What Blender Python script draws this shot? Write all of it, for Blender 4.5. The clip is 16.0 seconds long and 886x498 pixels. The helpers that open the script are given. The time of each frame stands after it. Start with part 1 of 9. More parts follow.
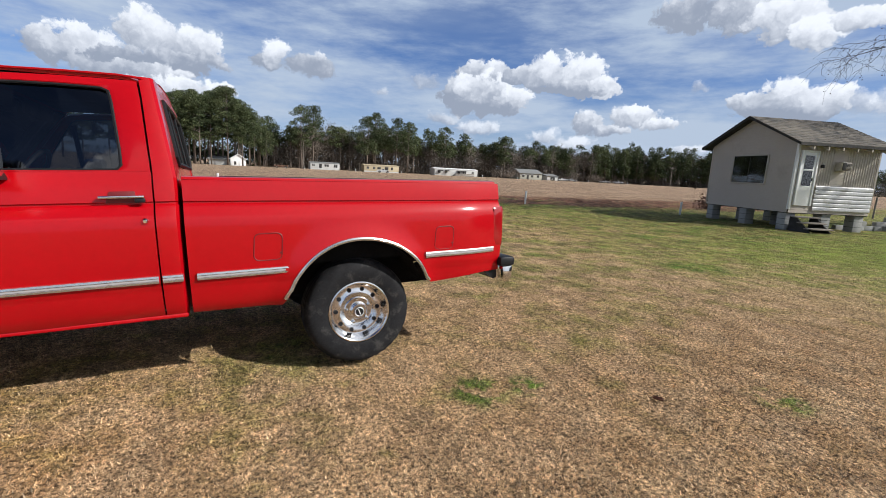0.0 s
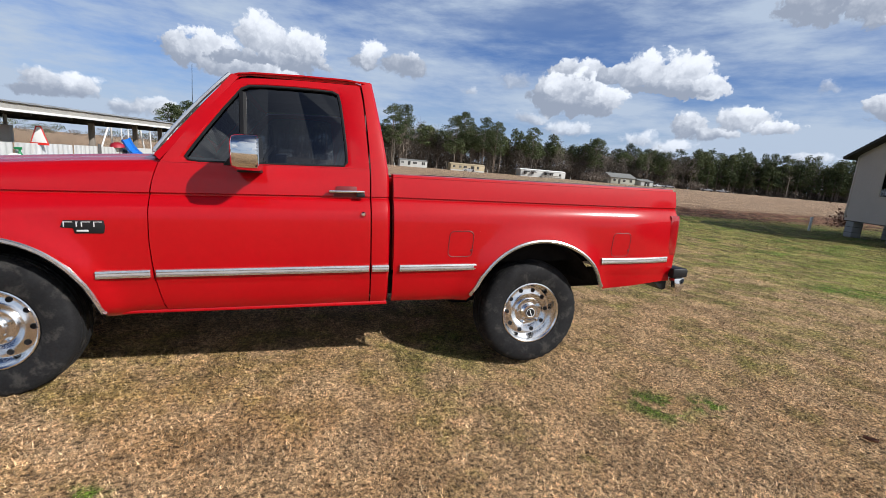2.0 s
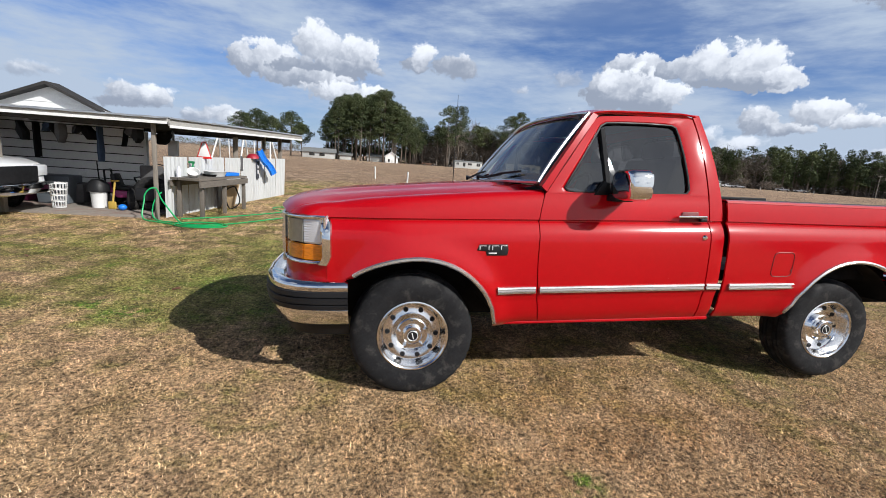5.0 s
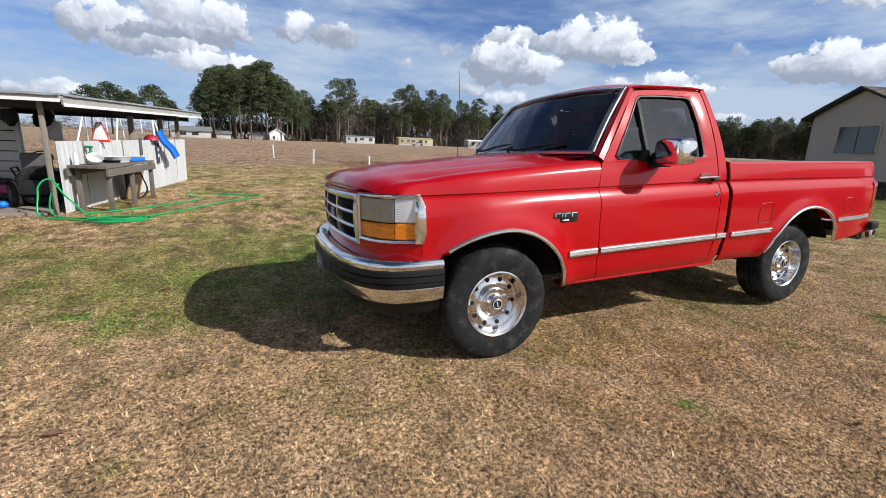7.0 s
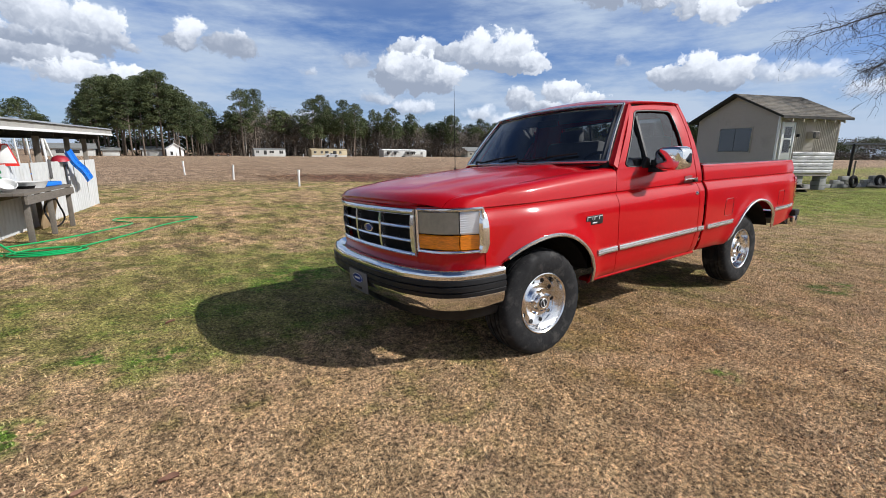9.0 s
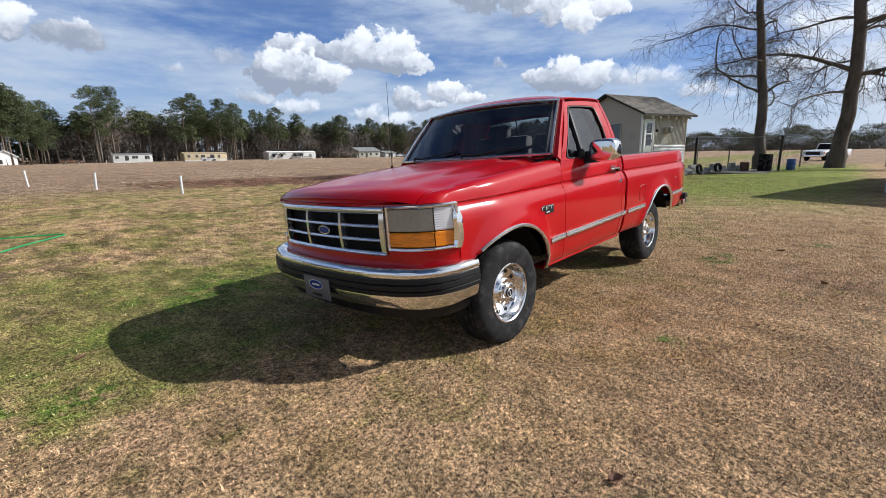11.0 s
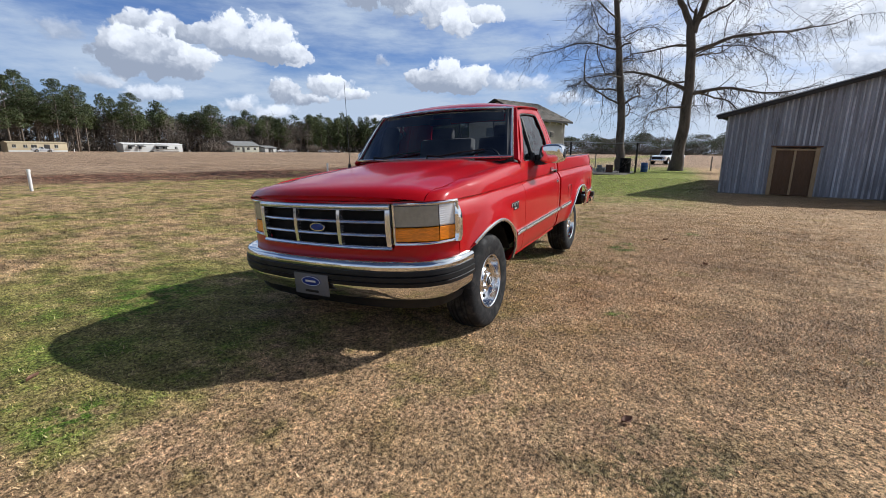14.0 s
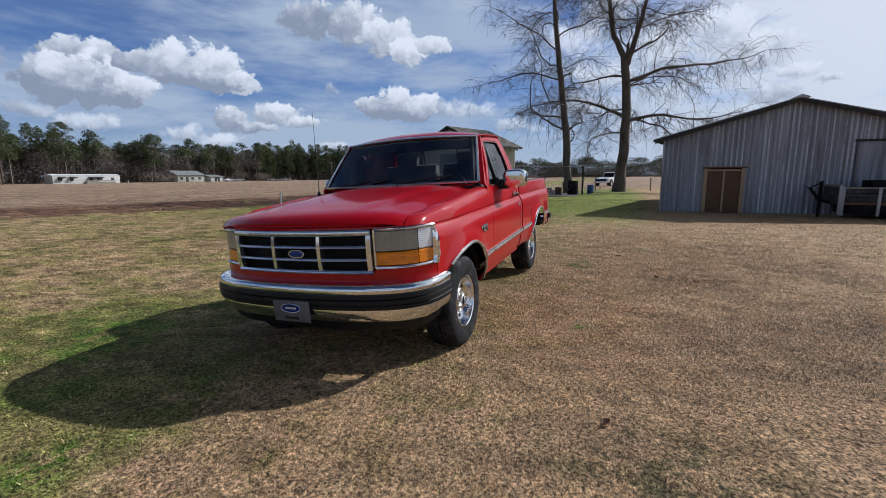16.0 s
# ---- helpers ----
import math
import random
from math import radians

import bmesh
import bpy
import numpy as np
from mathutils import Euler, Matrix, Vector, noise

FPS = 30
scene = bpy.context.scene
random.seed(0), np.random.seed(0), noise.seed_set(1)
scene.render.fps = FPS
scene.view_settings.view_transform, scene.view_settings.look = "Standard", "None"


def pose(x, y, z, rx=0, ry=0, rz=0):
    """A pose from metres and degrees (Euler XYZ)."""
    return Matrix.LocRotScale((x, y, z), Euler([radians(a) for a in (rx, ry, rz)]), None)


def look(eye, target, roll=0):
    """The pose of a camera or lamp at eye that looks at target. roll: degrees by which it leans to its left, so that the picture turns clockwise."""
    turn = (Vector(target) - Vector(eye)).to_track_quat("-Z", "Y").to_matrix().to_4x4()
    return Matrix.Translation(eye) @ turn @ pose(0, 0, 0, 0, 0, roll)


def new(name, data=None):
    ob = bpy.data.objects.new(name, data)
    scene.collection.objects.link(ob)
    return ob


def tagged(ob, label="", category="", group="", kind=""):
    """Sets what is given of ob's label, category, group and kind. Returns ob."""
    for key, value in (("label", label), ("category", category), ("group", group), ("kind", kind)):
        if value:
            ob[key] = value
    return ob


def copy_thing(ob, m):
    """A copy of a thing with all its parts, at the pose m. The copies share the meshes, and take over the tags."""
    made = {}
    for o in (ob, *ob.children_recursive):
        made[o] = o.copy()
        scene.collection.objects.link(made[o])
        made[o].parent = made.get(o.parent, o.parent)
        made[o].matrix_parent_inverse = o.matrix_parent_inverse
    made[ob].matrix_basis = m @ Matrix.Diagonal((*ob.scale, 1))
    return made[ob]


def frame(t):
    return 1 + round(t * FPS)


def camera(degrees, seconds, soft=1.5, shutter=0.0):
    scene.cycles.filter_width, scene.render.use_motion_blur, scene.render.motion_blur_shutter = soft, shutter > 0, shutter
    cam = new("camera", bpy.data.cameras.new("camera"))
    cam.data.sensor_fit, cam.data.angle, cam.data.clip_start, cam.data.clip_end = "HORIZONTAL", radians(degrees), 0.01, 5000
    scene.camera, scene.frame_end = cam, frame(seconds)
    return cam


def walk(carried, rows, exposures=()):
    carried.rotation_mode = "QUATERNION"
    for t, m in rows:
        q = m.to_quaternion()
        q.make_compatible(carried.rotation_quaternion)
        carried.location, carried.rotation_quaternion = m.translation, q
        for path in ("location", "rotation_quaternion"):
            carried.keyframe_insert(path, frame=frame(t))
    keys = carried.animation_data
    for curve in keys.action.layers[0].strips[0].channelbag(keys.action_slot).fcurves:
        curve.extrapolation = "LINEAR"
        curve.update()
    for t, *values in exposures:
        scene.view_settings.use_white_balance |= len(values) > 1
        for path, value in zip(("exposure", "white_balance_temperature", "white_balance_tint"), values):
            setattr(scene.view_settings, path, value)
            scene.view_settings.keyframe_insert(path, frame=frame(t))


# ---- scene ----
cam = camera(89.3, 16.0, soft=0.6)
PATH = [
    (0, (2.153, -3.732, 1.369), (3.037, -1.972, 1.025), 3.0),
    (0.5, (2.107, -3.718, 1.361), (2.951, -1.938, 1.015), 3.9),
    (1, (1.905, -3.755, 1.374), (2.705, -1.956, 1.022), 5.6),
    (1.5, (1.715, -3.736, 1.361), (2.326, -1.869, 0.988), 5.1),
    (2, (1.521, -3.535, 1.347), (2.079, -1.651, 0.977), 4.9),
    (2.5, (1.297, -3.483, 1.357), (1.757, -1.571, 0.991), 4.6),
    (3, (0.988, -3.538, 1.368), (1.417, -1.618, 1.01), 4.4),
    (3.5, (0.681, -3.468, 1.314), (1.076, -1.544, 0.937), 4.5),
    (4, (0.356, -3.338, 1.332), (0.723, -1.409, 0.953), 4.1),
    (4.5, (-0.011, -3.39, 1.369), (0.339, -1.457, 0.989), 4.1),
    (4.7, (-0.128, -3.41, 1.38), (0.212, -1.476, 0.999), 4.1),
    (6.8, (-1.311, -3.266, 1.313), (-0.606, -1.449, 0.864), 3.2),
    (7, (-1.385, -3.199, 1.323), (-0.605, -1.417, 0.858), 2.4),
    (7.5, (-1.634, -3.168, 1.338), (-0.729, -1.445, 0.876), 3.4),
    (8, (-1.925, -3.173, 1.355), (-0.955, -1.485, 0.898), 2.6),
    (8.5, (-2.082, -3.033, 1.337), (-1.02, -1.396, 0.897), 1.6),
    (9, (-2.2, -2.944, 1.346), (-1.106, -1.324, 0.926), 0.6),
    (9.2, (-2.232, -2.931, 1.359), (-1.123, -1.322, 0.933), 0.9),
    (11.3, (-2.568, -2.562, 1.316), (-1.097, -1.274, 0.895), -0.3),
    (11.5, (-2.604, -2.534, 1.317), (-1.116, -1.265, 0.896), 0.3),
    (12, (-2.798, -2.479, 1.34), (-1.224, -1.319, 0.921), 1.0),
    (12.5, (-2.917, -2.445, 1.342), (-1.264, -1.399, 0.923), 1.5),
    (13, (-2.928, -2.328, 1.313), (-1.241, -1.339, 0.898), 0.2),
    (13.5, (-2.975, -2.218, 1.306), (-1.274, -1.259, 0.874), 0.6),
    (14, (-3.137, -2.177, 1.341), (-1.414, -1.257, 0.91), 0.7),
    (14.5, (-3.327, -2.186, 1.363), (-1.56, -1.347, 0.951), 0.6),
    (15, (-3.399, -2.166, 1.373), (-1.605, -1.35, 1.03), 1.2),
    (15.5, (-3.369, -2.123, 1.363), (-1.554, -1.348, 1.036), 1.1),
    (16, (-3.321, -2.094, 1.347), (-1.495, -1.344, 1.025), -0.3),
]
walk(cam, [(t, look(eye, target, roll)) for t, eye, target, roll in PATH], exposures=[(0, 0.20, 6070, 10), (4.5, 0.20, 6070, 10), (7, 0.26, 6060, 10), (13.0, 0.27, 5970, 10), (14.5, 0.17, 5880, 10), (15.1, -0.11, 5700, 10), (16, -0.11, 5700, 10)])

# ---- light: an afternoon sun behind broken cumulus ----
SUN = Vector((1.0, -0.93, 1.0)).normalized()
sun_data = bpy.data.lights.new("sun", "SUN")
sun_data.energy, sun_data.angle, sun_data.color = 5.0, radians(0.53), (1.0, 0.94, 0.85)
sun_lamp = new("sun", sun_data)
sun_lamp.matrix_world = look(SUN * 60, (0, 0, 0))

world = bpy.data.worlds.new("sky")
scene.world = world
world.use_nodes = True
wt = world.node_tree
wt.nodes.clear()


def wnode(kind, **sets):
    n = wt.nodes.new(kind)
    for k, v in sets.items():
        n.inputs[k].default_value = v
    return n


def wmath(op, a, b=None, c=None, clamp=False):
    n = wt.nodes.new("ShaderNodeMath")
    n.operation, n.use_clamp = op, clamp
    for i, v in enumerate((a, b, c)):
        if v is None:
            continue
        if isinstance(v, (int, float)):
            n.inputs[i].default_value = v
        else:
            wt.links.new(v, n.inputs[i])
    return n.outputs[0]


def wnoise(vec, scale, detail=4.0, rough=0.55):
    n = wnode("ShaderNodeTexNoise", Scale=scale, Detail=detail, Roughness=rough)
    wt.links.new(vec, n.inputs["Vector"])
    return n


def wmix(f, a, b):
    n = wt.nodes.new("ShaderNodeMix")
    n.data_type = "RGBA"
    for sock, v in ((n.inputs[0], f), (n.inputs[6], a), (n.inputs[7], b)):
        if isinstance(v, (int, float, tuple)):
            sock.default_value = v
        else:
            wt.links.new(v, sock)
    return n.outputs[2]


def wramp(x, a, b):
    n = wt.nodes.new("ShaderNodeMapRange")
    n.interpolation_type = "SMOOTHSTEP"
    for i, v in enumerate((x, a, b, 0.0, 1.0)):
        if isinstance(v, (int, float)):
            n.inputs[i].default_value = v
        else:
            wt.links.new(v, n.inputs[i])
    return n.outputs[0]


sky = wt.nodes.new("ShaderNodeTexSky")
sky.sky_type, sky.sun_disc = "NISHITA", False
sky.sun_elevation, sky.sun_rotation = math.asin(SUN.z), math.atan2(SUN.x, SUN.y)
sky.air_density, sky.dust_density, sky.ozone_density = 1.0, 0.4, 2.5
SKY = 0.070

geo = wt.nodes.new("ShaderNodeTexCoord").outputs["Generated"]
sep = wt.nodes.new("ShaderNodeSeparateXYZ")
wt.links.new(geo, sep.inputs[0])
az = wmath("MULTIPLY", wmath("ARCTAN2", sep.outputs[0], sep.outputs[1]), 180 / math.pi)
el = wmath("MULTIPLY", wmath("ARCSINE", sep.outputs[2]), 180 / math.pi)
comb = wt.nodes.new("ShaderNodeCombineXYZ")
wt.links.new(az, comb.inputs[0])
wt.links.new(el, comb.inputs[1])
flat = comb.outputs[0]
stretch = wt.nodes.new("ShaderNodeMapping")
stretch.inputs["Scale"].default_value = (0.4, 1.6, 1.0)
stretch.inputs["Rotation"].default_value = (0, 0, radians(-12))
wt.links.new(flat, stretch.inputs[0])
streak = wnoise(stretch.outputs[0], 0.07, 7.0, 0.62)
veil = wnoise(flat, 0.03, 3.0, 0.5)

# thin high cloud: streaks and a milky veil towards the horizon
thin = wmath("MULTIPLY", wramp(streak.outputs[0], 0.36, 0.62), wramp(veil.outputs[0], 0.16, 0.48))
high = wnoise(stretch.outputs[0], 0.022, 6.0, 0.6)
thin = wmath("ADD", thin, wmath("MULTIPLY", wramp(high.outputs[0], 0.38, 0.68), 0.60))
low = wmath("MULTIPLY", wramp(el, 14.0, 0.0), 0.45)
dot = wt.nodes.new("ShaderNodeVectorMath")
dot.operation = "DOT_PRODUCT"
wt.links.new(geo, dot.inputs[0])
dot.inputs[1].default_value = SUN
halo = wmath("MULTIPLY", wramp(dot.outputs["Value"], 0.62, 0.97), 0.72)
thin = wmath("MULTIPLY", thin, wmath("SUBTRACT", 0.95, wmath("MULTIPLY", wramp(el, 20.0, 36.0), 0.86)))
thin = wmath("ADD", wmath("ADD", thin, low), halo, clamp=True)
gain = wt.nodes.new("ShaderNodeVectorMath")
gain.operation = "MULTIPLY"
wt.links.new(sky.outputs[0], gain.inputs[0])
gain.inputs[1].default_value = (SKY * 0.68, SKY * 0.92, SKY * 1.38)
deep = wmath("SUBTRACT", 1.0, wmath("MULTIPLY", wramp(el, 20.0, 48.0), 0.62))
clear = wt.nodes.new("ShaderNodeVectorMath")
clear.operation = "SCALE"
wt.links.new(gain.outputs[0], clear.inputs[0])
wt.links.new(deep, clear.inputs["Scale"])
glare = wmath("MULTIPLY", wramp(dot.outputs["Value"], 0.45, 0.95), 0.9)
haze = wmix(glare, (0.52, 0.60, 0.71, 1), (1.02, 1.02, 1.03, 1))
colour = wmix(thin, clear.outputs[0], haze)

# heaped clouds, each a few billows laid over one another: azimuth, height, half width, half height in degrees, and how lit it is
def wvec(op, a, b):
    n = wt.nodes.new("ShaderNodeVectorMath")
    n.operation = op
    wt.links.new(a, n.inputs[0])
    if isinstance(b, tuple):
        n.inputs[1].default_value = b
    elif b is not None:
        wt.links.new(b, n.inputs[1])
    return n.outputs["Value" if op in ("LENGTH", "DOT_PRODUCT") else "Vector"]


roll = wnoise(flat, 0.42, 6.0, 0.62)
turbulent = wvec("ADD", flat, wvec("MULTIPLY", wvec("SUBTRACT", roll.outputs["Color"], (0.5, 0.5, 0.5)), (3.6, 2.2, 0.0)))
cell = wt.nodes.new("ShaderNodeTexVoronoi")
cell.feature = "SMOOTH_F1"
cell.inputs["Scale"].default_value, cell.inputs["Smoothness"].default_value = 0.75, 0.35
wt.links.new(turbulent, cell.inputs["Vector"])
small_cell = wt.nodes.new("ShaderNodeTexVoronoi")
small_cell.feature = "SMOOTH_F1"
small_cell.inputs["Scale"].default_value, small_cell.inputs["Smoothness"].default_value = 2.1, 0.4
wt.links.new(turbulent, small_cell.inputs["Vector"])
heap = wmath("ADD", wmath("MULTIPLY", wmath("SUBTRACT", 0.42, cell.outputs["Distance"]), 0.55), wmath("MULTIPLY", wmath("SUBTRACT", 0.42, small_cell.outputs["Distance"]), 0.30))
swell = wmath("MULTIPLY", wmath("SUBTRACT", wnoise(flat, 0.30, 5.0, 0.6).outputs[0], 0.5), 1.5)
lumps = wmath("ADD", heap, swell)


def cumulus(*billows, soft=0.22, cover=1.0):
    global colour
    for a, e, w, h, lit in billows:
        q = wvec("MULTIPLY", wvec("SUBTRACT", turbulent, (a, e, 0.0)), (1 / (w * 1.12), 1 / (h * 1.15), 0.0))
        r = wmath("SUBTRACT", wvec("LENGTH", q, None), wmath("MULTIPLY", lumps, 0.75))
        m = wmath("MULTIPLY", wramp(r, 1.0, 1.0 - soft), cover)
        tone = wmath("ADD", wvec("DOT_PRODUCT", q, (0.22, 0.62, 0.0)), wmath("MULTIPLY_ADD", lumps, 0.85, lit))
        shade = wmix(wramp(tone, -0.62, 0.80), (0.36, 0.40, 0.48, 1), (1.02, 1.03, 1.05, 1))
        colour = wmix(m, colour, shade)


cumulus((-13.4, 9.4, 2.4, 1.6, -0.2), (-11.0, 9.7, 3.0, 2.2, 0.2), (-6.2, 12.2, 3.0, 2.1, 0.25), (-1.9, 11.3, 2.9, 1.9, 0.1), (-7.6, 9.3, 4.0, 1.3, -0.45), (-3.6, 9.6, 4.6, 1.2, -0.5), (-7.0, 8.3, 5.6, 1.1, -0.15), (-2.8, 7.2, 5.2, 1.1, 0.25))
cumulus((5.4, 11.3, 1.9, 1.0, -0.3), (6.4, 12.1, 1.7, 1.4, 0.45), (9.2, 11.2, 3.0, 1.5, -0.1), (10.8, 11.0, 2.2, 1.3, -0.35), soft=0.35)
cumulus((31.0, 11.6, 3.4, 1.4, -0.1), (27.6, 8.9, 3.2, 1.9, -0.35), (30.9, 9.5, 3.6, 2.2, 0.1), (34.2, 8.9, 2.8, 1.6, 0.35), (31.0, 7.6, 4.2, 0.9, -0.7))
cumulus((34.4, 11.5, 1.8, 0.9, -0.2), (37.5, 11.8, 2.8, 1.8, 0.1), (41.7, 11.8, 3.0, 2.3, 0.35), (44.6, 10.4, 2.4, 1.2, 0.35), (40.4, 10.0, 4.0, 0.7, -0.5))
cumulus((43.3, 6.5, 2.0, 1.2, 0.0), (45.6, 5.7, 2.1, 0.8, -0.1), (48.0, 7.3, 2.9, 1.1, 0.2), (51.2, 6.4, 2.4, 0.8, 0.3))
cumulus((59.4, 8.1, 2.3, 1.2, -0.1), (62.2, 8.9, 2.7, 1.6, 0.25), (65.2, 8.6, 2.6, 1.3, 0.35), (62.3, 7.3, 4.4, 0.7, -0.55))
cumulus((52.6, 17.3, 3.6, 1.7, -0.35), (57.3, 17.2, 4.0, 2.2, 0.0), (61.4, 15.9, 3.3, 2.3, 0.25), (63.4, 14.3, 2.4, 1.4, 0.4), (66.5, 15.2, 2.2, 1.0, 0.3))
cumulus((-25.5, 4.9, 1.9, 0.9, 0.2), (-22.6, 4.7, 2.2, 0.9, 0.3), (-24.7, 3.8, 3.4, 0.6, -0.5), soft=0.4)
cumulus((-16.5, 3.3, 2.8, 1.0, 0.1), (-14.5, 2.8, 2.5, 0.7, 0.2), (-18.9, 2.8, 1.8, 0.8, -0.2), soft=0.5, cover=0.85)
cumulus((-31.0, 5.8, 1.8, 0.6, 0.1), (-32.6, 5.2, 1.5, 0.6, -0.2), (18.2, 9.0, 1.2, 0.6, 0.2), (23.2, 10.6, 2.7, 1.1, 0.0), (54.5, 10.2, 1.0, 0.6, 0.1), soft=0.6, cover=0.6)
cumulus((95.8, 15.3, 1.8, 1.2, 0.4), (98.4, 14.3, 3.2, 2.4, 0.5), (101.6, 12.2, 3.4, 1.9, 0.3), (104.6, 9.9, 2.3, 0.9, 0.4), (107.2, 8.8, 1.7, 0.5, 0.4), (103.6, 8.0, 3.0, 1.2, 0.1), soft=0.5, cover=0.9)
cumulus((82.5, 15.0, 4.0, 2.6, 0.5), (87.5, 17.5, 4.6, 3.2, 0.55), (92.5, 13.5, 3.8, 2.4, 0.5), (86.0, 11.0, 5.0, 1.8, 0.4), (90.5, 22.5, 4.0, 2.2, 0.5), soft=0.7, cover=0.75)
cumulus((67.4, 8.3, 3.6, 1.1, 0.1), (71.6, 8.1, 3.4, 1.2, 0.3), (76.0, 6.0, 3.5, 1.0, 0.2), (84.0, 8.0, 3.4, 1.4, 0.3), (90.0, 5.0, 4.0, 1.2, 0.2), soft=0.6, cover=0.75)
cumulus((38.4, 4.6, 2.2, 1.0, 0.2), (41.7, 4.1, 2.4, 0.9, 0.3), (25.5, 6.4, 2.1, 0.9, 0.0), (30.0, 5.4, 3.2, 0.9, 0.1), (54.2, 3.6, 2.6, 0.6, 0.2), (18.0, 3.8, 4.0, 0.9, 0.0), soft=0.55, cover=0.8)
cumulus((-48.0, 11.0, 8.0, 4.0, 0.1), (-75.0, 13.0, 10.0, 4.0, 0.1), (-112.0, 12.0, 9.0, 4.0, 0.2), (-145.0, 14.0, 10.0, 4.5, 0.2), (172.0, 12.0, 9.0, 3.6, 0.3), (145.0, 10.0, 6.0, 2.4, 0.3), (-165.0, 30.0, 14.0, 6.0, 0.0), (-95.0, 34.0, 16.0, 6.0, 0.0))
bg = wt.nodes.new("ShaderNodeBackground")
out = wt.nodes.new("ShaderNodeOutputWorld")
wt.links.new(colour, bg.inputs[0])
bg.inputs[1].default_value = 0.83
wt.links.new(bg.outputs[0], out.inputs[0])


# ---- materials ----
def mat(name, base, rough=0.6, metal=0.0, var=0.12, big=1.5, small=40.0, bump=0.0, bump_scale=60.0, second=None, mask=(0.5, 0.68), mask_scale=3.0, coat=0.0, piece=0.0, stretch=None, spec=0.5, transmit=0.0, coat_rough=0.06):
    """A surface: a base colour that varies at two scales, an optional second colour in patches (stains, wear), and fine relief."""
    m = bpy.data.materials.new(name)
    m.use_nodes = True
    nt = m.node_tree
    b = nt.nodes["Principled BSDF"]
    b.inputs["Roughness"].default_value, b.inputs["Metallic"].default_value = rough, metal
    b.inputs["Coat Weight"].default_value, b.inputs["Specular IOR Level"].default_value = coat, spec
    b.inputs["Coat Roughness"].default_value = coat_rough
    b.inputs["Transmission Weight"].default_value = transmit
    co = nt.nodes.new("ShaderNodeTexCoord").outputs["Object"]
    if stretch:
        mp = nt.nodes.new("ShaderNodeMapping")
        mp.inputs["Scale"].default_value = stretch
        nt.links.new(co, mp.inputs[0])
        co = mp.outputs[0]

    def noise_at(scale, detail=4.0, r=0.6):
        n = nt.nodes.new("ShaderNodeTexNoise")
        n.inputs["Scale"].default_value, n.inputs["Detail"].default_value, n.inputs["Roughness"].default_value = scale, detail, r
        nt.links.new(co, n.inputs["Vector"])
        return n.outputs[0]

    def mixed(f, a, c):
        n = nt.nodes.new("ShaderNodeMix")
        n.data_type = "RGBA"
        for sock, v in ((n.inputs[0], f), (n.inputs[6], a), (n.inputs[7], c)):
            if isinstance(v, (tuple, float, int)):
                sock.default_value = v
            else:
                nt.links.new(v, sock)
        return n.outputs[2]

    def ranged(x, a, c, lo=0.0, hi=1.0):
        n = nt.nodes.new("ShaderNodeMapRange")
        for i, v in enumerate((a, c, lo, hi)):
            n.inputs[i + 1].default_value = v
        nt.links.new(x, n.inputs[0])
        return n.outputs[0]

    def scaled(col, f):
        n = nt.nodes.new("ShaderNodeVectorMath")
        n.operation = "SCALE"
        for sock, v in ((n.inputs[0], col), (n.inputs["Scale"], f)):
            if isinstance(v, tuple):
                sock.default_value = v[:3]
            else:
                nt.links.new(v, sock)
        return n.outputs[0]

    colour = (*base, 1)
    if second:
        colour = mixed(ranged(noise_at(mask_scale, 7.0, 0.68), *mask), colour, (*second, 1))
    if var:
        f = nt.nodes.new("ShaderNodeMath")
        f.operation = "MULTIPLY"
        nt.links.new(ranged(noise_at(big), 0.25, 0.75, 1 - var, 1 + var), f.inputs[0])
        nt.links.new(ranged(noise_at(small, 3.0), 0.25, 0.75, 1 - var, 1 + var), f.inputs[1])
        f = f.outputs[0]
        if piece:
            info = nt.nodes.new("ShaderNodeObjectInfo").outputs["Random"]
            g = nt.nodes.new("ShaderNodeMath")
            g.operation = "MULTIPLY"
            nt.links.new(f, g.inputs[0])
            nt.links.new(ranged(info, 0, 1, 1 - piece, 1 + piece), g.inputs[1])
            f = g.outputs[0]
        colour = scaled(colour, f)
        rr = ranged(noise_at(big * 3), 0.3, 0.7, max(0.02, rough * (1 - var)), min(1, rough * (1 + var)))
        nt.links.new(rr, b.inputs["Roughness"])
    if isinstance(colour, tuple):
        b.inputs["Base Color"].default_value = colour
    else:
        nt.links.new(colour, b.inputs["Base Color"])
    if bump:
        bn = nt.nodes.new("ShaderNodeBump")
        bn.inputs["Strength"].default_value, bn.inputs["Distance"].default_value = min(1, bump), 0.01
        nt.links.new(noise_at(bump_scale, 5.0), bn.inputs["Height"])
        nt.links.new(bn.outputs[0], b.inputs["Normal"])
    return m


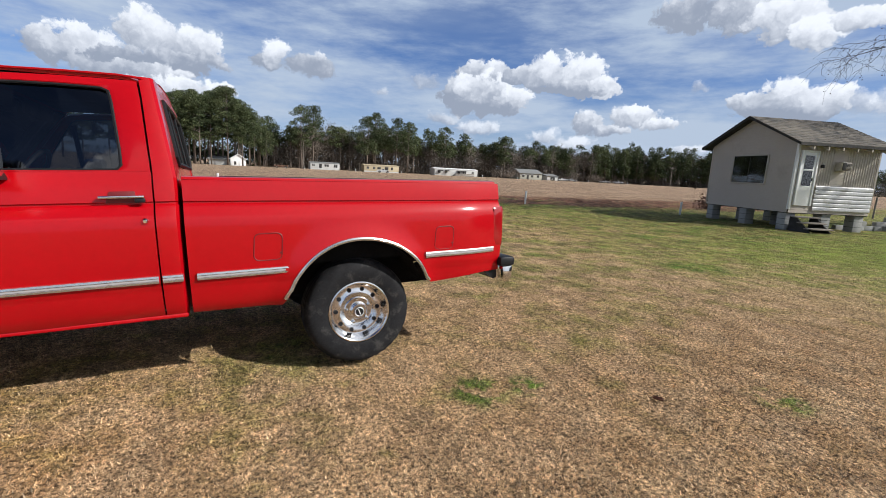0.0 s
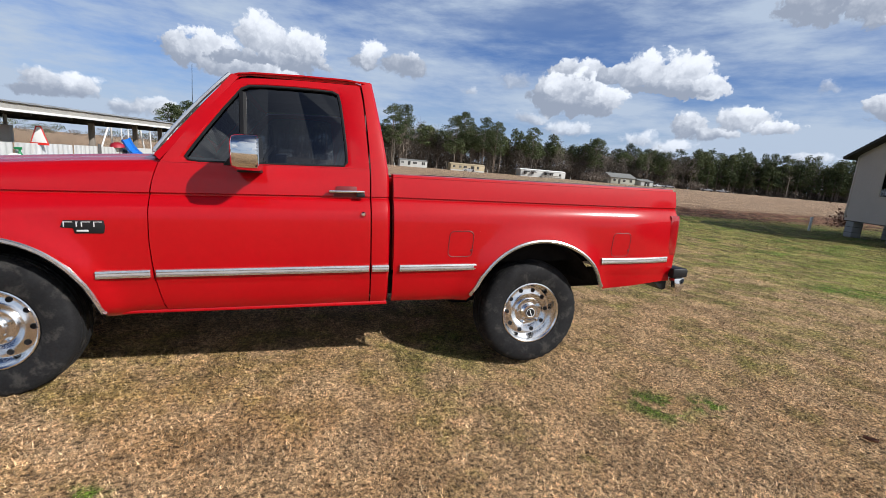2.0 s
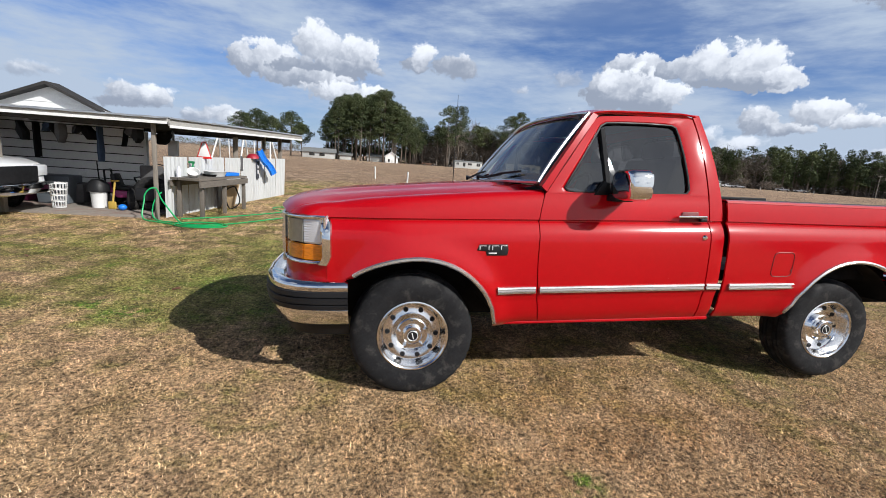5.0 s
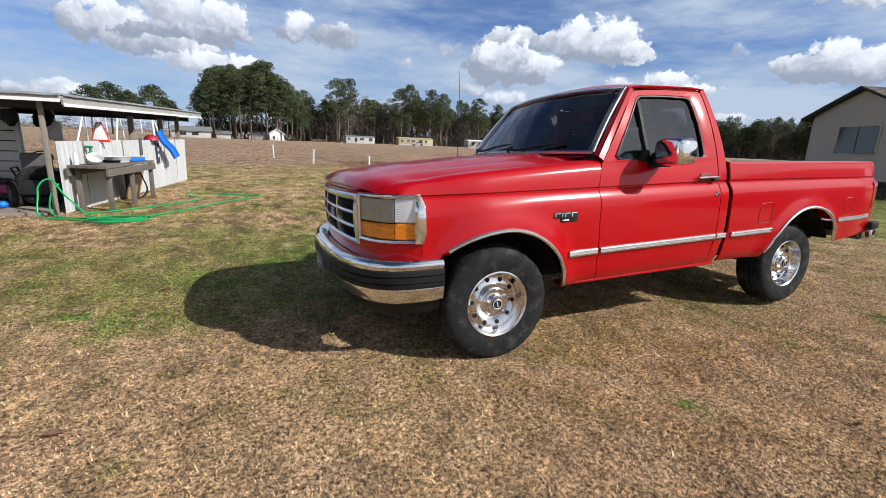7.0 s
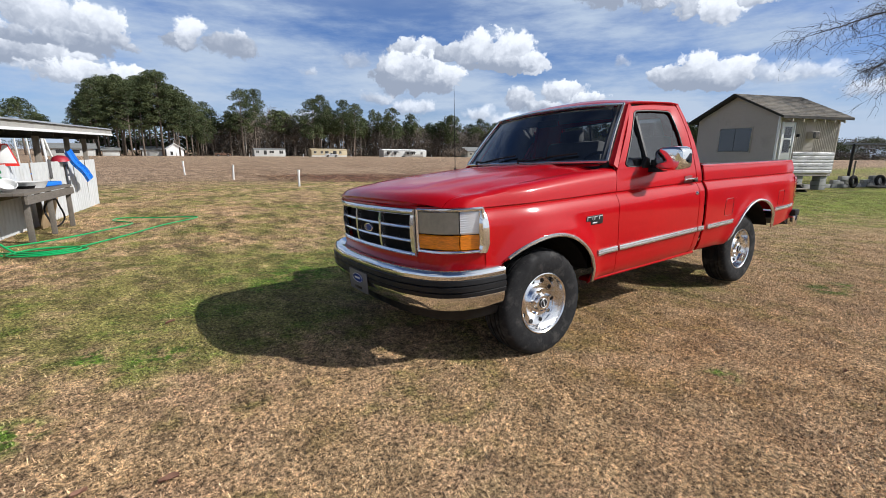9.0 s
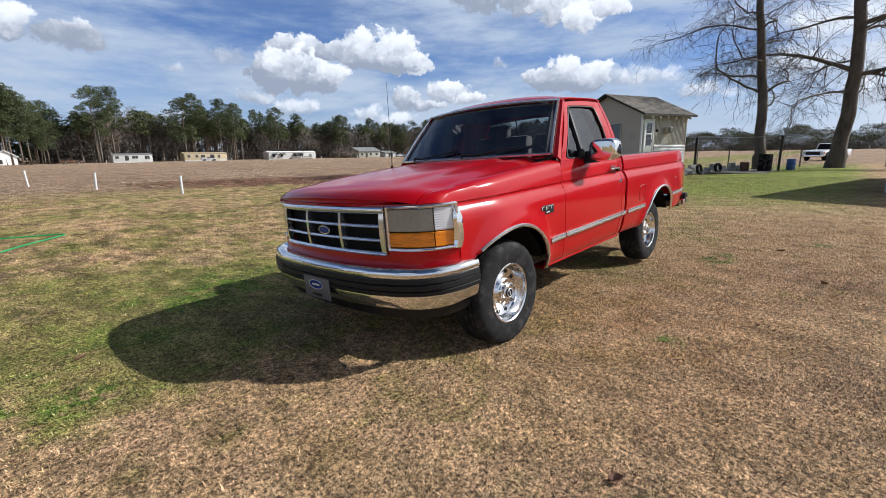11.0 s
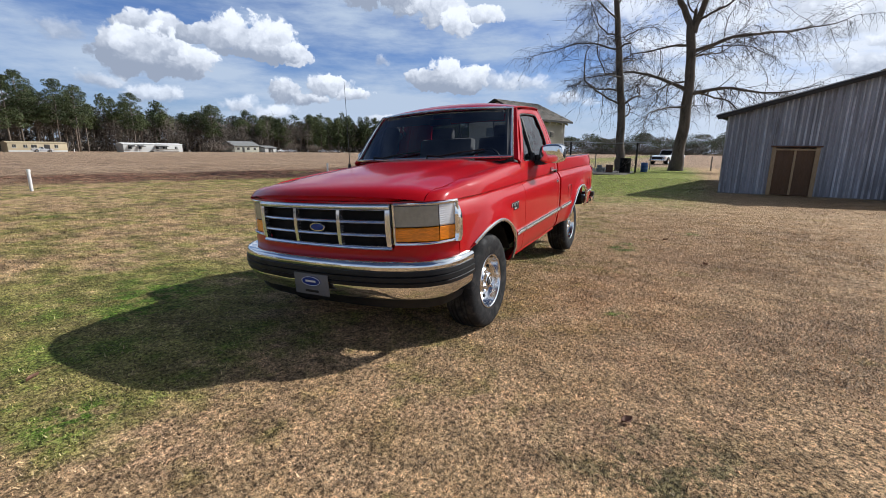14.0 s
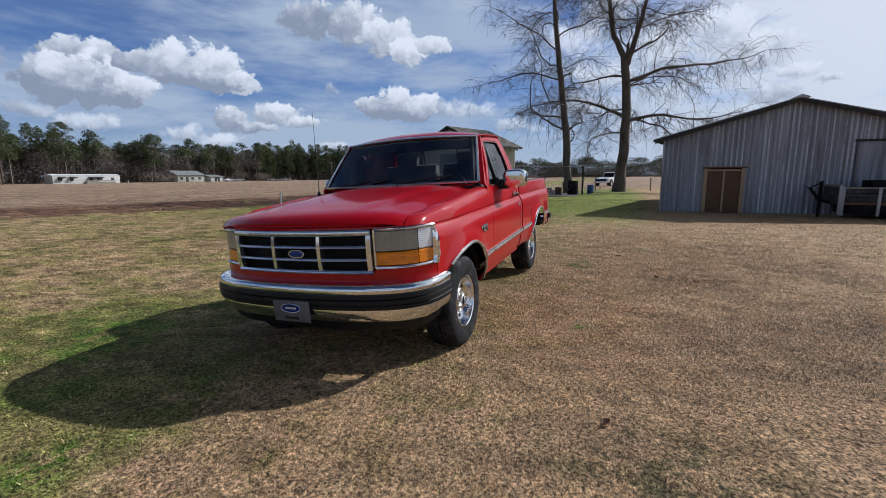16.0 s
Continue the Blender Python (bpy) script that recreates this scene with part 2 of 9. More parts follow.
def glass(name, tint, clear=0.5, gloss=0.02, ior=1.5):
    """Window glass: a tinted clear pane with a mirror-like face."""
    m = bpy.data.materials.new(name)
    m.use_nodes = True
    nt = m.node_tree
    nt.nodes.clear()
    tr = nt.nodes.new("ShaderNodeBsdfTransparent")
    tr.inputs[0].default_value = (*[c * clear for c in tint], 1)
    gl = nt.nodes.new("ShaderNodeBsdfGlossy")
    gl.inputs["Roughness"].default_value = gloss
    fr = nt.nodes.new("ShaderNodeFresnel")
    fr.inputs[0].default_value = ior
    mx = nt.nodes.new("ShaderNodeMixShader")
    o = nt.nodes.new("ShaderNodeOutputMaterial")
    nt.links.new(fr.outputs[0], mx.inputs[0])
    nt.links.new(tr.outputs[0], mx.inputs[1])
    nt.links.new(gl.outputs[0], mx.inputs[2])
    nt.links.new(mx.outputs[0], o.inputs[0])
    return m


RED = mat("red_paint", (0.385, 0.0010, 0.0045), 0.40, 0.0, 0.05, 1.2, 30, coat=0.72, spec=0.07, coat_rough=0.11, bump=0.03, bump_scale=300, second=(0.62, 0.42, 0.38), mask=(0.735, 0.75), mask_scale=38)
RED_IN = mat("dark_red_paint", (0.13, 0.005, 0.007), 0.5, 0.0, 0.15)
CHROME = mat("chrome", (0.75, 0.75, 0.74), 0.07, 1.0, 0.04, 3, 60)
ALLOY = mat("polished_alloy", (0.80, 0.80, 0.80), 0.15, 1.0, 0.08, 5, 80, bump=0.04, bump_scale=200)
TRIM = mat("bright_trim", (0.66, 0.65, 0.64), 0.24, 0.9, 0.08)
RUBBER = mat("tyre_rubber", (0.012, 0.012, 0.013), 0.8, 0.0, 0.25, 4, 90, spec=0.22, bump=0.12, bump_scale=120, second=(0.036, 0.034, 0.032), mask=(0.52, 0.62), mask_scale=9)
BLACK = mat("black_plastic", (0.010, 0.010, 0.011), 0.5, 0.0, 0.2, 4, 80, spec=0.28, bump=0.05, bump_scale=200)
DARK = mat("dark_underbody", (0.006, 0.0055, 0.0055), 0.9, 0.0, 0.3, spec=0.2)
GREY_TRIM = mat("grey_moulding_insert", (0.33, 0.31, 0.31), 0.4, 0.0, 0.06)
WINDOW = glass("tinted_window", (0.60, 0.66, 0.72), 0.42, ior=2.0)
REAR_GLASS = glass("rear_window_glass", (0.70, 0.75, 0.74), 0.62)
WINDSHIELD = glass("windshield_glass", (0.84, 0.89, 0.89), 0.88, ior=2.3)
LAMP = mat("hazed_lamp_lens", (0.25, 0.245, 0.205), 0.22, 0.0, 0.10, 6, 30, coat=0.6)
LAMP_CLEAR = mat("ribbed_clear_lens", (0.66, 0.68, 0.70), 0.16, 0.25, 0.06, coat=0.8, bump=0.2, bump_scale=40, stretch=(1, 1, 6))
AMBER = mat("amber_lens", (0.72, 0.21, 0.004), 0.18, 0.0, 0.28, 8, 30, coat=0.8, bump=0.1, bump_scale=50, stretch=(1, 1, 6))
TAIL = mat("red_lens", (0.26, 0.004, 0.006), 0.15, 0.0, 0.08, coat=0.8)
DASH = mat("grey_dashboard_vinyl", (0.050, 0.050, 0.053), 0.6, 0.0, 0.15, 5, 90, spec=0.3, bump=0.06, bump_scale=220)
SEAT = mat("dark_grey_cloth", (0.085, 0.083, 0.085), 0.95, 0.0, 0.2, 6, 120, bump=0.2)
BADGE_BLUE = mat("blue_enamel", (0.01, 0.03, 0.19), 0.25, 0.0, 0.05)
BRIGHT = mat("bright_lettering", (0.7, 0.7, 0.7), 0.3, 0.3, 0.05)
GRILLE = mat("bright_grille_plating", (0.72, 0.72, 0.74), 0.13, 0.9, 0.05)
PLATE = mat("grey_plate", (0.13, 0.13, 0.14), 0.45, 0.2, 0.08)


# ---- building blocks ----
def part(name, bm, material, parent=None, label="", smooth=True, sharp=35.0):
    """One mesh object out of a bmesh, under a thing or a part."""
    me = bpy.data.meshes.new(name)
    bm.normal_update()
    if smooth:
        limit = radians(sharp)
        for f in bm.faces:
            f.smooth = True
        for e in bm.edges:
            e.smooth = len(e.link_faces) == 2 and e.calc_face_angle(0) <= limit
    bm.to_mesh(me)
    bm.free()
    me.materials.append(material)
    ob = new(name, me)
    ob.parent = parent
    if label:
        ob["label"] = label
    return ob


def thing(name, label, category, m=None, group="", kind=""):
    ob = new(name)
    ob.empty_display_size = 0.2
    if m is not None:
        ob.matrix_basis = m
    return tagged(ob, label, category, group, kind)


def solid(name, bm, material, label, category, group="", kind="", smooth=True, sharp=35.0):
    return tagged(part(name, bm, material, None, "", smooth, sharp), label, category, group, kind)


def box(bm, lo, hi, bevel=0.0, m=None):
    cx = [(a + b) / 2 for a, b in zip(lo, hi)]
    sz = [abs(b - a) for a, b in zip(lo, hi)]
    t = (m or Matrix()) @ Matrix.Translation(cx) @ Matrix.Diagonal((*sz, 1))
    r = bmesh.ops.create_cube(bm, size=1.0, matrix=t)
    if bevel:
        es = {e for v in r["verts"] for e in v.link_edges}
        bmesh.ops.bevel(bm, geom=list(es), offset=bevel, segments=2, profile=0.5, affect="EDGES")
    return bm


def bbox(lo, hi, bevel=0.0, m=None):
    return box(bmesh.new(), lo, hi, bevel, m)


def grid(bm, rows, close=False, caps=False):
    """Faces over rows of points; close joins each row's ends; caps fills the first and last row."""
    vs = [[bm.verts.new(p) for p in row] for row in rows]
    for a, b in zip(vs, vs[1:]):
        n = len(a)
        for i in range(n if close else n - 1):
            j = (i + 1) % n
            try:
                bm.faces.new((a[i], a[j], b[j], b[i]))
            except ValueError:
                pass
    if caps:
        bm.faces.new(vs[0][::-1])
        bm.faces.new(vs[-1])
    return vs


def ring(c, axis, r, seg, r2=None, phase=0.0):
    axis = Vector(axis).normalized()
    a = axis.orthogonal().normalized()
    b = axis.cross(a)
    r2 = r if r2 is None else r2
    return [Vector(c) + a * (r * math.cos(2 * math.pi * i / seg + phase)) + b * (r2 * math.sin(2 * math.pi * i / seg + phase)) for i in range(seg)]


def tube(bm, points, radius, seg=8, caps=True):
    """A round bar along points; radius may be a list."""
    pts = [Vector(p) for p in points]
    rad = radius if isinstance(radius, (list, tuple)) else [radius] * len(pts)
    up, rows = None, []
    for i, p in enumerate(pts):
        d = (pts[min(i + 1, len(pts) - 1)] - pts[max(i - 1, 0)]).normalized()
        if up is None:
            up = d.orthogonal().normalized()
        up = (up - d * up.dot(d)).normalized()
        side = d.cross(up)
        rows.append([p + (up * math.cos(2 * math.pi * k / seg) + side * math.sin(2 * math.pi * k / seg)) * rad[i] for k in range(seg)])
    grid(bm, rows, True, caps)
    return bm


def btube(points, radius, seg=8):
    return tube(bmesh.new(), points, radius, seg)


def revolve(profile, seg=32, centre=(0, 0, 0), axis="y", bm=None):
    """Turns (radius, along) pairs about an axis."""
    bm = bm or bmesh.new()
    c = Vector(centre)
    rows = []
    for r, h in profile:
        row = []
        for i in range(seg):
            a = 2 * math.pi * i / seg
            p = (r * math.cos(a), h, r * math.sin(a)) if axis == "y" else (r * math.cos(a), r * math.sin(a), h) if axis == "z" else (h, r * math.cos(a), r * math.sin(a))
            row.append(c + Vector(p))
        rows.append(row)
    grid(bm, rows, True)
    bmesh.ops.remove_doubles(bm, verts=bm.verts, dist=1e-5)
    bmesh.ops.recalc_face_normals(bm, faces=bm.faces)
    return bm


def prism(bm, poly, axis, a, b):
    """A flat outline pushed from a to b along an axis."""
    def at(p, h):
        return {"x": (h, p[0], p[1]), "y": (p[0], h, p[1]), "z": (p[0], p[1], h)}[axis]
    lo, hi = [bm.verts.new(at(p, a)) for p in poly], [bm.verts.new(at(p, b)) for p in poly]
    fs = [bm.faces.new(lo), bm.faces.new(hi)]
    for i in range(len(poly)):
        j = (i + 1) % len(poly)
        fs.append(bm.faces.new((lo[i], lo[j], hi[j], hi[i])))
    bmesh.ops.recalc_face_normals(bm, faces=fs)
    return bm


def bprism(poly, axis, a, b, bevel=0.0):
    bm = prism(bmesh.new(), poly, axis, a, b)
    if bevel:
        bmesh.ops.bevel(bm, geom=list(bm.edges), offset=bevel, segments=2, profile=0.5, affect="EDGES")
    return bm


def thick(ob, t, offset=-1.0):
    md = ob.modifiers.new("thickness", "SOLIDIFY")
    md.thickness, md.offset = t, offset
    return ob


def lerp(a, b, t):
    return a + (b - a) * t


def curve_at(table, x):
    """Straight lines through (x, y) pairs."""
    if x <= table[0][0]:
        return table[0][1]
    for (x0, y0), (x1, y1) in zip(table, table[1:]):
        if x <= x1:
            return lerp(y0, y1, (x - x0) / (x1 - x0))
    return table[-1][1]


def smooth(a, b, x):
    t = min(1.0, max(0.0, (x - a) / (b - a)))
    return t * t * (3 - 2 * t)


def ground_z(x, y):
    """The lawn falls gently away behind the pickup."""
    return -0.2 * smooth(-1.5, 6.0, y) - 0.23 * smooth(35.0, 150.0, y)


# ---- the ground: mown lawn, bare field, a strip of turned soil ----
SOIL = [(3.0, 25.0), (10.0, 22.2), (18.0, 20.0), (26.0, 18.4), (40.0, 17.5), (70.0, 16.5)]


def lawn_colour(nt, per_blade=False):
    """Colour nodes of the lawn and field by place; returns the colour socket and the soil mask."""
    co = nt.nodes.new("ShaderNodeTexCoord").outputs["Object"]
    sp = nt.nodes.new("ShaderNodeSeparateXYZ")
    nt.links.new(co, sp.inputs[0])
    px, py = sp.outputs[0], sp.outputs[1]

    def mth(op, a, b=None, clamp=False):
        n = nt.nodes.new("ShaderNodeMath")
        n.operation, n.use_clamp = op, clamp
        for i, v in enumerate((a, b)):
            if v is None:
                continue
            if isinstance(v, (int, float)):
                n.inputs[i].default_value = v
            else:
                nt.links.new(v, n.inputs[i])
        return n.outputs[0]

    def rng(x, a, b, lo=0.0, hi=1.0):
        n = nt.nodes.new("ShaderNodeMapRange")
        n.interpolation_type = "SMOOTHSTEP"
        nt.links.new(x, n.inputs[0])
        for i, v in enumerate((a, b, lo, hi)):
            n.inputs[i + 1].default_value = v
        return n.outputs[0]

    def noi(scale, detail=5.0, rough=0.62, stretch=None):
        n = nt.nodes.new("ShaderNodeTexNoise")
        n.inputs["Scale"].default_value, n.inputs["Detail"].default_value, n.inputs["Roughness"].default_value = scale, detail, rough
        v = co
        if stretch:
            mp = nt.nodes.new("ShaderNodeMapping")
            mp.inputs["Scale"].default_value = stretch
            nt.links.new(co, mp.inputs[0])
            v = mp.outputs[0]
        nt.links.new(v, n.inputs["Vector"])
        return n.outputs[0]

    def mix(f, a, b):
        n = nt.nodes.new("ShaderNodeMix")
        n.data_type = "RGBA"
        for s, v in ((n.inputs[0], f), (n.inputs[6], a), (n.inputs[7], b)):
            if isinstance(v, (tuple, float, int)):
                s.default_value = v
            else:
                nt.links.new(v, s)
        return n.outputs[2]

    def spot(x, y, r, soft=0.6):
        d = mth("ADD", mth("POWER", mth("ABSOLUTE", mth("SUBTRACT", px, x)), 2.0), mth("POWER", mth("ABSOLUTE", mth("SUBTRACT", py, y)), 2.0))
        return rng(mth("SQRT", d), r, r * soft)

    patches, mid, speck = noi(0.55), noi(2.6), noi(60.0, 4.0, 0.75)
    col = mix(rng(mid, 0.3, 0.7), (0.494, 0.336, 0.184, 1), (0.416, 0.270, 0.139, 1))
    pink = noi(1.1, 4.0, 0.6, (1.0, 1.5, 1))
    col = mix(mth("MULTIPLY", mth("MULTIPLY", rng(pink, 0.44, 0.62), rng(px, 1.5, -1.5, 0.25, 1.0)), 0.6), col, (0.480, 0.308, 0.190, 1))
    # living grass shows in patches, most of it towards the little house and before the pickup
    zone = mth("ADD", mth("MULTIPLY", rng(py, -2.5, 3.5), 0.14), mth("MULTIPLY", mth("MULTIPLY", rng(px, 7.0, 16.0), rng(py, -5.0, 1.0)), 0.22))
    front = mth("MULTIPLY", spot(-1.3, 2.3, 2.9, 0.2), 0.26)
    barn_side = mth("MULTIPLY", mth("MULTIPLY", rng(px, 13.0, 20.0), rng(py, -4.0, -1.0)), 0.40)
    near = mth("MULTIPLY", rng(py, -0.6, -2.2), -0.09)
    lush = mth("ADD", mth("ADD", mth("ADD", patches, zone), mth("ADD", front, barn_side)), near)
    lush = mth("ADD", lush, mth("MULTIPLY", mth("SUBTRACT", mid, 0.5), 0.95))
    lush = mth("ADD", lush, mth("MULTIPLY", mth("SUBTRACT", noi(9.0, 4.0, 0.7), 0.5), 0.35))
    col = mix(mth("MULTIPLY", rng(lush, 0.48, 0.80), 0.82), col, (0.222, 0.218, 0.052, 1))
    bright = mth("MULTIPLY", rng(lush, 0.74, 0.95), rng(noi(1.3), 0.45, 0.62))
    col = mix(mth("MULTIPLY", bright, 0.8), col, (0.135, 0.205, 0.028, 1))
    for x, y, r in ((3.58, -1.47, 0.30), (-2.22, 0.47, 0.34), (-2.58, 0.70, 0.24), (5.4, -2.3, 0.25), (9.5, 1.15, 0.8), (-0.72, 2.4, 0.7), (-1.15, 2.0, 0.4), (-2.9, -0.2, 0.28), (3.93, -1.53, 0.20), (0.69, -1.77, 0.16)):
        m = mth("MULTIPLY", spot(x, y, r, 0.3), rng(noi(7.0), 0.42, 0.55))
        col = mix(m, col, (0.120, 0.205, 0.024, 1))
    yard = mth("MULTIPLY", mth("MULTIPLY", rng(px, 7.0, 15.0), rng(px, 42.0, 34.0)), mth("MULTIPLY", rng(py, -3.6, -1.8), rng(py, 5.0, 1.5)))
    col = mix(mth("MULTIPLY", yard, rng(mid, 0.30, 0.60, 0.30, 0.90)), col, (0.232, 0.285, 0.044, 1))
    # russet, worn turf along the pickup and towards the barn
    russet = mth("MULTIPLY", mth("MAXIMUM", spot(0.9, -1.15, 1.9, 0.1), mth("MAXIMUM", spot(6.0, -4.0, 4.5, 0.1), spot(12.5, -7.5, 4.0, 0.1))), rng(mid, 0.36, 0.60))
    col = mix(mth("MULTIPLY", russet, 0.6), col, (0.360, 0.208, 0.088, 1))
    dark = mth("MULTIPLY", spot(-1.35, -2.35, 0.9, 0.2), rng(noi(5.0, 6.0, 0.75), 0.49, 0.56))
    col = mix(mth("MULTIPLY", dark, 0.75), col, (0.075, 0.085, 0.030, 1))
    # the field beyond
    edge = mth("ADD", py, mth("MULTIPLY", mth("SUBTRACT", noi(0.25), 0.5), 9.0))
    field = rng(mth("ADD", edge, mth("MULTIPLY", rng(px, 8.0, 30.0), 4.0)), 18.0, 25.0)
    tan = mix(rng(noi(0.35, 5.0, 0.6, (0.3, 1.2, 1)), 0.35, 0.65), (0.39, 0.275, 0.180, 1), (0.315, 0.210, 0.132, 1))
    far_dry = rng(py, 60.0, 120.0)
    dab = mth("MULTIPLY", rng(noi(0.9, 6.0, 0.72, (1.0, 0.16, 1)), 0.50, 0.66), 0.80)
    tan = mix(dab, tan, (0.185, 0.120, 0.075, 1))
    tan = mix(mth("MULTIPLY", far_dry, 0.6), tan, (0.38, 0.275, 0.18, 1))
    col = mix(field, col, tan)
    east = mth("MULTIPLY", rng(px, 42.0, 50.0), rng(py, 14.0, 4.0))
    col = mix(east, col, tan)
    # turned soil
    cx = nt.nodes.new("ShaderNodeFloatCurve")
    cx.mapping.clip_max_x = cx.mapping.clip_max_y = 1.0
    crv = cx.mapping.curves[0]
    pts = [(x / 80, y / 40) for x, y in SOIL]
    crv.points[0].location, crv.points[1].location = (0, pts[0][1]), (1, pts[-1][1])
    for p in pts:
        crv.points.new(*p)
    cx.mapping.update()
    nt.links.new(mth("DIVIDE", px, 80.0), cx.inputs["Value"])
    off = mth("ABSOLUTE", mth("SUBTRACT", py, mth("MULTIPLY", cx.outputs[0], 40.0)))
    wob = mth("MULTIPLY", mth("SUBTRACT", noi(0.5), 0.5), 6.0)
    soil = mth("MULTIPLY", rng(mth("ADD", off, wob), 5.0, 3.4), mth("MULTIPLY", rng(px, 2.0, 7.0), rng(px, 60.0, 40.0)))
    soil = mth("MULTIPLY", soil, rng(noi(1.3, 6.0, 0.7, (0.4, 1.2, 1)), 0.30, 0.48))
    col = mix(soil, col, mix(rng(noi(2.4), 0.35, 0.65), (0.235, 0.120, 0.072, 1), (0.105, 0.054, 0.034, 1)))
    pits = rng(noi(44.0, 3.0, 0.7), 0.36, 0.54, 0.28, 1.15)
    away = rng(py, -1.0, 5.0, 0.45, 1.0)
    # tuft tone varies, and also puts the shade between tufts into the colour
    tuft = mth("MULTIPLY", rng(noi(11.0, 4.0, 0.7, (1.0, 0.6, 1)), 0.36, 0.60, 0.84, 1.10), mth("ADD", 1.0, mth("MULTIPLY", rng(noi(3.4, 6.0, 0.82, (1.0, 0.5, 1)), 0.38, 0.60, -0.52, 0.36), away)))
    tuft = mth("MULTIPLY", tuft, rng(noi(29.0, 3.0, 0.6), 0.34, 0.62, 0.66, 1.22))
    f = mth("MULTIPLY", rng(speck, 0.32, 0.66, 0.35, 1.50), mth("MULTIPLY", pits, tuft))
    if per_blade:
        isl = nt.nodes.new("ShaderNodeNewGeometry").outputs["Random Per Island"]
        other = mth("FRACT", mth("MULTIPLY", isl, 23.7))
        col = mix(rng(other, 0.62, 0.78, 0.0, 0.45), col, (0.33, 0.185, 0.090, 1))
        col = mix(rng(mth("FRACT", mth("MULTIPLY", isl, 61.3)), 0.72, 0.84, 0.0, 0.45), col, (0.56, 0.43, 0.26, 1))
        f = mth("MULTIPLY", mth("MULTIPLY", tuft, rng(pits, 0.28, 1.15, 0.66, 1.12)), rng(isl, 0.0, 1.0, 0.32, 1.62))
    sc = nt.nodes.new("ShaderNodeVectorMath")
    sc.operation = "SCALE"
    nt.links.new(col, sc.inputs[0])
    nt.links.new(f, sc.inputs["Scale"])
    return sc.outputs[0], noi


def ground_mat(name, per_blade):
    m = bpy.data.materials.new(name)
    m.use_nodes = True
    nt = m.node_tree
    b = nt.nodes["Principled BSDF"]
    b.inputs["Roughness"].default_value = 0.85 if not per_blade else 0.6
    b.inputs["Specular IOR Level"].default_value = 0.15 if not per_blade else 0.3
    col, noi = lawn_colour(nt, per_blade)
    nt.links.new(col, b.inputs["Base Color"])
    if not per_blade:
        bn = nt.nodes.new("ShaderNodeBump")
        bn.inputs["Strength"].default_value, bn.inputs["Distance"].default_value = 1.0, 0.02
        nt.links.new(noi(45.0, 5.0, 0.75), bn.inputs["Height"])
        hummock = nt.nodes.new("ShaderNodeBump")
        hummock.inputs["Strength"].default_value, hummock.inputs["Distance"].default_value = 0.8, 0.10
        nt.links.new(noi(6.5, 5.0, 0.7), hummock.inputs["Height"])
        nt.links.new(hummock.outputs[0], bn.inputs["Normal"])
        nt.links.new(bn.outputs[0], b.inputs["Normal"])
    return m


LAWN = ground_mat("lawn", False)
BLADES = ground_mat("grass_blades", True)


def spread(lo, hi, step, far):
    """Even steps from lo to hi and ever longer ones out to far."""
    mid = list(np.arange(lo, hi + 1e-6, step))
    out, s = [], step
    x = hi
    while x < far:
        s *= 1.35
        x = min(far, x + s)
        out.append(x)
    return [lo - (x - hi) for x in reversed(out)] + mid + out


def soil_at(x, y):
    c = curve_at(SOIL, x)
    return max(0.0, 1 - abs(y - c) / 5.0) * smooth(2, 7, x) * (1 - smooth(40, 60, x))


gx, gy = spread(-12, 32, 0.4, 2400), spread(-12, 28, 0.4, 2400)
verts = []
for y in gy:
    for x in gx:
        z = ground_z(x, y)
        if -60 < x < 90 and -60 < y < 90:
            z += 0.012 * noise.noise((x * 0.6, y * 0.6, 0)) * smooth(1.5, 4.0, abs(y)) + 0.03 * noise.noise((x * 0.12, y * 0.12, 3)) * smooth(6, 16, y)
            z += soil_at(x, y) * (0.05 + 0.20 * noise.noise((x * 1.3, y * 1.3, 7)))
        verts.append((x, y, z))
nx = len(gx)
faces = [(j * nx + i, j * nx + i + 1, (j + 1) * nx + i + 1, (j + 1) * nx + i) for j in range(len(gy) - 1) for i in range(nx - 1)]
me = bpy.data.meshes.new("ground")
me.from_pydata(verts, [], faces)
me.shade_smooth()
me.materials.append(LAWN)
ground = tagged(new("ground", me), "mown winter lawn, tan with green patches, running into a bare brown field", "ground", kind="structure")


def ground_np(x, y):
    t = np.clip((y + 1.5) / 7.5, 0, 1)
    return -0.2 * t * t * (3 - 2 * t)


def scatter_blades(name, label, count, place, size, wide, lean, seed):
    """Single-triangle grass blades, dense where the lawn is trodden close by."""
    rg = np.random.default_rng(seed)
    x, y = place(rg, count)
    n = len(x)
    a = rg.uniform(0, 2 * np.pi, n)
    tilt = rg.uniform(lean[0], lean[1], n)
    ln, w = rg.uniform(*size, n), rg.uniform(*wide, n)
    z = ground_np(x, y) - 0.002
    d = np.stack([np.cos(a) * np.cos(tilt), np.sin(a) * np.cos(tilt), np.sin(tilt)], 1)
    s = np.stack([-np.sin(a), np.cos(a), np.zeros(n)], 1) * (w / 2)[:, None]
    p = np.stack([x, y, z], 1)
    co = np.stack([p - s, p + s, p + d * ln[:, None]], 1).reshape(-1, 3)
    me = bpy.data.meshes.new(name)
    me.vertices.add(3 * n)
    me.vertices.foreach_set("co", co.ravel().astype(np.float32))
    me.loops.add(3 * n)
    me.loops.foreach_set("vertex_index", np.arange(3 * n, dtype=np.int32))
    me.polygons.add(n)
    me.polygons.foreach_set("loop_start", np.arange(0, 3 * n, 3, dtype=np.int32))
    me.update(calc_edges=True)
    me.materials.append(BLADES)
    return tagged(new(name, me), label, "grass", kind="stuff")


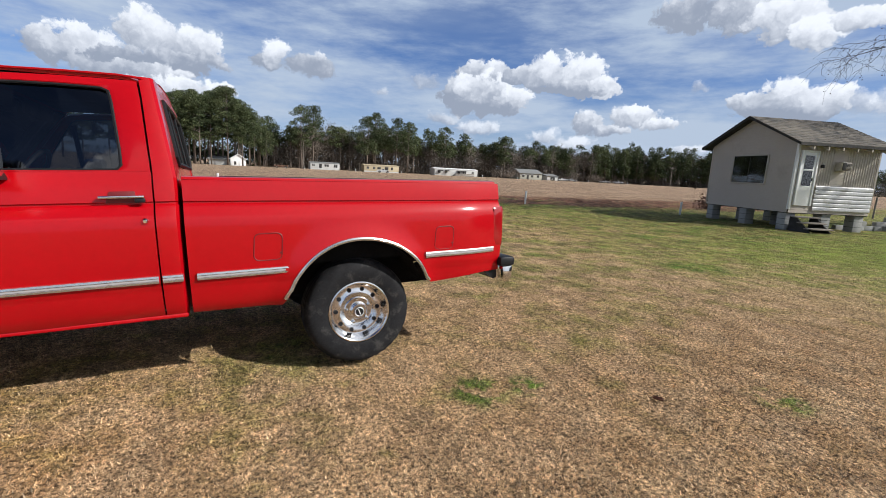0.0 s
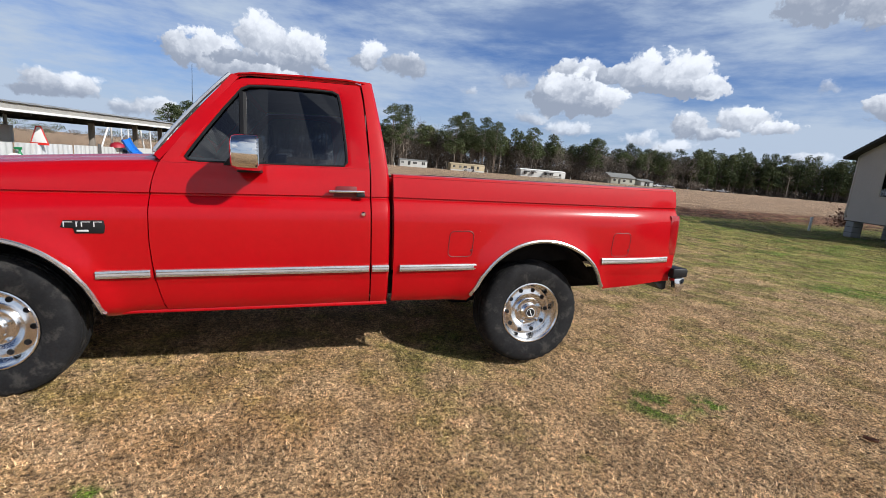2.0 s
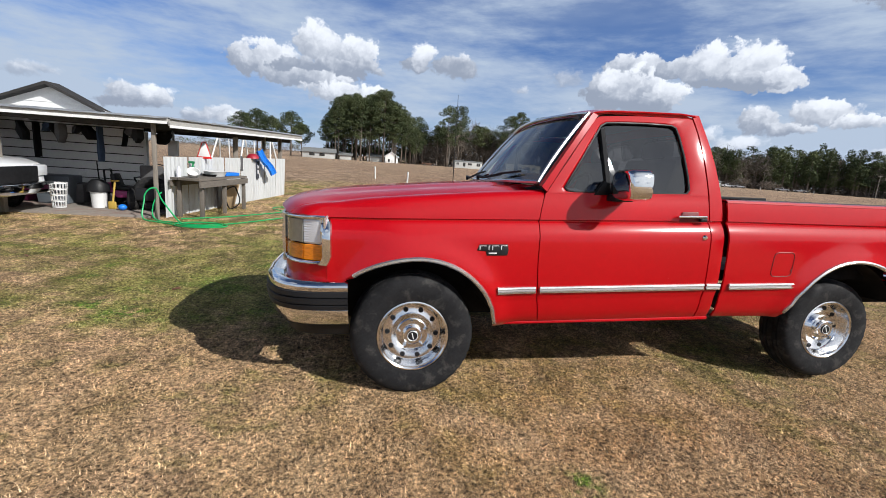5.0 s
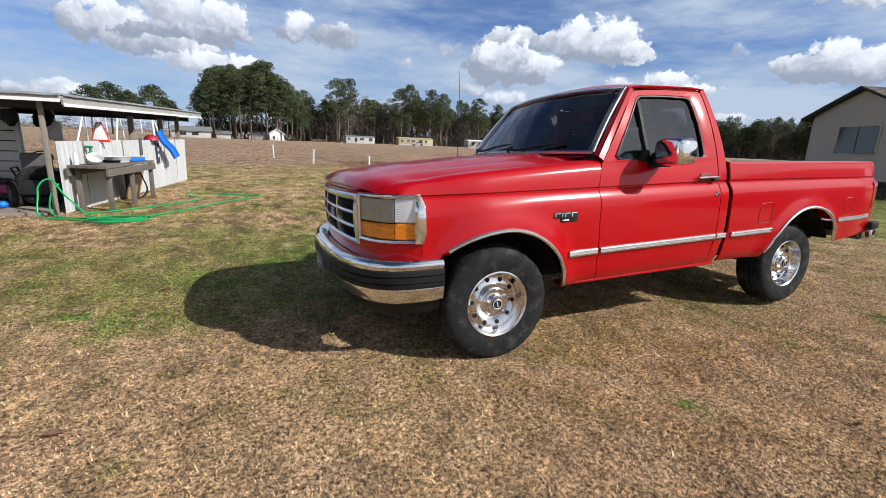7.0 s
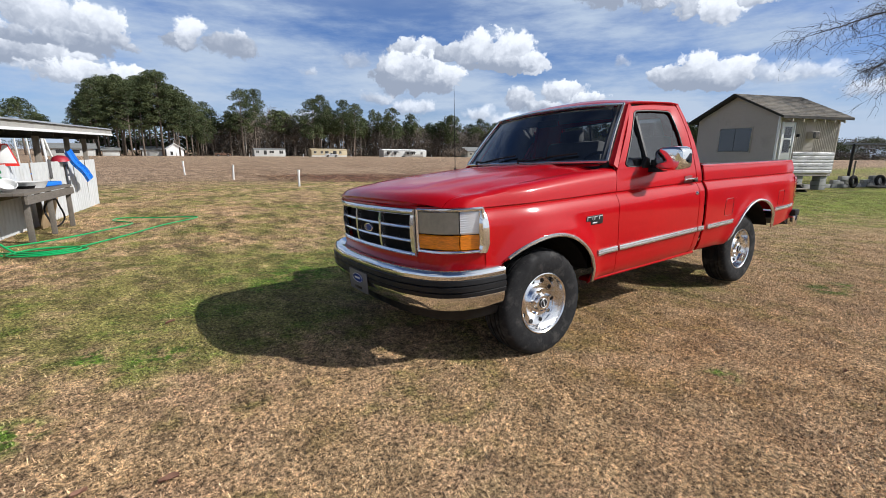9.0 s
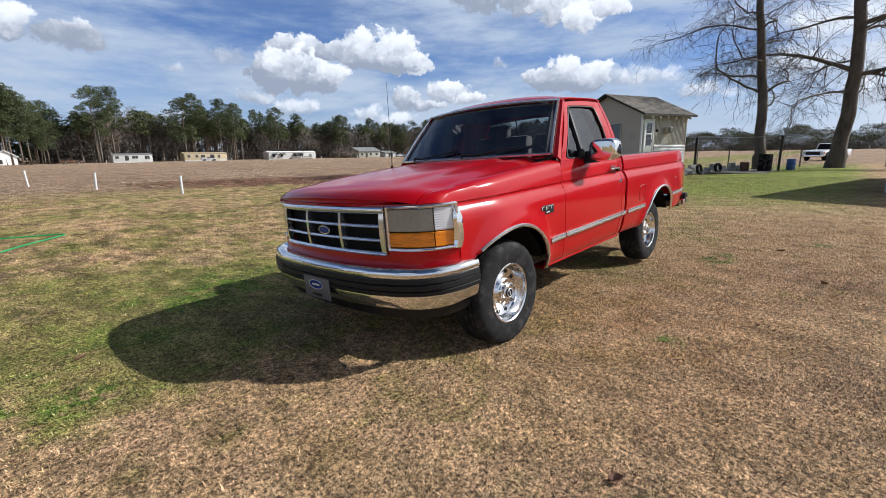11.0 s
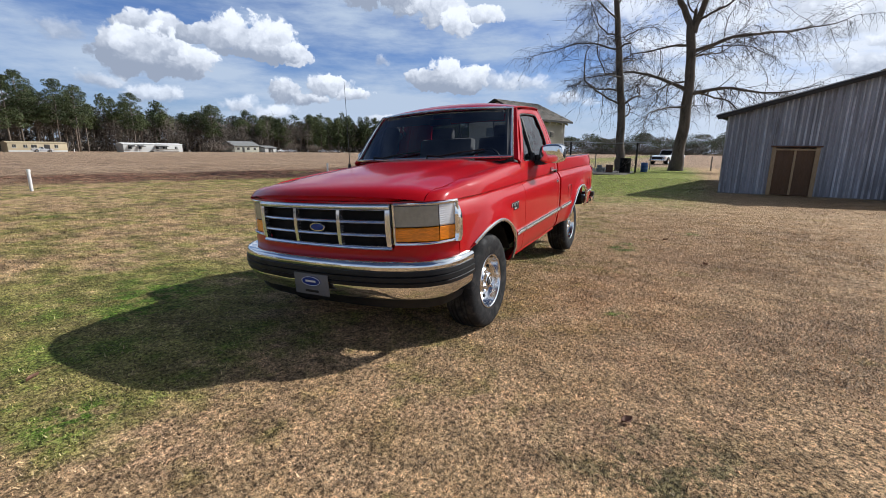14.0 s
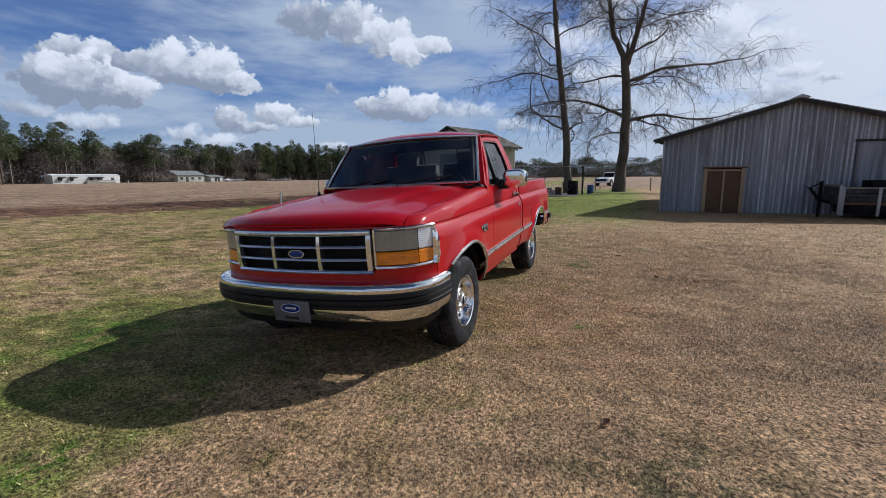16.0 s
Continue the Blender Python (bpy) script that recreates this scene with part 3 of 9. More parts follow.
def near_path(rg, n):
    """Within a few metres of the strip in front of the pickup, thinning outwards."""
    s = rg.uniform(0, 1, n)
    cx, cy = np.interp(s, [0, 0.35, 0.6, 1], [5.0, 1.6, -1.2, 0.8]), np.interp(s, [0, 0.35, 0.6, 1], [-1.6, -1.9, -1.9, -3.3])
    r, a = 3.6 * np.sqrt(rg.uniform(0, 1, n)), rg.uniform(0, 2 * np.pi, n)
    return cx + r * np.cos(a) * 1.2, cy + r * np.sin(a)


def wide_lawn(rg, n):
    """Tufts of a few blades, scattered evenly."""
    k = n // 8
    x, y = rg.uniform(-10, 24, k), rg.uniform(-9, 9, k) + np.abs(rg.normal(0, 1, k)) * rg.choice([0, 5.5], k)
    r = np.repeat(rg.uniform(0.015, 0.06, k), 8)
    return np.repeat(x, 8) + rg.normal(0, 1, 8 * k) * r, np.repeat(y, 8) + rg.normal(0, 1, 8 * k) * r


def field_strip(rg, n):
    """Denser near the lawn, thinner out in the field and along the far side."""
    y = 5.0 + 34.0 * np.sqrt(rg.uniform(0, 1, n)) * rg.uniform(0, 1, n)
    return rg.uniform(-14, 1, n) + rg.uniform(0, 1, n) * (20 + y * 1.1), y


def soil_strip(rg, n):
    x = rg.uniform(4, 44, n)
    c = np.interp(x, [p[0] for p in SOIL], [p[1] for p in SOIL])
    return x, c + rg.normal(0, 2.2, n)


scatter_blades("grass", "short dead bermuda grass, tan, lying flat", 1150000, near_path, (0.009, 0.021), (0.0036, 0.0064), (0.1, 1.0), 5)
scatter_blades("grass", "short winter grass thinning across the lawn", 640000, wide_lawn, (0.014, 0.040), (0.004, 0.010), (0.15, 1.0), 6)
scatter_blades("stubble", "dry stubble and clods across the field and turned soil", 240000, field_strip, (0.018, 0.055), (0.007, 0.016), (0.15, 0.9), 8)
scatter_blades("soil_clods", "reddish clods and dead roots over the turned soil", 40000, soil_strip, (0.03, 0.10), (0.03, 0.08), (0.1, 0.7), 9)


# ---- the red pickup ----
# Its own frame: x runs from the front axle to the tail, y to its right side, z up from the front left tyre's foot.
lean = Euler((radians(-2.6), radians(-2.4), 0)).to_matrix().to_4x4()
shift = Vector((0, -0.93, 0)) - lean @ Vector((0, -0.93, 0))
truck = thing("pickup_truck", "red regular-cab pickup with chrome bumpers, parked on the lawn", "pickup truck", Matrix.Translation(shift) @ lean)

SIDE = [(0.385, 0.865), (0.41, 0.905), (0.45, 0.932), (0.52, 0.952), (0.57, 0.958), (0.60, 0.972), (0.70, 0.982), (0.85, 0.988), (0.93, 0.988), (0.955, 0.9855), (0.975, 0.980), (0.995, 0.9715), (1.015, 0.961), (1.03, 0.952), (1.036, 0.943), (1.044, 0.943), (1.05, 0.953), (1.10, 0.948), (1.15, 0.938), (1.20, 0.925)]


def half(x, z):
    """Half the body's width at a place along it and height."""
    w = curve_at(SIDE, z)
    w -= 0.052 * smooth(-0.05, -0.52, x) + 0.045 * smooth(3.6, 4.12, x) ** 2
    # flared lips round the wheels
    for cx, cz, r in ((0.03, 0.36, 0.47), (2.98, 0.33, 0.46)):
        d = math.hypot(x - cx, z - cz)
        if z > cz - 0.1:
            w += 0.030 * math.exp(-((d - r - 0.01) / 0.075) ** 2)
    return w


def arch_front(x):
    dx = x - 0.03
    a = 0.58 if dx < 0 else 0.475
    return 0.36 + 0.467 * math.sqrt(max(0.0, 1 - (dx / a) ** 2)) if abs(dx) < a else 0.0


def arch_rear(x):
    dx = x - 2.98
    a = 0.458 if dx < 0 else 0.505
    return 0.34 + 0.448 * math.sqrt(max(0.0, 1 - (dx / a) ** 2)) if abs(dx) < a else 0.0


def dedupe(bm):
    bmesh.ops.remove_doubles(bm, verts=bm.verts, dist=1e-4)
    bmesh.ops.dissolve_degenerate(bm, edges=bm.edges, dist=1e-4)
    loose = [v for v in bm.verts if not v.link_faces]
    bmesh.ops.delete(bm, geom=loose, context="VERTS")
    return bm


def flank(s, xs, zs, low, high, drop=lambda x: 0.0):
    """A body panel: columns xs(u), row heights zs, cut below by low(x) and above by high(x); s is the side."""
    bm = bmesh.new()
    rows = []
    for z in zs:
        row = []
        for u in range(len(xs)):
            x = xs[u](z) if callable(xs[u]) else xs[u]
            lo = low(x)
            zz = min(max(z, lo), high(x))
            row.append((x, s * half(x, zz), zz + drop(x)))
        rows.append(row)
    grid(bm, rows)
    dedupe(bm)
    bmesh.ops.recalc_face_normals(bm, faces=bm.faces)
    if sum(f.normal.y * s for f in bm.faces) < 0:
        bmesh.ops.reverse_faces(bm, faces=bm.faces)
    return bm


ROWS_Z = [0.385, 0.40, 0.42, 0.45, 0.48, 0.52, 0.55, 0.575, 0.60, 0.63, 0.66, 0.70, 0.74, 0.78, 0.82, 0.86, 0.90, 0.93, 0.955, 0.975, 0.995, 1.015, 1.03, 1.036, 1.044, 1.05, 1.08, 1.11, 1.14, 1.165]
DOOR_FRONT = [(0.38, 0.800), (0.45, 0.782), (0.60, 0.757), (0.80, 0.745), (1.04, 0.752), (1.12, 0.766), (1.22, 0.797)]


def gap_front(z):
    return curve_at(DOOR_FRONT, z)


def hood_z(x, y):
    """Height of the bonnet: a long rise, a crowned middle with two creases."""
    base = curve_at([(-0.82, 1.062), (-0.79, 1.092), (-0.74, 1.118), (-0.66, 1.139), (-0.5, 1.161), (-0.3, 1.179), (0.0, 1.199), (0.35, 1.220), (0.75, 1.238)], x)
    ay = abs(y)
    edge = -0.030 * smooth(0.62, 0.80, ay) * smooth(-0.82, -0.50, x)
    bulge = 0.016 * smooth(0.52, 0.44, ay) * smooth(-0.80, -0.35, x)
    return base + edge + bulge + 0.018 * (1 - (ay / 0.8) ** 2)


def front_x(y):
    """Plan line of the nose."""
    return curve_at([(0.0, -0.800), (0.25, -0.793), (0.45, -0.775), (0.60, -0.748), (0.72, -0.712), (0.80, -0.672), (0.86, -0.615), (0.905, -0.54), (0.93, -0.474), (0.945, -0.40)], abs(y))


for s in (-1, 1):
    side = "left" if s < 0 else "right"
    # front wing
    bm = bmesh.new()
    rows = []
    us = [i / 44 for i in range(45)]
    for z in [r for r in ROWS_Z if r <= 1.051]:
        row = []
        for u in us:
            x0, x1 = -0.474, gap_front(z) - 0.003
            x = lerp(x0, x1, u)
            zz = max(z, arch_front(x), 0.66 if x < -0.30 else 0)
            row.append((x, s * half(x, zz), zz))
        rows.append(row)
    for k, (f, w) in enumerate(((0.25, 0.950), (0.6, 0.940), (0.82, 0.925), (0.95, 0.900), (1.0, 0.870), (1.02, 0.840), (1.0, 0.802))):
        row = []
        for u in us:
            x0 = lerp(-0.53, -0.684, (k / 6) ** 0.8)
            top = max(hood_z(lerp(-0.82, 0.72, u), 0.80), 1.064) + 0.014 * smooth(0.02, 0.3, u)
            z = lerp(1.05, top, f)
            x = lerp(x0, gap_front(min(z, 1.22)) - 0.003, u)
            ww = w - 0.052 * smooth(-0.05, -0.52, x) * (1 - k / 7)
            if k == 6:
                z = max(hood_z(lerp(-0.82, 0.72, (x + 0.684) / 1.434), 0.80) - 0.001, 1.060)
                ww = 0.800
            row.append((x, s * ww, z))
        rows.append(row)
    grid(bm, rows)
    dedupe(bm)
    bmesh.ops.recalc_face_normals(bm, faces=bm.faces)
    if sum(f.normal.y * s for f in bm.faces) < 0:
        bmesh.ops.reverse_faces(bm, faces=bm.faces)
    thick(part("front_fender", bm, RED, truck, sharp=28), 0.012)
    # door with its window frame
    xs = [(lambda z, u=u: lerp(gap_front(z) + 0.003, 1.878, u)) for u in [i / 16 for i in range(17)]]
    bm = flank(s, xs, ROWS_Z[1:] + [1.19, 1.207], lambda x: 0.415 - 0.008 * (x - 0.8), lambda x: 1.207)
    door = thick(part("door", bm, RED, truck, sharp=28), 0.02)
    outer = [(0.800, 1.207), (0.812, 1.225), (0.90, 1.345), (0.98, 1.448), (1.06, 1.550), (1.12, 1.625), (1.155, 1.667), (1.185, 1.683), (1.30, 1.692), (1.50, 1.698), (1.70, 1.698), (1.80, 1.696), (1.835, 1.690), (1.848, 1.60), (1.860, 1.45), (1.870, 1.30), (1.876, 1.207), (1.80, 1.207), (1.60, 1.207), (1.30, 1.207), (1.05, 1.207), (0.92, 1.207)]
    inner = [(0.935, 1.222), (0.918, 1.240), (0.972, 1.322), (1.035, 1.412), (1.10, 1.506), (1.155, 1.580), (1.185, 1.622), (1.225, 1.643), (1.32, 1.648), (1.48, 1.650), (1.60, 1.648), (1.675, 1.645), (1.706, 1.630), (1.718, 1.575), (1.732, 1.45), (1.745, 1.32), (1.748, 1.240), (1.728, 1.216), (1.58, 1.214), (1.32, 1.214), (1.10, 1.214), (0.99, 1.214)]

    def pane_y(z, out=0.0):
        return 0.927 - 0.343 * (z - 1.207) + 0.02 * math.sin(math.pi * min(1, max(0, (z - 1.207) / 0.5))) + out

    bm = bmesh.new()
    rows = [[(x, s * pane_y(z), z) for x, z in outer]]
    rows.append([(lerp(a[0], b[0], 0.75), s * pane_y(lerp(a[1], b[1], 0.75)), lerp(a[1], b[1], 0.75)) for a, b in zip(outer, inner)])
    rows.append([(x, s * pane_y(z, -0.012), z) for x, z in inner])
    grid(bm, rows, close=True)
    bmesh.ops.recalc_face_normals(bm, faces=bm.faces)
    if sum(f.normal.y * s for f in bm.faces) < 0:
        bmesh.ops.reverse_faces(bm, faces=bm.faces)
    thick(part("window_frame", bm, RED, door, sharp=28), 0.03)
    bm = bmesh.new()
    f = bm.faces.new([bm.verts.new((x, s * pane_y(z, -0.020), z)) for x, z in inner])
    f.normal_update()
    if f.normal.y * s < 0:
        f.normal_flip()
    bmesh.ops.triangulate(bm, faces=bm.faces)
    pane = part("window_pane", bm, WINDOW, door, "dark tinted side window", smooth=False)
    pane.visible_shadow = False
    loop = [(x, s * pane_y(z, -0.008), z) for x, z in inner]
    part("window_seal", btube(loop + loop[:1], 0.008, 6), BLACK, door)
    part("vent_divider", btube([(1.190, s * pane_y(1.60, -0.010), 1.60), (1.200, s * pane_y(1.22, -0.010), 1.215)], 0.020, 6), BLACK, door)
    # handle, in its recess
    part("handle_recess", bprism([(1.67, 1.045), (1.81, 1.045), (1.80, 1.105), (1.69, 1.105)], "y", s * 0.951, s * 0.956, 0.002), RED_IN, door)
    hd = part("door_handle", bbox((1.645, s * 0.962, 1.068), (1.845, s * 0.985, 1.084), 0.006), CHROME, door, "chrome door handle")
    part("handle_button", bbox((1.80, s * 0.958, 1.046), (1.846, s * 0.984, 1.068), 0.004), BLACK, hd)
    part("key_lock", revolve([(0, s * 1.0), (0.008, s * 1.0), (0.016, s * 0.992), (0.019, s * 0.978)], 16, (1.838, 0, 0.948)), CHROME, door)
    # mirror
    mb = bmesh.new()
    rows = []
    for k, (fx, sc) in enumerate(((-0.070, 0.72), (-0.068, 0.84), (-0.060, 0.93), (-0.040, 0.985), (0.000, 1.0), (0.046, 1.0), (0.056, 0.985), (0.060, 0.95))):
        row = []
        for i in range(28):
            a = 2 * math.pi * i / 28
            cy, cz = math.copysign(abs(math.cos(a)) ** 0.55, math.cos(a)), math.copysign(abs(math.sin(a)) ** 0.55, math.sin(a))
            row.append((1.245 + fx, s * (1.090 + cy * 0.118 * sc), 1.264 + cz * 0.090 * sc))
        rows.append(row)
    grid(mb, rows, True, True)
    bmesh.ops.recalc_face_normals(mb, faces=mb.faces)
    mir = part("side_mirror", mb, CHROME, door, "large chrome door mirror")
    part("mirror_arm", bprism([(1.18, 1.165), (1.30, 1.165), (1.29, 1.20), (1.24, 1.215), (1.19, 1.205)], "y", s * 0.925, s * 1.03, 0.006), BLACK, mir)
    part("mirror_sleeve", bbox((1.205, min(s * 0.925, s * 0.975), 1.186), (1.290, max(s * 0.925, s * 0.975), 1.262), 0.016), BLACK, mir)
    part("mirror_foot", bprism([(1.10, 1.20), (1.20, 1.20), (1.20, 1.27), (1.16, 1.285)], "y", s * 0.905, s * 0.935, 0.004), BLACK, mir)
    mglass = bmesh.new()
    box(mglass, (1.3056, s * 0.992, 1.198), (1.308, s * 1.188, 1.330), 0.0)
    part("mirror_rim", bbox((1.285, min(s * 0.982, s * 1.198), 1.190), (1.3055, max(s * 0.982, s * 1.198), 1.338), 0.012), BLACK, mir)
    part("mirror_glass", mglass, CHROME, mir)
    # cab corner and the strip of roof pillar behind the door
    bm = bmesh.new()
    rows = []
    for z in [0.41, 0.43, 0.46, 0.5, 0.55, 0.6, 0.7, 0.8, 0.9, 0.93, 0.955, 0.975, 0.995, 1.015, 1.03, 1.036, 1.044, 1.05, 1.1, 1.15, 1.207, 1.3, 1.4, 1.5, 1.6, 1.66, 1.70, 1.722]:
        xr = 1.998 if z < 1.15 else lerp(1.998, 1.912, ((z - 1.15) / 0.572) ** 1.15)
        w = half(1.95, z) if z < 1.2 else pane_y(z)
        xg = 1.886 if z < 1.207 else curve_at([(1.207, 1.886), (1.3, 1.880), (1.45, 1.870), (1.6, 1.858), (1.722, 1.842)], z)
        rows.append([(xg, s * w, z), (xr - 0.045, s * w, z), (xr - 0.018, s * (w - 0.006), z), (xr - 0.004, s * (w - 0.025), z), (xr, s * (w - 0.06), z), (xr, s * 0.66, z)])
    grid(bm, rows)
    bmesh.ops.recalc_face_normals(bm, faces=bm.faces)
    if sum(f.normal.y * s for f in bm.faces) < 0:
        bmesh.ops.reverse_faces(bm, faces=bm.faces)
    thick(part("cab_corner", bm, RED, truck, sharp=28), 0.012)
    # windscreen pillar
    bm = bmesh.new()
    rows = []
    for i in range(9):
        t = i / 8
        a = Vector((lerp(0.770, 1.125, t), s * lerp(0.872, 0.748, t), lerp(1.252, 1.697, t)))
        b = Vector((lerp(0.800, 1.172, t), s * lerp(0.927, 0.772, t), lerp(1.216, 1.690, t)))
        m_ = (a + b) / 2 + Vector((-0.012, s * 0.014, 0.010))
        rows.append([a, m_, b])
    grid(bm, rows)
    bmesh.ops.recalc_face_normals(bm, faces=bm.faces)
    if sum(f.normal.y * s for f in bm.faces) < 0:
        bmesh.ops.reverse_faces(bm, faces=bm.faces)
    thick(part("windshield_pillar", bm, RED, truck), 0.02)
    # sill
    part("rocker_panel", bprism([(0.52, 0.395), (1.99, 0.385), (1.99, 0.41), (0.54, 0.418)], "y", s * 0.80, s * 0.905, 0.008), RED, truck)
    # bed side
    drop = lambda x: -0.042 * (x - 2.0) / 2.1
    n = 60
    xs = [lerp(2.016, 4.088, i / n) for i in range(n + 1)]
    bm = flank(s, xs, ROWS_Z, lambda x: max(arch_rear(x) - drop(x), 0.406 if x < 3 else lerp(0.470, 0.512, smooth(3.45, 4.09, x))), lambda x: 1.165, drop)
    bed = thick(part("bed_side", bm, RED, truck, sharp=28), 0.012)
    rl = [(x, s * 0.905, 1.165 + drop(x)) for x in (2.016, 2.5, 3.0, 3.5, 4.06)]
    bm = bmesh.new()
    rows = []
    for x, y, z in rl:
        rows.append([(x, s * (half(x, 1.165)), z), (x, s * (half(x, 1.165) - 0.006), z + 0.012), (x, s * (half(x, 1.165) - 0.025), z + 0.017), (x, s * 0.86, z + 0.016), (x, s * 0.848, z + 0.008), (x, s * 0.846, z - 0.035)])
    grid(bm, rows)
    bmesh.ops.recalc_face_normals(bm, faces=bm.faces)
    thick(part("bed_rail", bm, RED, bed), 0.006, 0.0)
    part("bed_inner_wall", bbox((2.03, s * 0.80, 0.84), (4.05, s * 0.84, 1.12)), RED_IN, bed)
    # filler doors: grooved outlines, one behind the cab and one at the tail
    for fx, fw, fz0, fz1 in ((2.36, 0.155, 0.692, 0.851), (3.525, 0.140, 0.676, 0.835)):
        pts = []
        for cx, cz, a0 in ((fx + fw - 0.03, fz1 - 0.03, 0), (fx + 0.03, fz1 - 0.03, 90), (fx + 0.022, fz0 + 0.03, 180), (fx + fw - 0.036, fz0 + 0.03, 270)):
            for k in range(4):
                a = radians(a0 + 30 * k)
                pts.append((cx + 0.03 * math.cos(a), cz + 0.03 * math.sin(a)))
        loop = [(x, s * (half(x, z) + 0.0005), z) for x, z in pts]
        fd = part("fuel_door", btube(loop + loop[:1], 0.0032, 5), RED_IN, bed)
        part("fuel_door_catch", revolve([(0, s * (half(fx, 0.76) + 0.006)), (0.007, s * (half(fx, 0.76) + 0.004)), (0.007, s * (half(fx, 0.76) - 0.01))], 10, (fx + fw - 0.012, 0, lerp(fz0, fz1, 0.25))), RED_IN, fd)
    # bright mouldings with a grey insert
    for x0, x1, z0, z1, dz in ((0.503, 0.742, 0.606, 0.652, 0), (0.768, 1.872, 0.606, 0.652, 0), (1.890, 1.988, 0.606, 0.652, 0), (2.054, 2.56, 0.604, 0.650, 0), (3.445, 4.02, 0.622, 0.668, 0)):
        k = max(2, int((x1 - x0) / 0.08))
        bm = bmesh.new()
        rows = []
        for i in range(k + 1):
            x = lerp(x0, x1, i / k)
            zo = drop(x) * 0.25 if x > 2 else 0
            zo += 0.006 * smooth(2, 3.4, x)
            w = half(x, 0.63) if not (2.4 < x < 2.6) else half(2.3, 0.63)
            rows.append([(x, s * (w - 0.004), z0 + zo), (x, s * (w + 0.012), z0 + 0.004 + zo), (x, s * (w + 0.015), z0 + 0.014 + zo), (x, s * (w + 0.010), z0 + 0.017 + zo), (x, s * (w + 0.010), z1 - 0.017 + zo), (x, s * (w + 0.015), z1 - 0.014 + zo), (x, s * (w + 0.012), z1 - 0.004 + zo), (x, s * (w - 0.004), z1 + zo)])
        grid(bm, rows, True, True)
        bmesh.ops.recalc_face_normals(bm, faces=bm.faces)
        mo = part("side_moulding", bm, TRIM, truck, "bright side moulding")
        rows = [[(lerp(x0, x1, i / k), s * ((half(lerp(x0, x1, i / k), 0.63) if not (2.4 < lerp(x0, x1, i / k) < 2.6) else half(2.3, 0.63)) + 0.0108), z + (drop(lerp(x0, x1, i / k)) * 0.25 + 0.006 * smooth(2, 3.4, lerp(x0, x1, i / k)) if x0 > 2 else 0)) for z in (z0 + 0.0185, z1 - 0.0185)] for i in range(k + 1)]
        bm = bmesh.new()
        grid(bm, rows)
        bmesh.ops.recalc_face_normals(bm, faces=bm.faces)
        part("moulding_insert", bm, GREY_TRIM, mo)
    # bright lips round the wheel openings
    lip = []
    for i in range(33):
        x = lerp(-0.33, 0.502, i / 32)
        lip.append((x, s * (half(x, max(arch_front(x), 0.42)) + 0.004), max(arch_front(x), 0.42)))
    lip.append((0.512, s * (half(0.51, 0.43) + 0.003), 0.425))
    part("wheel_arch_trim", btube(lip, 0.013, 7), TRIM, truck)
    lip = []
    for i in range(37):
        x = lerp(2.524, 3.482, i / 36)
        z = max(arch_rear(x), 0.46)
        lip.append((x, s * (half(x, z) + 0.004), z))
    part("wheel_arch_trim", btube([(2.518, s * half(2.52, 0.44), 0.44)] + lip, 0.013, 7), TRIM, truck)
    # dark liners in the wheel housings
    for cx, cz, a, b in ((0.0, 0.36, 0.50, 0.47), (2.985, 0.33, 0.475, 0.45)):
        bm = bmesh.new()
        rows = [[(cx + a * math.cos(t), s * y, cz + b * math.sin(t)) for t in [math.pi * i / 20 for i in range(2, 19)]] for y in (0.93, 0.5)]
        grid(bm, rows)
        f = bm.faces.new([bm.verts.new((cx + a * math.cos(math.pi * i / 20), s * 0.52, cz + b * math.sin(math.pi * i / 20))) for i in range(2, 19)])
        part("wheel_liner", bm, DARK, truck)
    # tail lamp
    bm = bmesh.new()
    rows = []
    for z in (0.655, 0.67, 0.72, 0.80, 0.88, 0.94, 0.955):
        ins = 0.008 if z in (0.655, 0.955) else 0.0
        rows.append([(4.022 + (0.955 - z) * -0.01, s * (half(4.04, z) + 0.004 - ins), z), (4.085, s * (half(4.085, z) + 0.006 - ins), z), (4.108, s * (half(4.1, z) - 0.008 - ins), z), (4.112, s * (half(4.1, z) - 0.05), z), (4.112, s * 0.80, z)])
    grid(bm, rows)
    bmesh.ops.recalc_face_normals(bm, faces=bm.faces)
    thick(part("tail_lamp", bm, TAIL, truck, "red tail lamp"), 0.03)
    # front lamps: hazed headlamp, ribbed corner lens, amber strip, bright bezel
    def nose(y, off=0.0):
        return front_x(y) + off
    lamp_y = [0.606, 0.66, 0.72, 0.79, 0.83, 0.858]
    corner_y = [0.862, 0.89, 0.915, 0.928]
    def lens(name, ys, z0, z1, material, parent, label="", ribbed=0):
        bm = bmesh.new()
        ribs = 18 if ribbed else 3
        zs = [z0] + [lerp(z0 + 0.006, z1 - 0.006, i / ribs) for i in range(ribs + 1)] + [z1]
        rows = []
        for k, z in enumerate(zs):
            o = 0.010 if k in (0, len(zs) - 1) else 0.003 * (k % 2) * ribbed
            rows.append([(nose(y) + 0.004 + o + 0.012 * (z - 0.9), s * (y - 0.3 * o), z) for y in ys])
        grid(bm, rows)
        bmesh.ops.recalc_face_normals(bm, faces=bm.faces)
        if sum(f.normal.x for f in bm.faces) > 0:
            bmesh.ops.reverse_faces(bm, faces=bm.faces)
        return thick(part(name, bm, material, parent, label), 0.02)
    bez = []
    for z, ys in ((0.790, lamp_y + corner_y), (1.048, list(reversed(lamp_y + corner_y)))):
        bez += [(nose(y, -0.004) + 0.012 * (z - 0.9), s * y, z) for y in ys]
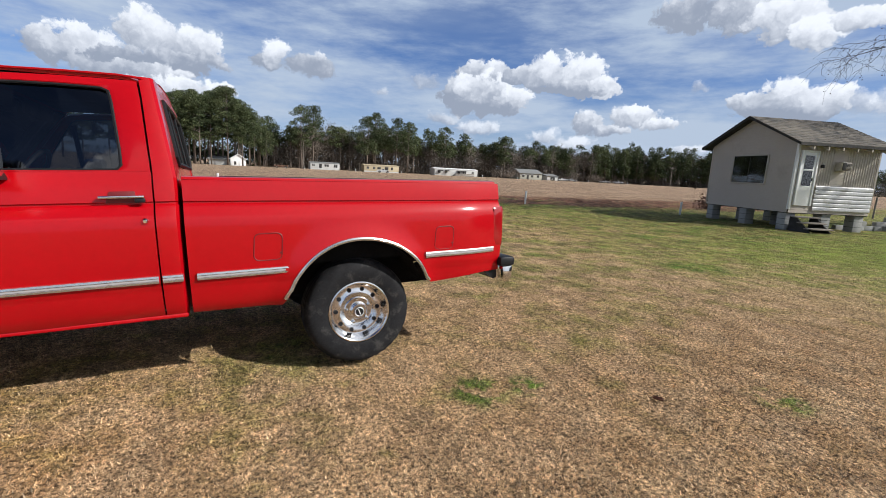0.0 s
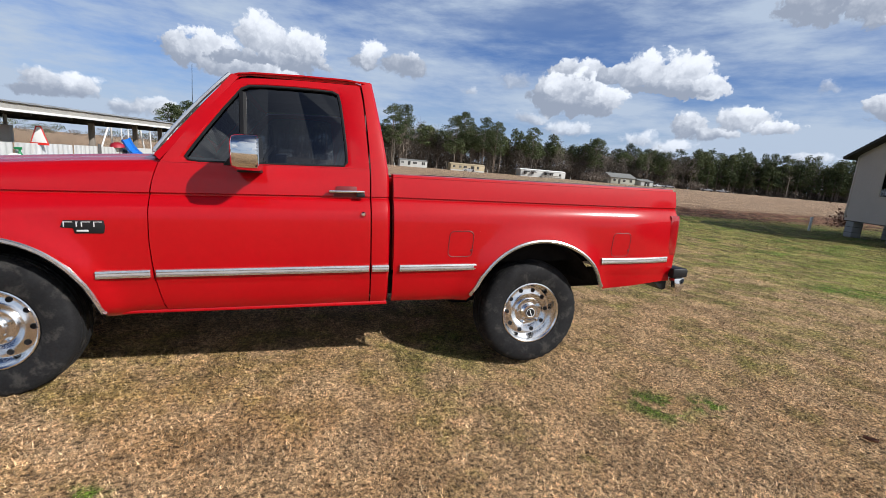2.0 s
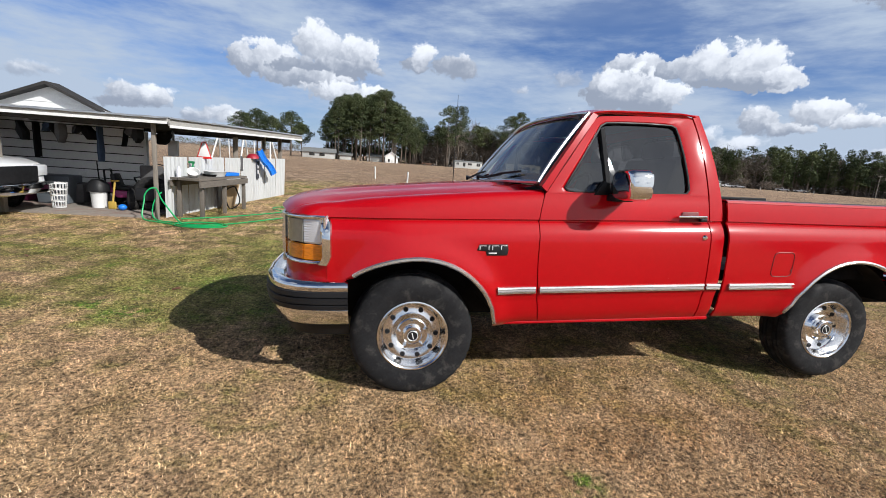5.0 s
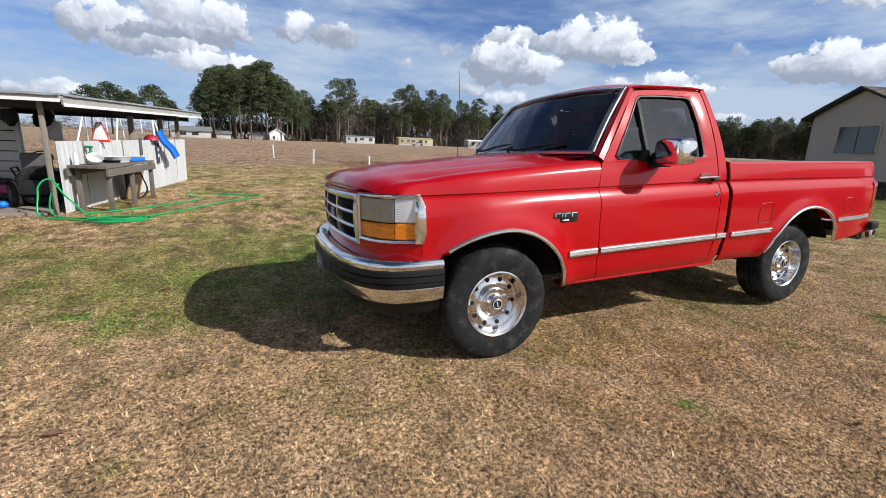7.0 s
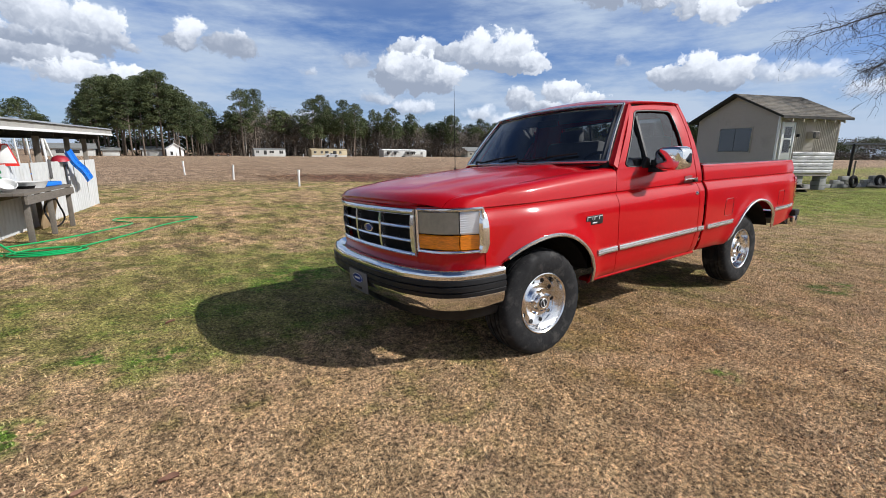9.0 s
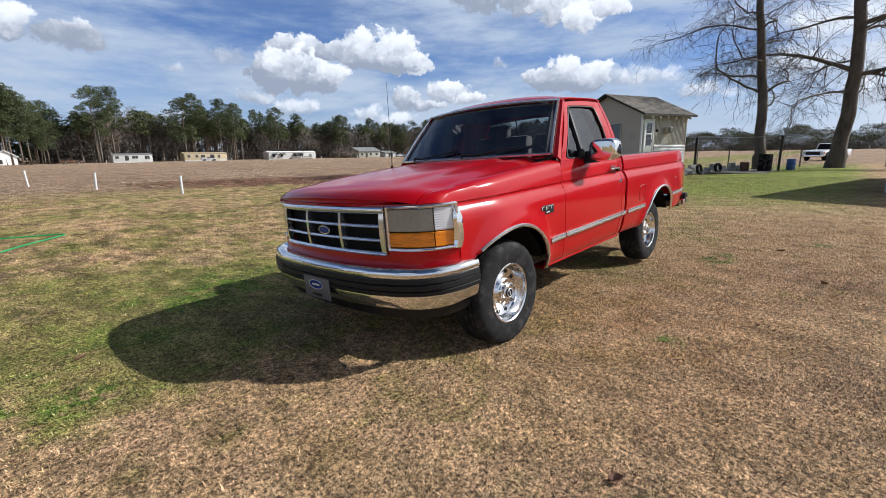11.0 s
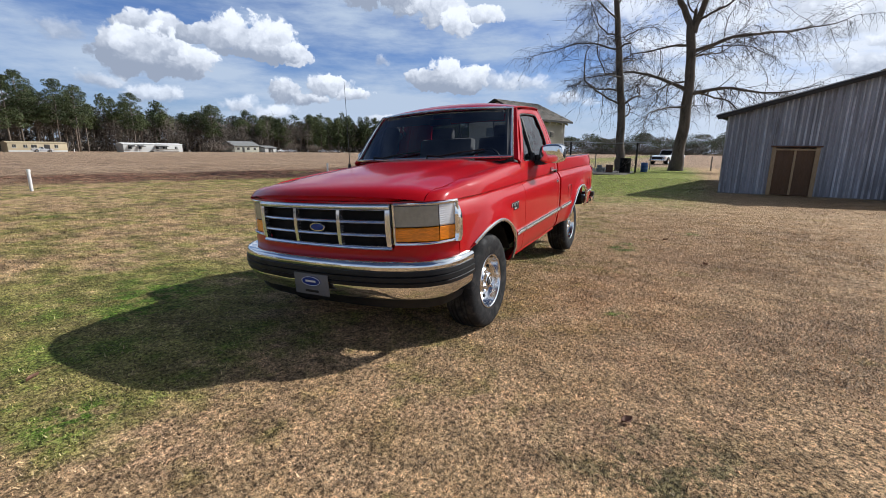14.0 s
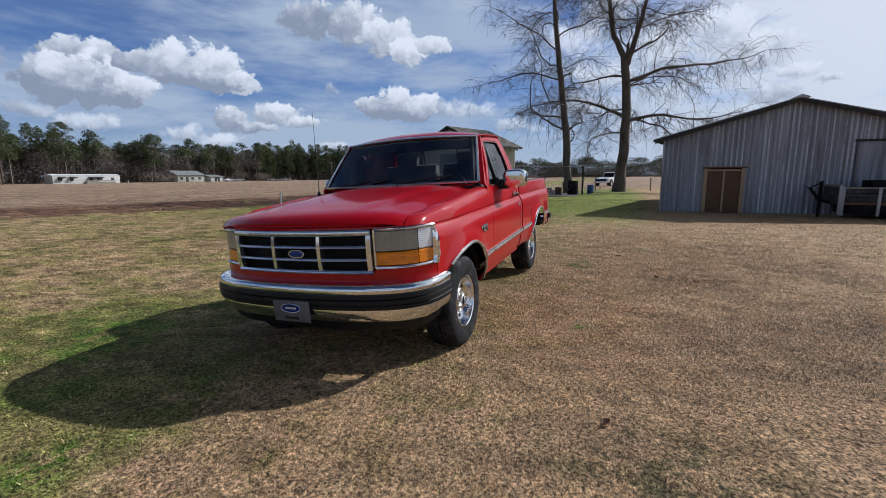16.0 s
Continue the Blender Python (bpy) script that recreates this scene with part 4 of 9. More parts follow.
    head = part("headlamp", btube(bez + bez[:1], 0.009, 8), GRILLE, truck, "square headlamp with amber strip and bright bezel")
    lens("headlamp_lens", lamp_y, 0.896, 1.036, LAMP, head, "yellowed headlamp lens")
    lens("corner_lens", corner_y, 0.896, 1.036, LAMP_CLEAR, head, ribbed=1)
    bm = bmesh.new()
    rows = []
    for i in range(12):
        z = lerp(0.782, 1.056, i / 11)
        tuck = 0.022 * max(0.0, abs(i - 5.5) / 5.5 - 0.7) / 0.3
        rows.append([(-0.503 - 0.3 * tuck, s * 0.919, z), (-0.494 - tuck, s * (half(-0.49, z) + 0.004), z), (-0.470 - tuck, s * (half(-0.47, z) + 0.008), z), (-0.456 - tuck, s * (half(-0.456, z) + 0.006), z), (-0.450 - tuck, s * (half(-0.45, z) - 0.004), z)])
    grid(bm, rows)
    bmesh.ops.recalc_face_normals(bm, faces=bm.faces)
    thick(part("bezel_side", bm, CHROME, head, "bright bezel wrapping the wing"), 0.006)
    for z0, z1 in ((0.782, 0.800), (1.036, 1.058)):
        bm = bmesh.new()
        rows = [[(nose(y, -0.010) + 0.02 * abs(v - 0.5) + 0.012 * (z0 - 0.9), s * (y + 0.004), lerp(z0, z1, v)) for v in (0, 0.25, 0.5, 0.75, 1)] for y in lamp_y + corner_y]
        grid(bm, rows)
        bmesh.ops.recalc_face_normals(bm, faces=bm.faces)
        thick(part("bezel_band", bm, CHROME, head), 0.008)
    lens("turn_signal", lamp_y, 0.800, 0.892, AMBER, head, "amber turn signal")
    lens("side_marker", corner_y, 0.800, 0.892, AMBER, head, "amber side marker")
    # badge on the wing: plain bars
    by = half(0.45, 0.87) + 0.004
    bd = part("fender_badge", bprism([(0.37, 0.872), (0.385, 0.907), (0.555, 0.907), (0.560, 0.872), (0.553, 0.842), (0.43, 0.842), (0.425, 0.868)], "y", s * (by - 0.008), s * by, 0.002), BLACK, truck, "dark badge with bright bars")
    for bx0, bx1 in ((0.385, 0.425), (0.438, 0.448), (0.46, 0.50), (0.512, 0.550)):
        part("badge_bar", bbox((bx0, s * by, 0.897), (bx1, s * (by + 0.003), 0.901), 0.0008), BRIGHT, bd)
        part("badge_bar", bbox((bx0, s * by, 0.875), (bx0 + 0.005, s * (by + 0.003), 0.897), 0.0008), BRIGHT, bd)
    part("badge_bar", bbox((0.44, s * by, 0.851), (0.49, s * (by + 0.003), 0.860), 0.001), BRIGHT, bd)
    # drip rail over the door
    dr = [(1.135, s * 0.752, 1.698), (1.17, s * 0.758, 1.708), (1.25, s * 0.760, 1.717), (1.5, s * 0.761, 1.722), (1.75, s * 0.761, 1.722), (1.85, s * 0.758, 1.714), (1.868, s * 0.75, 1.706)]
    part("drip_rail", btube(dr, 0.006, 6), RED, truck)

# bonnet
bm = bmesh.new()
ys = [-0.795, -0.78, -0.74, -0.68, -0.60, -0.52, -0.48, -0.44, -0.35, -0.2, 0, 0.2, 0.35, 0.44, 0.48, 0.52, 0.60, 0.68, 0.74, 0.78, 0.795]
rows = [[(front_x(y) + 0.010, y, hood_z(-0.82, y) - 0.012 + 0.018 * smooth(0.55, 0.65, abs(y))) for y in ys]]
for i in range(27):
    t = (i / 26) ** 1.4
    row = []
    for y in ys:
        xf = front_x(y) - 0.012
        xr = 0.700 + 0.05 * (abs(y) / 0.8) ** 2
        x = lerp(xf, xr, t)
        xz = lerp(-0.82, 0.72, t)
        lip = 0.024 * (1 - (abs(y) / 0.795) ** 6) * max(0.0, 1 - (x - xf) / 0.45) ** 2
        row.append((x, y, hood_z(xz, y) + lip))
    rows.append(row)
grid(bm, rows)
bmesh.ops.recalc_face_normals(bm, faces=bm.faces)
if sum(f.normal.z for f in bm.faces) < 0:
    bmesh.ops.reverse_faces(bm, faces=bm.faces)
thick(part("hood", bm, RED, truck, "red hood, faintly sun-faded", sharp=40), 0.014)

# nose panel under and over the lamps
for z0, z1, ins in ((0.662, 0.782, 0.0), (1.052, 1.064, 0.004)):
    bm = bmesh.new()
    yy = [-0.602, -0.588, -0.45, -0.25, 0, 0.25, 0.45, 0.588, 0.602]
    if z0 > 1:
        yy = [-0.795, -0.76, -0.72, -0.66] + yy + [0.66, 0.72, 0.76, 0.795]
    else:
        yy = [-0.945, -0.93, -0.905, -0.86, -0.80, -0.72] + yy + [0.72, 0.80, 0.86, 0.905, 0.93, 0.945]
    rows = [[(front_x(y) + 0.05, y * 0.99, z0) for y in yy], [(front_x(y) + 0.012, y, z0) for y in yy], [(front_x(y) + ins - 0.002, y, z0 + 0.012 if z1 - z0 > 0.05 else z0) for y in yy], [(front_x(y) + ins, y, z1 - (0.030 if z0 < 1 and abs(y) < 0.6 else 0)) for y in yy], [(front_x(y) + 0.06, y * 0.99, z1 - (0.030 if z0 < 1 and abs(y) < 0.6 else 0)) for y in yy]]
    grid(bm, rows)
    bmesh.ops.recalc_face_normals(bm, faces=bm.faces)
    part("nose_panel", bm, RED, truck)
part("radiator_panel", bbox((-0.60, -0.86, 0.60), (-0.54, 0.86, 1.06)), DARK, truck)

# grille: bright frame with three by three dark openings
GZ0, GZ1, GY = 0.748, 1.046, 0.588


def nose_strip(z0, z1, y0, y1, depth, front, material, name, parent, label=""):
    bm = bmesh.new()
    n = max(2, int(abs(y1 - y0) / 0.06))
    rows = []
    for i in range(n + 1):
        y = lerp(y0, y1, i / n)
        x = front_x(y) + front
        h = z1 - z0
        rows.append([(x + depth, y, z0), (x + 0.010, y, z0), (x + 0.003, y, z0 + 0.2 * h), (x, y, z0 + 0.5 * h), (x + 0.003, y, z1 - 0.2 * h), (x + 0.010, y, z1), (x + depth, y, z1)])
    grid(bm, rows, True, True)
    bmesh.ops.recalc_face_normals(bm, faces=bm.faces)
    return part(name, bm, material, parent, label)


gf = nose_strip(GZ1 - 0.034, GZ1 + 0.004, -GY, GY, 0.04, -0.022, GRILLE, "grille_frame", truck, "bright grille frame")
nose_strip(GZ0, GZ0 + 0.026, -GY, GY, 0.04, -0.020, GRILLE, "grille_bar", gf)
for y0, y1 in ((-GY, -GY + 0.034), (GY - 0.034, GY)):
    nose_strip(GZ0 + 0.016, GZ1 - 0.03, y0, y1, 0.04, -0.021, GRILLE, "grille_bar", gf)
for z in (0.838, 0.925):
    nose_strip(z - 0.003, z + 0.019, -GY + 0.02, GY - 0.02, 0.035, -0.016, GRILLE, "grille_bar", gf)
for y in (-0.205, 0.190):
    nose_strip(GZ0 + 0.012, GZ1 - 0.03, y - 0.004, y + 0.024, 0.035, -0.018, GRILLE, "grille_bar", gf)
nose_strip(GZ0, GZ1, -GY, GY, 0.01, 0.045, DARK, "grille_backing", gf)
bm = revolve([(0, -0.006), (0.8, -0.006), (0.96, -0.003), (1.0, 0.006)], 28, axis="x")
for v in bm.verts:
    v.co = Vector((v.co.x + front_x(0) - 0.004, v.co.y * 0.062, v.co.z * 0.024 + 0.888))
em = part("grille_emblem", bm, BADGE_BLUE, gf, "oval blue emblem")
part("emblem_ring", btube([(front_x(0) - 0.008, 0.064 * math.cos(a), 0.888 + 0.026 * math.sin(a)) for a in [2 * math.pi * i / 28 for i in range(29)]], 0.004, 6), CHROME, em)

# front bumper
BP = [(0.0, -0.905), (0.3, -0.898), (0.55, -0.868), (0.75, -0.805), (0.86, -0.735), (0.925, -0.645), (0.955, -0.55), (0.968, -0.45), (0.972, -0.36)]


def bumper_line(off):
    pts = []
    fine_y = [i * 0.06 for i in range(15)] + [0.88, 0.905, 0.925, 0.942, 0.955, 0.963, 0.968, 0.972]
    for y in fine_y:
        pts.append((curve_at(BP, y), y))
    pts = [(x, -y) for x, y in reversed(pts)] + pts[1:]
    moved = []
    for i, (x, y) in enumerate(pts):
        (xa, ya), (xb, yb) = pts[max(i - 1, 0)], pts[min(i + 1, len(pts) - 1)]
        d = Vector((xb - xa, yb - ya)).normalized()
        moved.append((x + off * d.y, y - off * d.x))
    return moved


def bumper_band(name, prof, material, parent, label=""):
    """prof: (outward, height) pairs down the section."""
    bm = bmesh.new()
    rows = [[(x, y, z + 0.004 * abs(y)) for x, y in bumper_line(-o)] for o, z in prof]
    grid(bm, rows)
    bmesh.ops.recalc_face_normals(bm, faces=bm.faces)
    return part(name, bm, material, parent, label, sharp=50)


bump = bumper_band("front_bumper", [(-0.10, 0.672), (-0.045, 0.690), (-0.012, 0.688), (0.006, 0.672), (0.010, 0.650), (0.004, 0.628), (-0.006, 0.612), (-0.008, 0.535), (-0.004, 0.525), (-0.004, 0.500), (-0.014, 0.470), (-0.030, 0.440), (-0.045, 0.425), (-0.09, 0.425)], CHROME, truck, "chrome front bumper with black rubber strip")
bumper_band("rubber_strip", [(-0.01, 0.634), (0.012, 0.628), (0.015, 0.602), (0.006, 0.596), (0.016, 0.590), (0.016, 0.562), (0.006, 0.556), (0.013, 0.550), (0.010, 0.526), (-0.01, 0.520)], BLACK, bump)
bumper_band("valance", [(-0.06, 0.430), (-0.075, 0.40), (-0.09, 0.365), (-0.10, 0.350), (-0.14, 0.346)], BLACK, bump, "black air dam")
plate = part("front_plate", bbox((-0.925, -0.155, 0.432), (-0.917, 0.155, 0.582), 0.003), PLATE, bump, "grey novelty plate with a blue oval")
bm = revolve([(0, -0.003), (0.97, -0.003), (1.0, 0.0)], 28, axis="x")
for v in bm.verts:
    v.co = Vector((v.co.x - 0.925, v.co.y * 0.088, v.co.z * 0.036 + 0.530))
ov = part("plate_oval", bm, BADGE_BLUE, plate)
part("oval_ring", btube([(-0.9285, 0.082 * math.cos(a), 0.530 + 0.031 * math.sin(a)) for a in [2 * math.pi * i / 28 for i in range(29)]], 0.0022, 5), BRIGHT, ov)
part("oval_bar", bbox((-0.9315, -0.045, 0.524), (-0.928, 0.045, 0.537), 0.001), BRIGHT, ov)
part("plate_bar", bbox((-0.927, -0.06, 0.450), (-0.924, 0.06, 0.468), 0.001), BLACK, plate)

# roof, back of the cab
bm = bmesh.new()
rows = []
for i in range(17):
    t = i / 16
    row = []
    for j in range(-12, 13):
        v = j / 12
        y = v * 0.756
        xf = 1.135 - 0.085 * (1 - v * v)
        x = lerp(xf, 1.908 - 0.045 * abs(v) ** 6, t)
        y *= 1 - 0.012 * smooth(0.9, 1.0, t)
        rise = 0.075 * (1 - abs(v) ** 2.6)
        z = 1.722 + rise * (1 - 0.55 * (1 - smooth(0, 0.35, t))) - 0.025 * (1 - smooth(0, 0.10, t)) - 0.03 * smooth(0.88, 1.0, t)
        row.append((x, y, z))
    rows.append(row)
grid(bm, rows)
bmesh.ops.recalc_face_normals(bm, faces=bm.faces)
if sum(f.normal.z for f in bm.faces) < 0:
    bmesh.ops.reverse_faces(bm, faces=bm.faces)
thick(part("cab_roof", bm, RED, truck), 0.02)


def back_x(z):
    return 1.998 if z < 1.15 else lerp(1.998, 1.912, ((z - 1.15) / 0.572) ** 1.15)


bm = bmesh.new()
o = [(-0.68, 0.45), (0, 0.45), (0.68, 0.45), (0.68, 1.0), (0.68, 1.45), (0.66, 1.72), (0, 1.765), (-0.66, 1.72), (-0.68, 1.45), (-0.68, 1.0)]
i_ = [(-0.60, 1.26), (0, 1.26), (0.60, 1.26), (0.63, 1.30), (0.62, 1.45), (0.58, 1.62), (0, 1.64), (-0.58, 1.62), (-0.62, 1.45), (-0.63, 1.30)]
grid(bm, [[(back_x(z), y, z) for y, z in o], [(back_x(z), y, z) for y, z in i_]], close=True)
bmesh.ops.recalc_face_normals(bm, faces=bm.faces)
cb = thick(part("cab_back", bm, RED, truck), 0.03)
bm = bmesh.new()
f = bm.faces.new([bm.verts.new((back_x(z) - 0.004, y, z)) for y, z in i_])
f.normal_update()
if f.normal.x < 0:
    f.normal_flip()
pn = part("rear_window", bm, REAR_GLASS, cb, "dark sliding rear window", smooth=False)
pn.visible_shadow = False
lp = [(back_x(z) + 0.004, y, z) for y, z in i_]
part("rear_window_seal", btube(lp + lp[:1], 0.014, 6), BLACK, cb)
for y in (-0.22, 0.22):
    part("slider_bar", btube([(back_x(1.26), y, 1.262), (back_x(1.63), y, 1.632)], 0.008, 6), BLACK, cb)

# windscreen
def screen(u, v):
    """u across -1..1, v up 0..1."""
    yb, yt = 0.861 * u, 0.744 * u
    b = Vector((0.778 - 0.15 * (1 - u * u), yb, 1.258 + 0.006 * (1 - u * u)))
    t = Vector((1.132 - 0.085 * (1 - u * u), yt, 1.692 + 0.028 * (1 - u * u)))
    p = b.lerp(t, v)
    return p + Vector((-0.02, 0, 0.015)) * (4 * v * (1 - v)) * 0.5


bm = bmesh.new()
grid(bm, [[screen(-1 + j / 8, i / 8) for j in range(17)] for i in range(9)])
bmesh.ops.recalc_face_normals(bm, faces=bm.faces)
if sum(f.normal.x for f in bm.faces) > 0:
    bmesh.ops.reverse_faces(bm, faces=bm.faces)
ws = part("windshield", bm, WINDSHIELD, truck, "curved windshield with bright trim")
ws.visible_shadow = False
loop = [screen(-1 + j / 12, 0) for j in range(25)] + [screen(1, i / 8) for i in range(1, 9)] + [screen(1 - j / 12, 1) for j in range(1, 25)] + [screen(-1, 1 - i / 8) for i in range(1, 8)]
for s in (-1, 1):
    part("pillar_cover", btube([screen(0.975 * s, k / 8) + Vector((0.016, -0.030 * s, -0.012)) for k in range(9)], 0.028, 7), SEAT, ws)
part("windshield_trim", btube([p + Vector((-0.014, 0, 0.011)) for p in loop + loop[:1]], 0.012, 6), TRIM, ws)
bm = bmesh.new()
grid(bm, [[(0.69 + 0.05 * abs(y) ** 2, y, 1.236) for y in [i * 0.08 for i in range(-10, 11)]], [(0.64 + 0.15 * (abs(y) / 0.86) ** 2, y, 1.252) for y in [i * 0.083 for i in range(-10, 11)]]])
part("cowl", bm, RED, truck)
for y0, y1 in ((-0.10, -0.62), (0.55, 0.02)):
    p0, p1 = screen(y0 / 0.86, 0.0) + Vector((-0.05, 0, 0.01)), screen(y0 / 0.86 - 0.02, 0.06) + Vector((-0.03, 0, 0.02))
    tip = screen(y1 / 0.86, 0.14) + Vector((-0.018, 0, 0.010))
    a = screen((y0 * 0.8 + y1 * 0.2) / 0.86, 0.02) + Vector((-0.035, 0, 0.02))
    w = part("wiper_arm", btube([p0, p0 + Vector((0.0, 0, 0.03)), a, a.lerp(tip, 0.5)], [0.012, 0.012, 0.008, 0.006], 6), BLACK, truck)
    part("wiper_blade", btube([a.lerp(tip, -0.1), a.lerp(tip, 0.5) + Vector((0, 0, 0.008)), tip], 0.008, 5), BLACK, w)

# antenna on the right wing
ant = part("antenna", btube([(0.55, 0.80, 1.20), (0.555, 0.80, 1.26), (0.585, 0.80, 2.05)], [0.012, 0.004, 0.0018], 6), BLACK, truck)
part("antenna_foot", revolve([(0.0, 1.25), (0.012, 1.25), (0.018, 1.215), (0.03, 1.205)], 12, (0.55, 0.80, 0.0), "z"), BLACK, ant)

# cab inside
part("bench_seat", bbox((1.28, -0.70, 0.78), (1.80, 0.70, 0.98), 0.05), SEAT, truck)
for y0, y1 in ((-0.70, -0.08), (0.0, 0.70)):
    part("seat_back", bprism([(1.66, 0.95), (1.84, 0.95), (1.93, 1.44), (1.80, 1.46)], "y", y0, y1, 0.035), SEAT, truck)
for y in (-0.40, 0.40):
    part("headrest", bprism([(1.80, 1.45), (1.90, 1.45), (1.90, 1.58), (1.82, 1.58)], "y", y - 0.14, y + 0.14, 0.03), SEAT, truck)
part("dashboard", bprism([(0.78, 1.0), (1.10, 1.0), (1.14, 1.16), (1.05, 1.235), (0.80, 1.245)], "y", -0.84, 0.84, 0.02), DASH, truck)
sw = [Vector((1.22, -0.38, 1.17)) + Vector((0.09 * math.sin(a), 0.185 * math.cos(a), 0.165 * math.sin(a))) for a in [2 * math.pi * i / 28 for i in range(29)]]
stw = part("steering_wheel", btube(sw, 0.014, 7), BLACK, truck)
part("steering_column", btube([(1.05, -0.38, 1.08), (1.215, -0.38, 1.165)], 0.035, 10), BLACK, stw)
part("steering_spoke", bbox((1.205, -0.55, 1.155), (1.23, -0.21, 1.185), 0.008), BLACK, stw)
for y0, y1 in ((-0.66, -0.10), (0.10, 0.66)):
    part("sun_visor", bbox((1.09, y0, 1.60), (1.11, y1, 1.70), 0.008, Matrix()), SEAT, truck)
part("inner_mirror", bbox((1.04, -0.12, 1.585), (1.06, 0.12, 1.645), 0.01), BLACK, truck)
part("cab_floor", bbox((0.62, -0.82, 0.47), (1.98, 0.82, 0.52)), DARK, truck)
part("firewall", bbox((0.60, -0.82, 0.47), (0.66, 0.82, 1.18)), DARK, truck)
part("headliner", bprism([(1.16, 1.69), (1.88, 1.70), (1.88, 1.715), (1.16, 1.705)], "y", -0.70, 0.70), SEAT, truck)

# bed floor, front wall, tailgate, frame, axles
part("bed_floor", bbox((2.02, -0.50, 0.60), (4.06, 0.50, 0.635)), DARK, truck)
for s in (-1, 1):
    part("wheel_tub", bprism([(2.45, 0.62), (2.5, 0.82), (3.46, 0.82), (3.52, 0.62)], "y", min(s * 0.49, s * 0.80), max(s * 0.49, s * 0.80)), DARK, truck)
    part("liner_lip", bprism([(2.20, 1.158), (4.04, 1.121), (4.04, 1.148), (2.20, 1.186)], "y", min(s * 0.805, s * 0.842), max(s * 0.805, s * 0.842), 0.004), BLACK, truck, "black bed liner edge")
    part("bed_ledge", bbox((2.02, min(s * 0.49, s * 0.84), 0.80), (4.06, max(s * 0.49, s * 0.84), 0.84)), RED_IN, truck)
part("bed_front_wall", bbox((2.018, -0.90, 0.60), (2.045, 0.90, 1.165), 0.004), RED, truck)
part("tailgate", bbox((4.062, -0.80, 0.56), (4.104, 0.80, 1.125), 0.010), RED, truck)
for y in (-0.42, 0.42):
    part("frame_rail", bbox((-0.62, y - 0.045, 0.34), (4.10, y + 0.045, 0.48)), DARK, truck)
part("engine_bay", bbox((-0.55, -0.50, 0.36), (0.60, 0.50, 1.02)), DARK, truck)
part("rear_axle", revolve([(0.0, -0.76), (0.045, -0.76), (0.045, -0.16), (0.13, -0.10), (0.13, 0.10), (0.045, 0.16), (0.045, 0.76), (0, 0.76)], 14, (2.978, 0, 0.262)), DARK, truck)
part("front_axle", revolve([(0.0, -0.76), (0.04, -0.76), (0.05, 0.76), (0, 0.76)], 10, (0.015, 0, 0.34)), DARK, truck)
part("fuel_tank", bbox((2.05, -0.36, 0.36), (2.48, 0.30, 0.55), 0.03), DARK, truck)
part("exhaust_pipe", btube([(0.9, 0.25, 0.36), (2.2, 0.30, 0.35), (2.7, 0.45, 0.42), (3.3, 0.5, 0.42), (3.6, 0.85, 0.36)], 0.03, 8), DARK, truck)

# rear bumper
rb = part("rear_bumper", bprism([(4.065, 0.545), (4.195, 0.545), (4.205, 0.53), (4.195, 0.415), (4.165, 0.385), (4.070, 0.40)], "y", -0.90, 0.90, 0.008), CHROME, truck, "chrome step bumper with black pads")
for s in (-1, 1):
    part("bumper_end", bprism([(4.115, 0.375), (4.165, 0.375), (4.185, 0.42), (4.195, 0.50), (4.095, 0.50), (4.105, 0.42)], "y", s * 0.89, s * 0.962, 0.016), CHROME, rb)
    part("bumper_pad", bprism([(4.075, 0.503), (4.200, 0.503), (4.208, 0.55), (4.195, 0.572), (4.075, 0.572)], "y", s * 0.74, s * 0.968, 0.012), BLACK, rb)
    part("bumper_bracket", bprism([(3.950, 0.47), (4.080, 0.52), (4.080, 0.41), (4.050, 0.40)], "y", s * 0.60, s * 0.90), BLACK, rb)


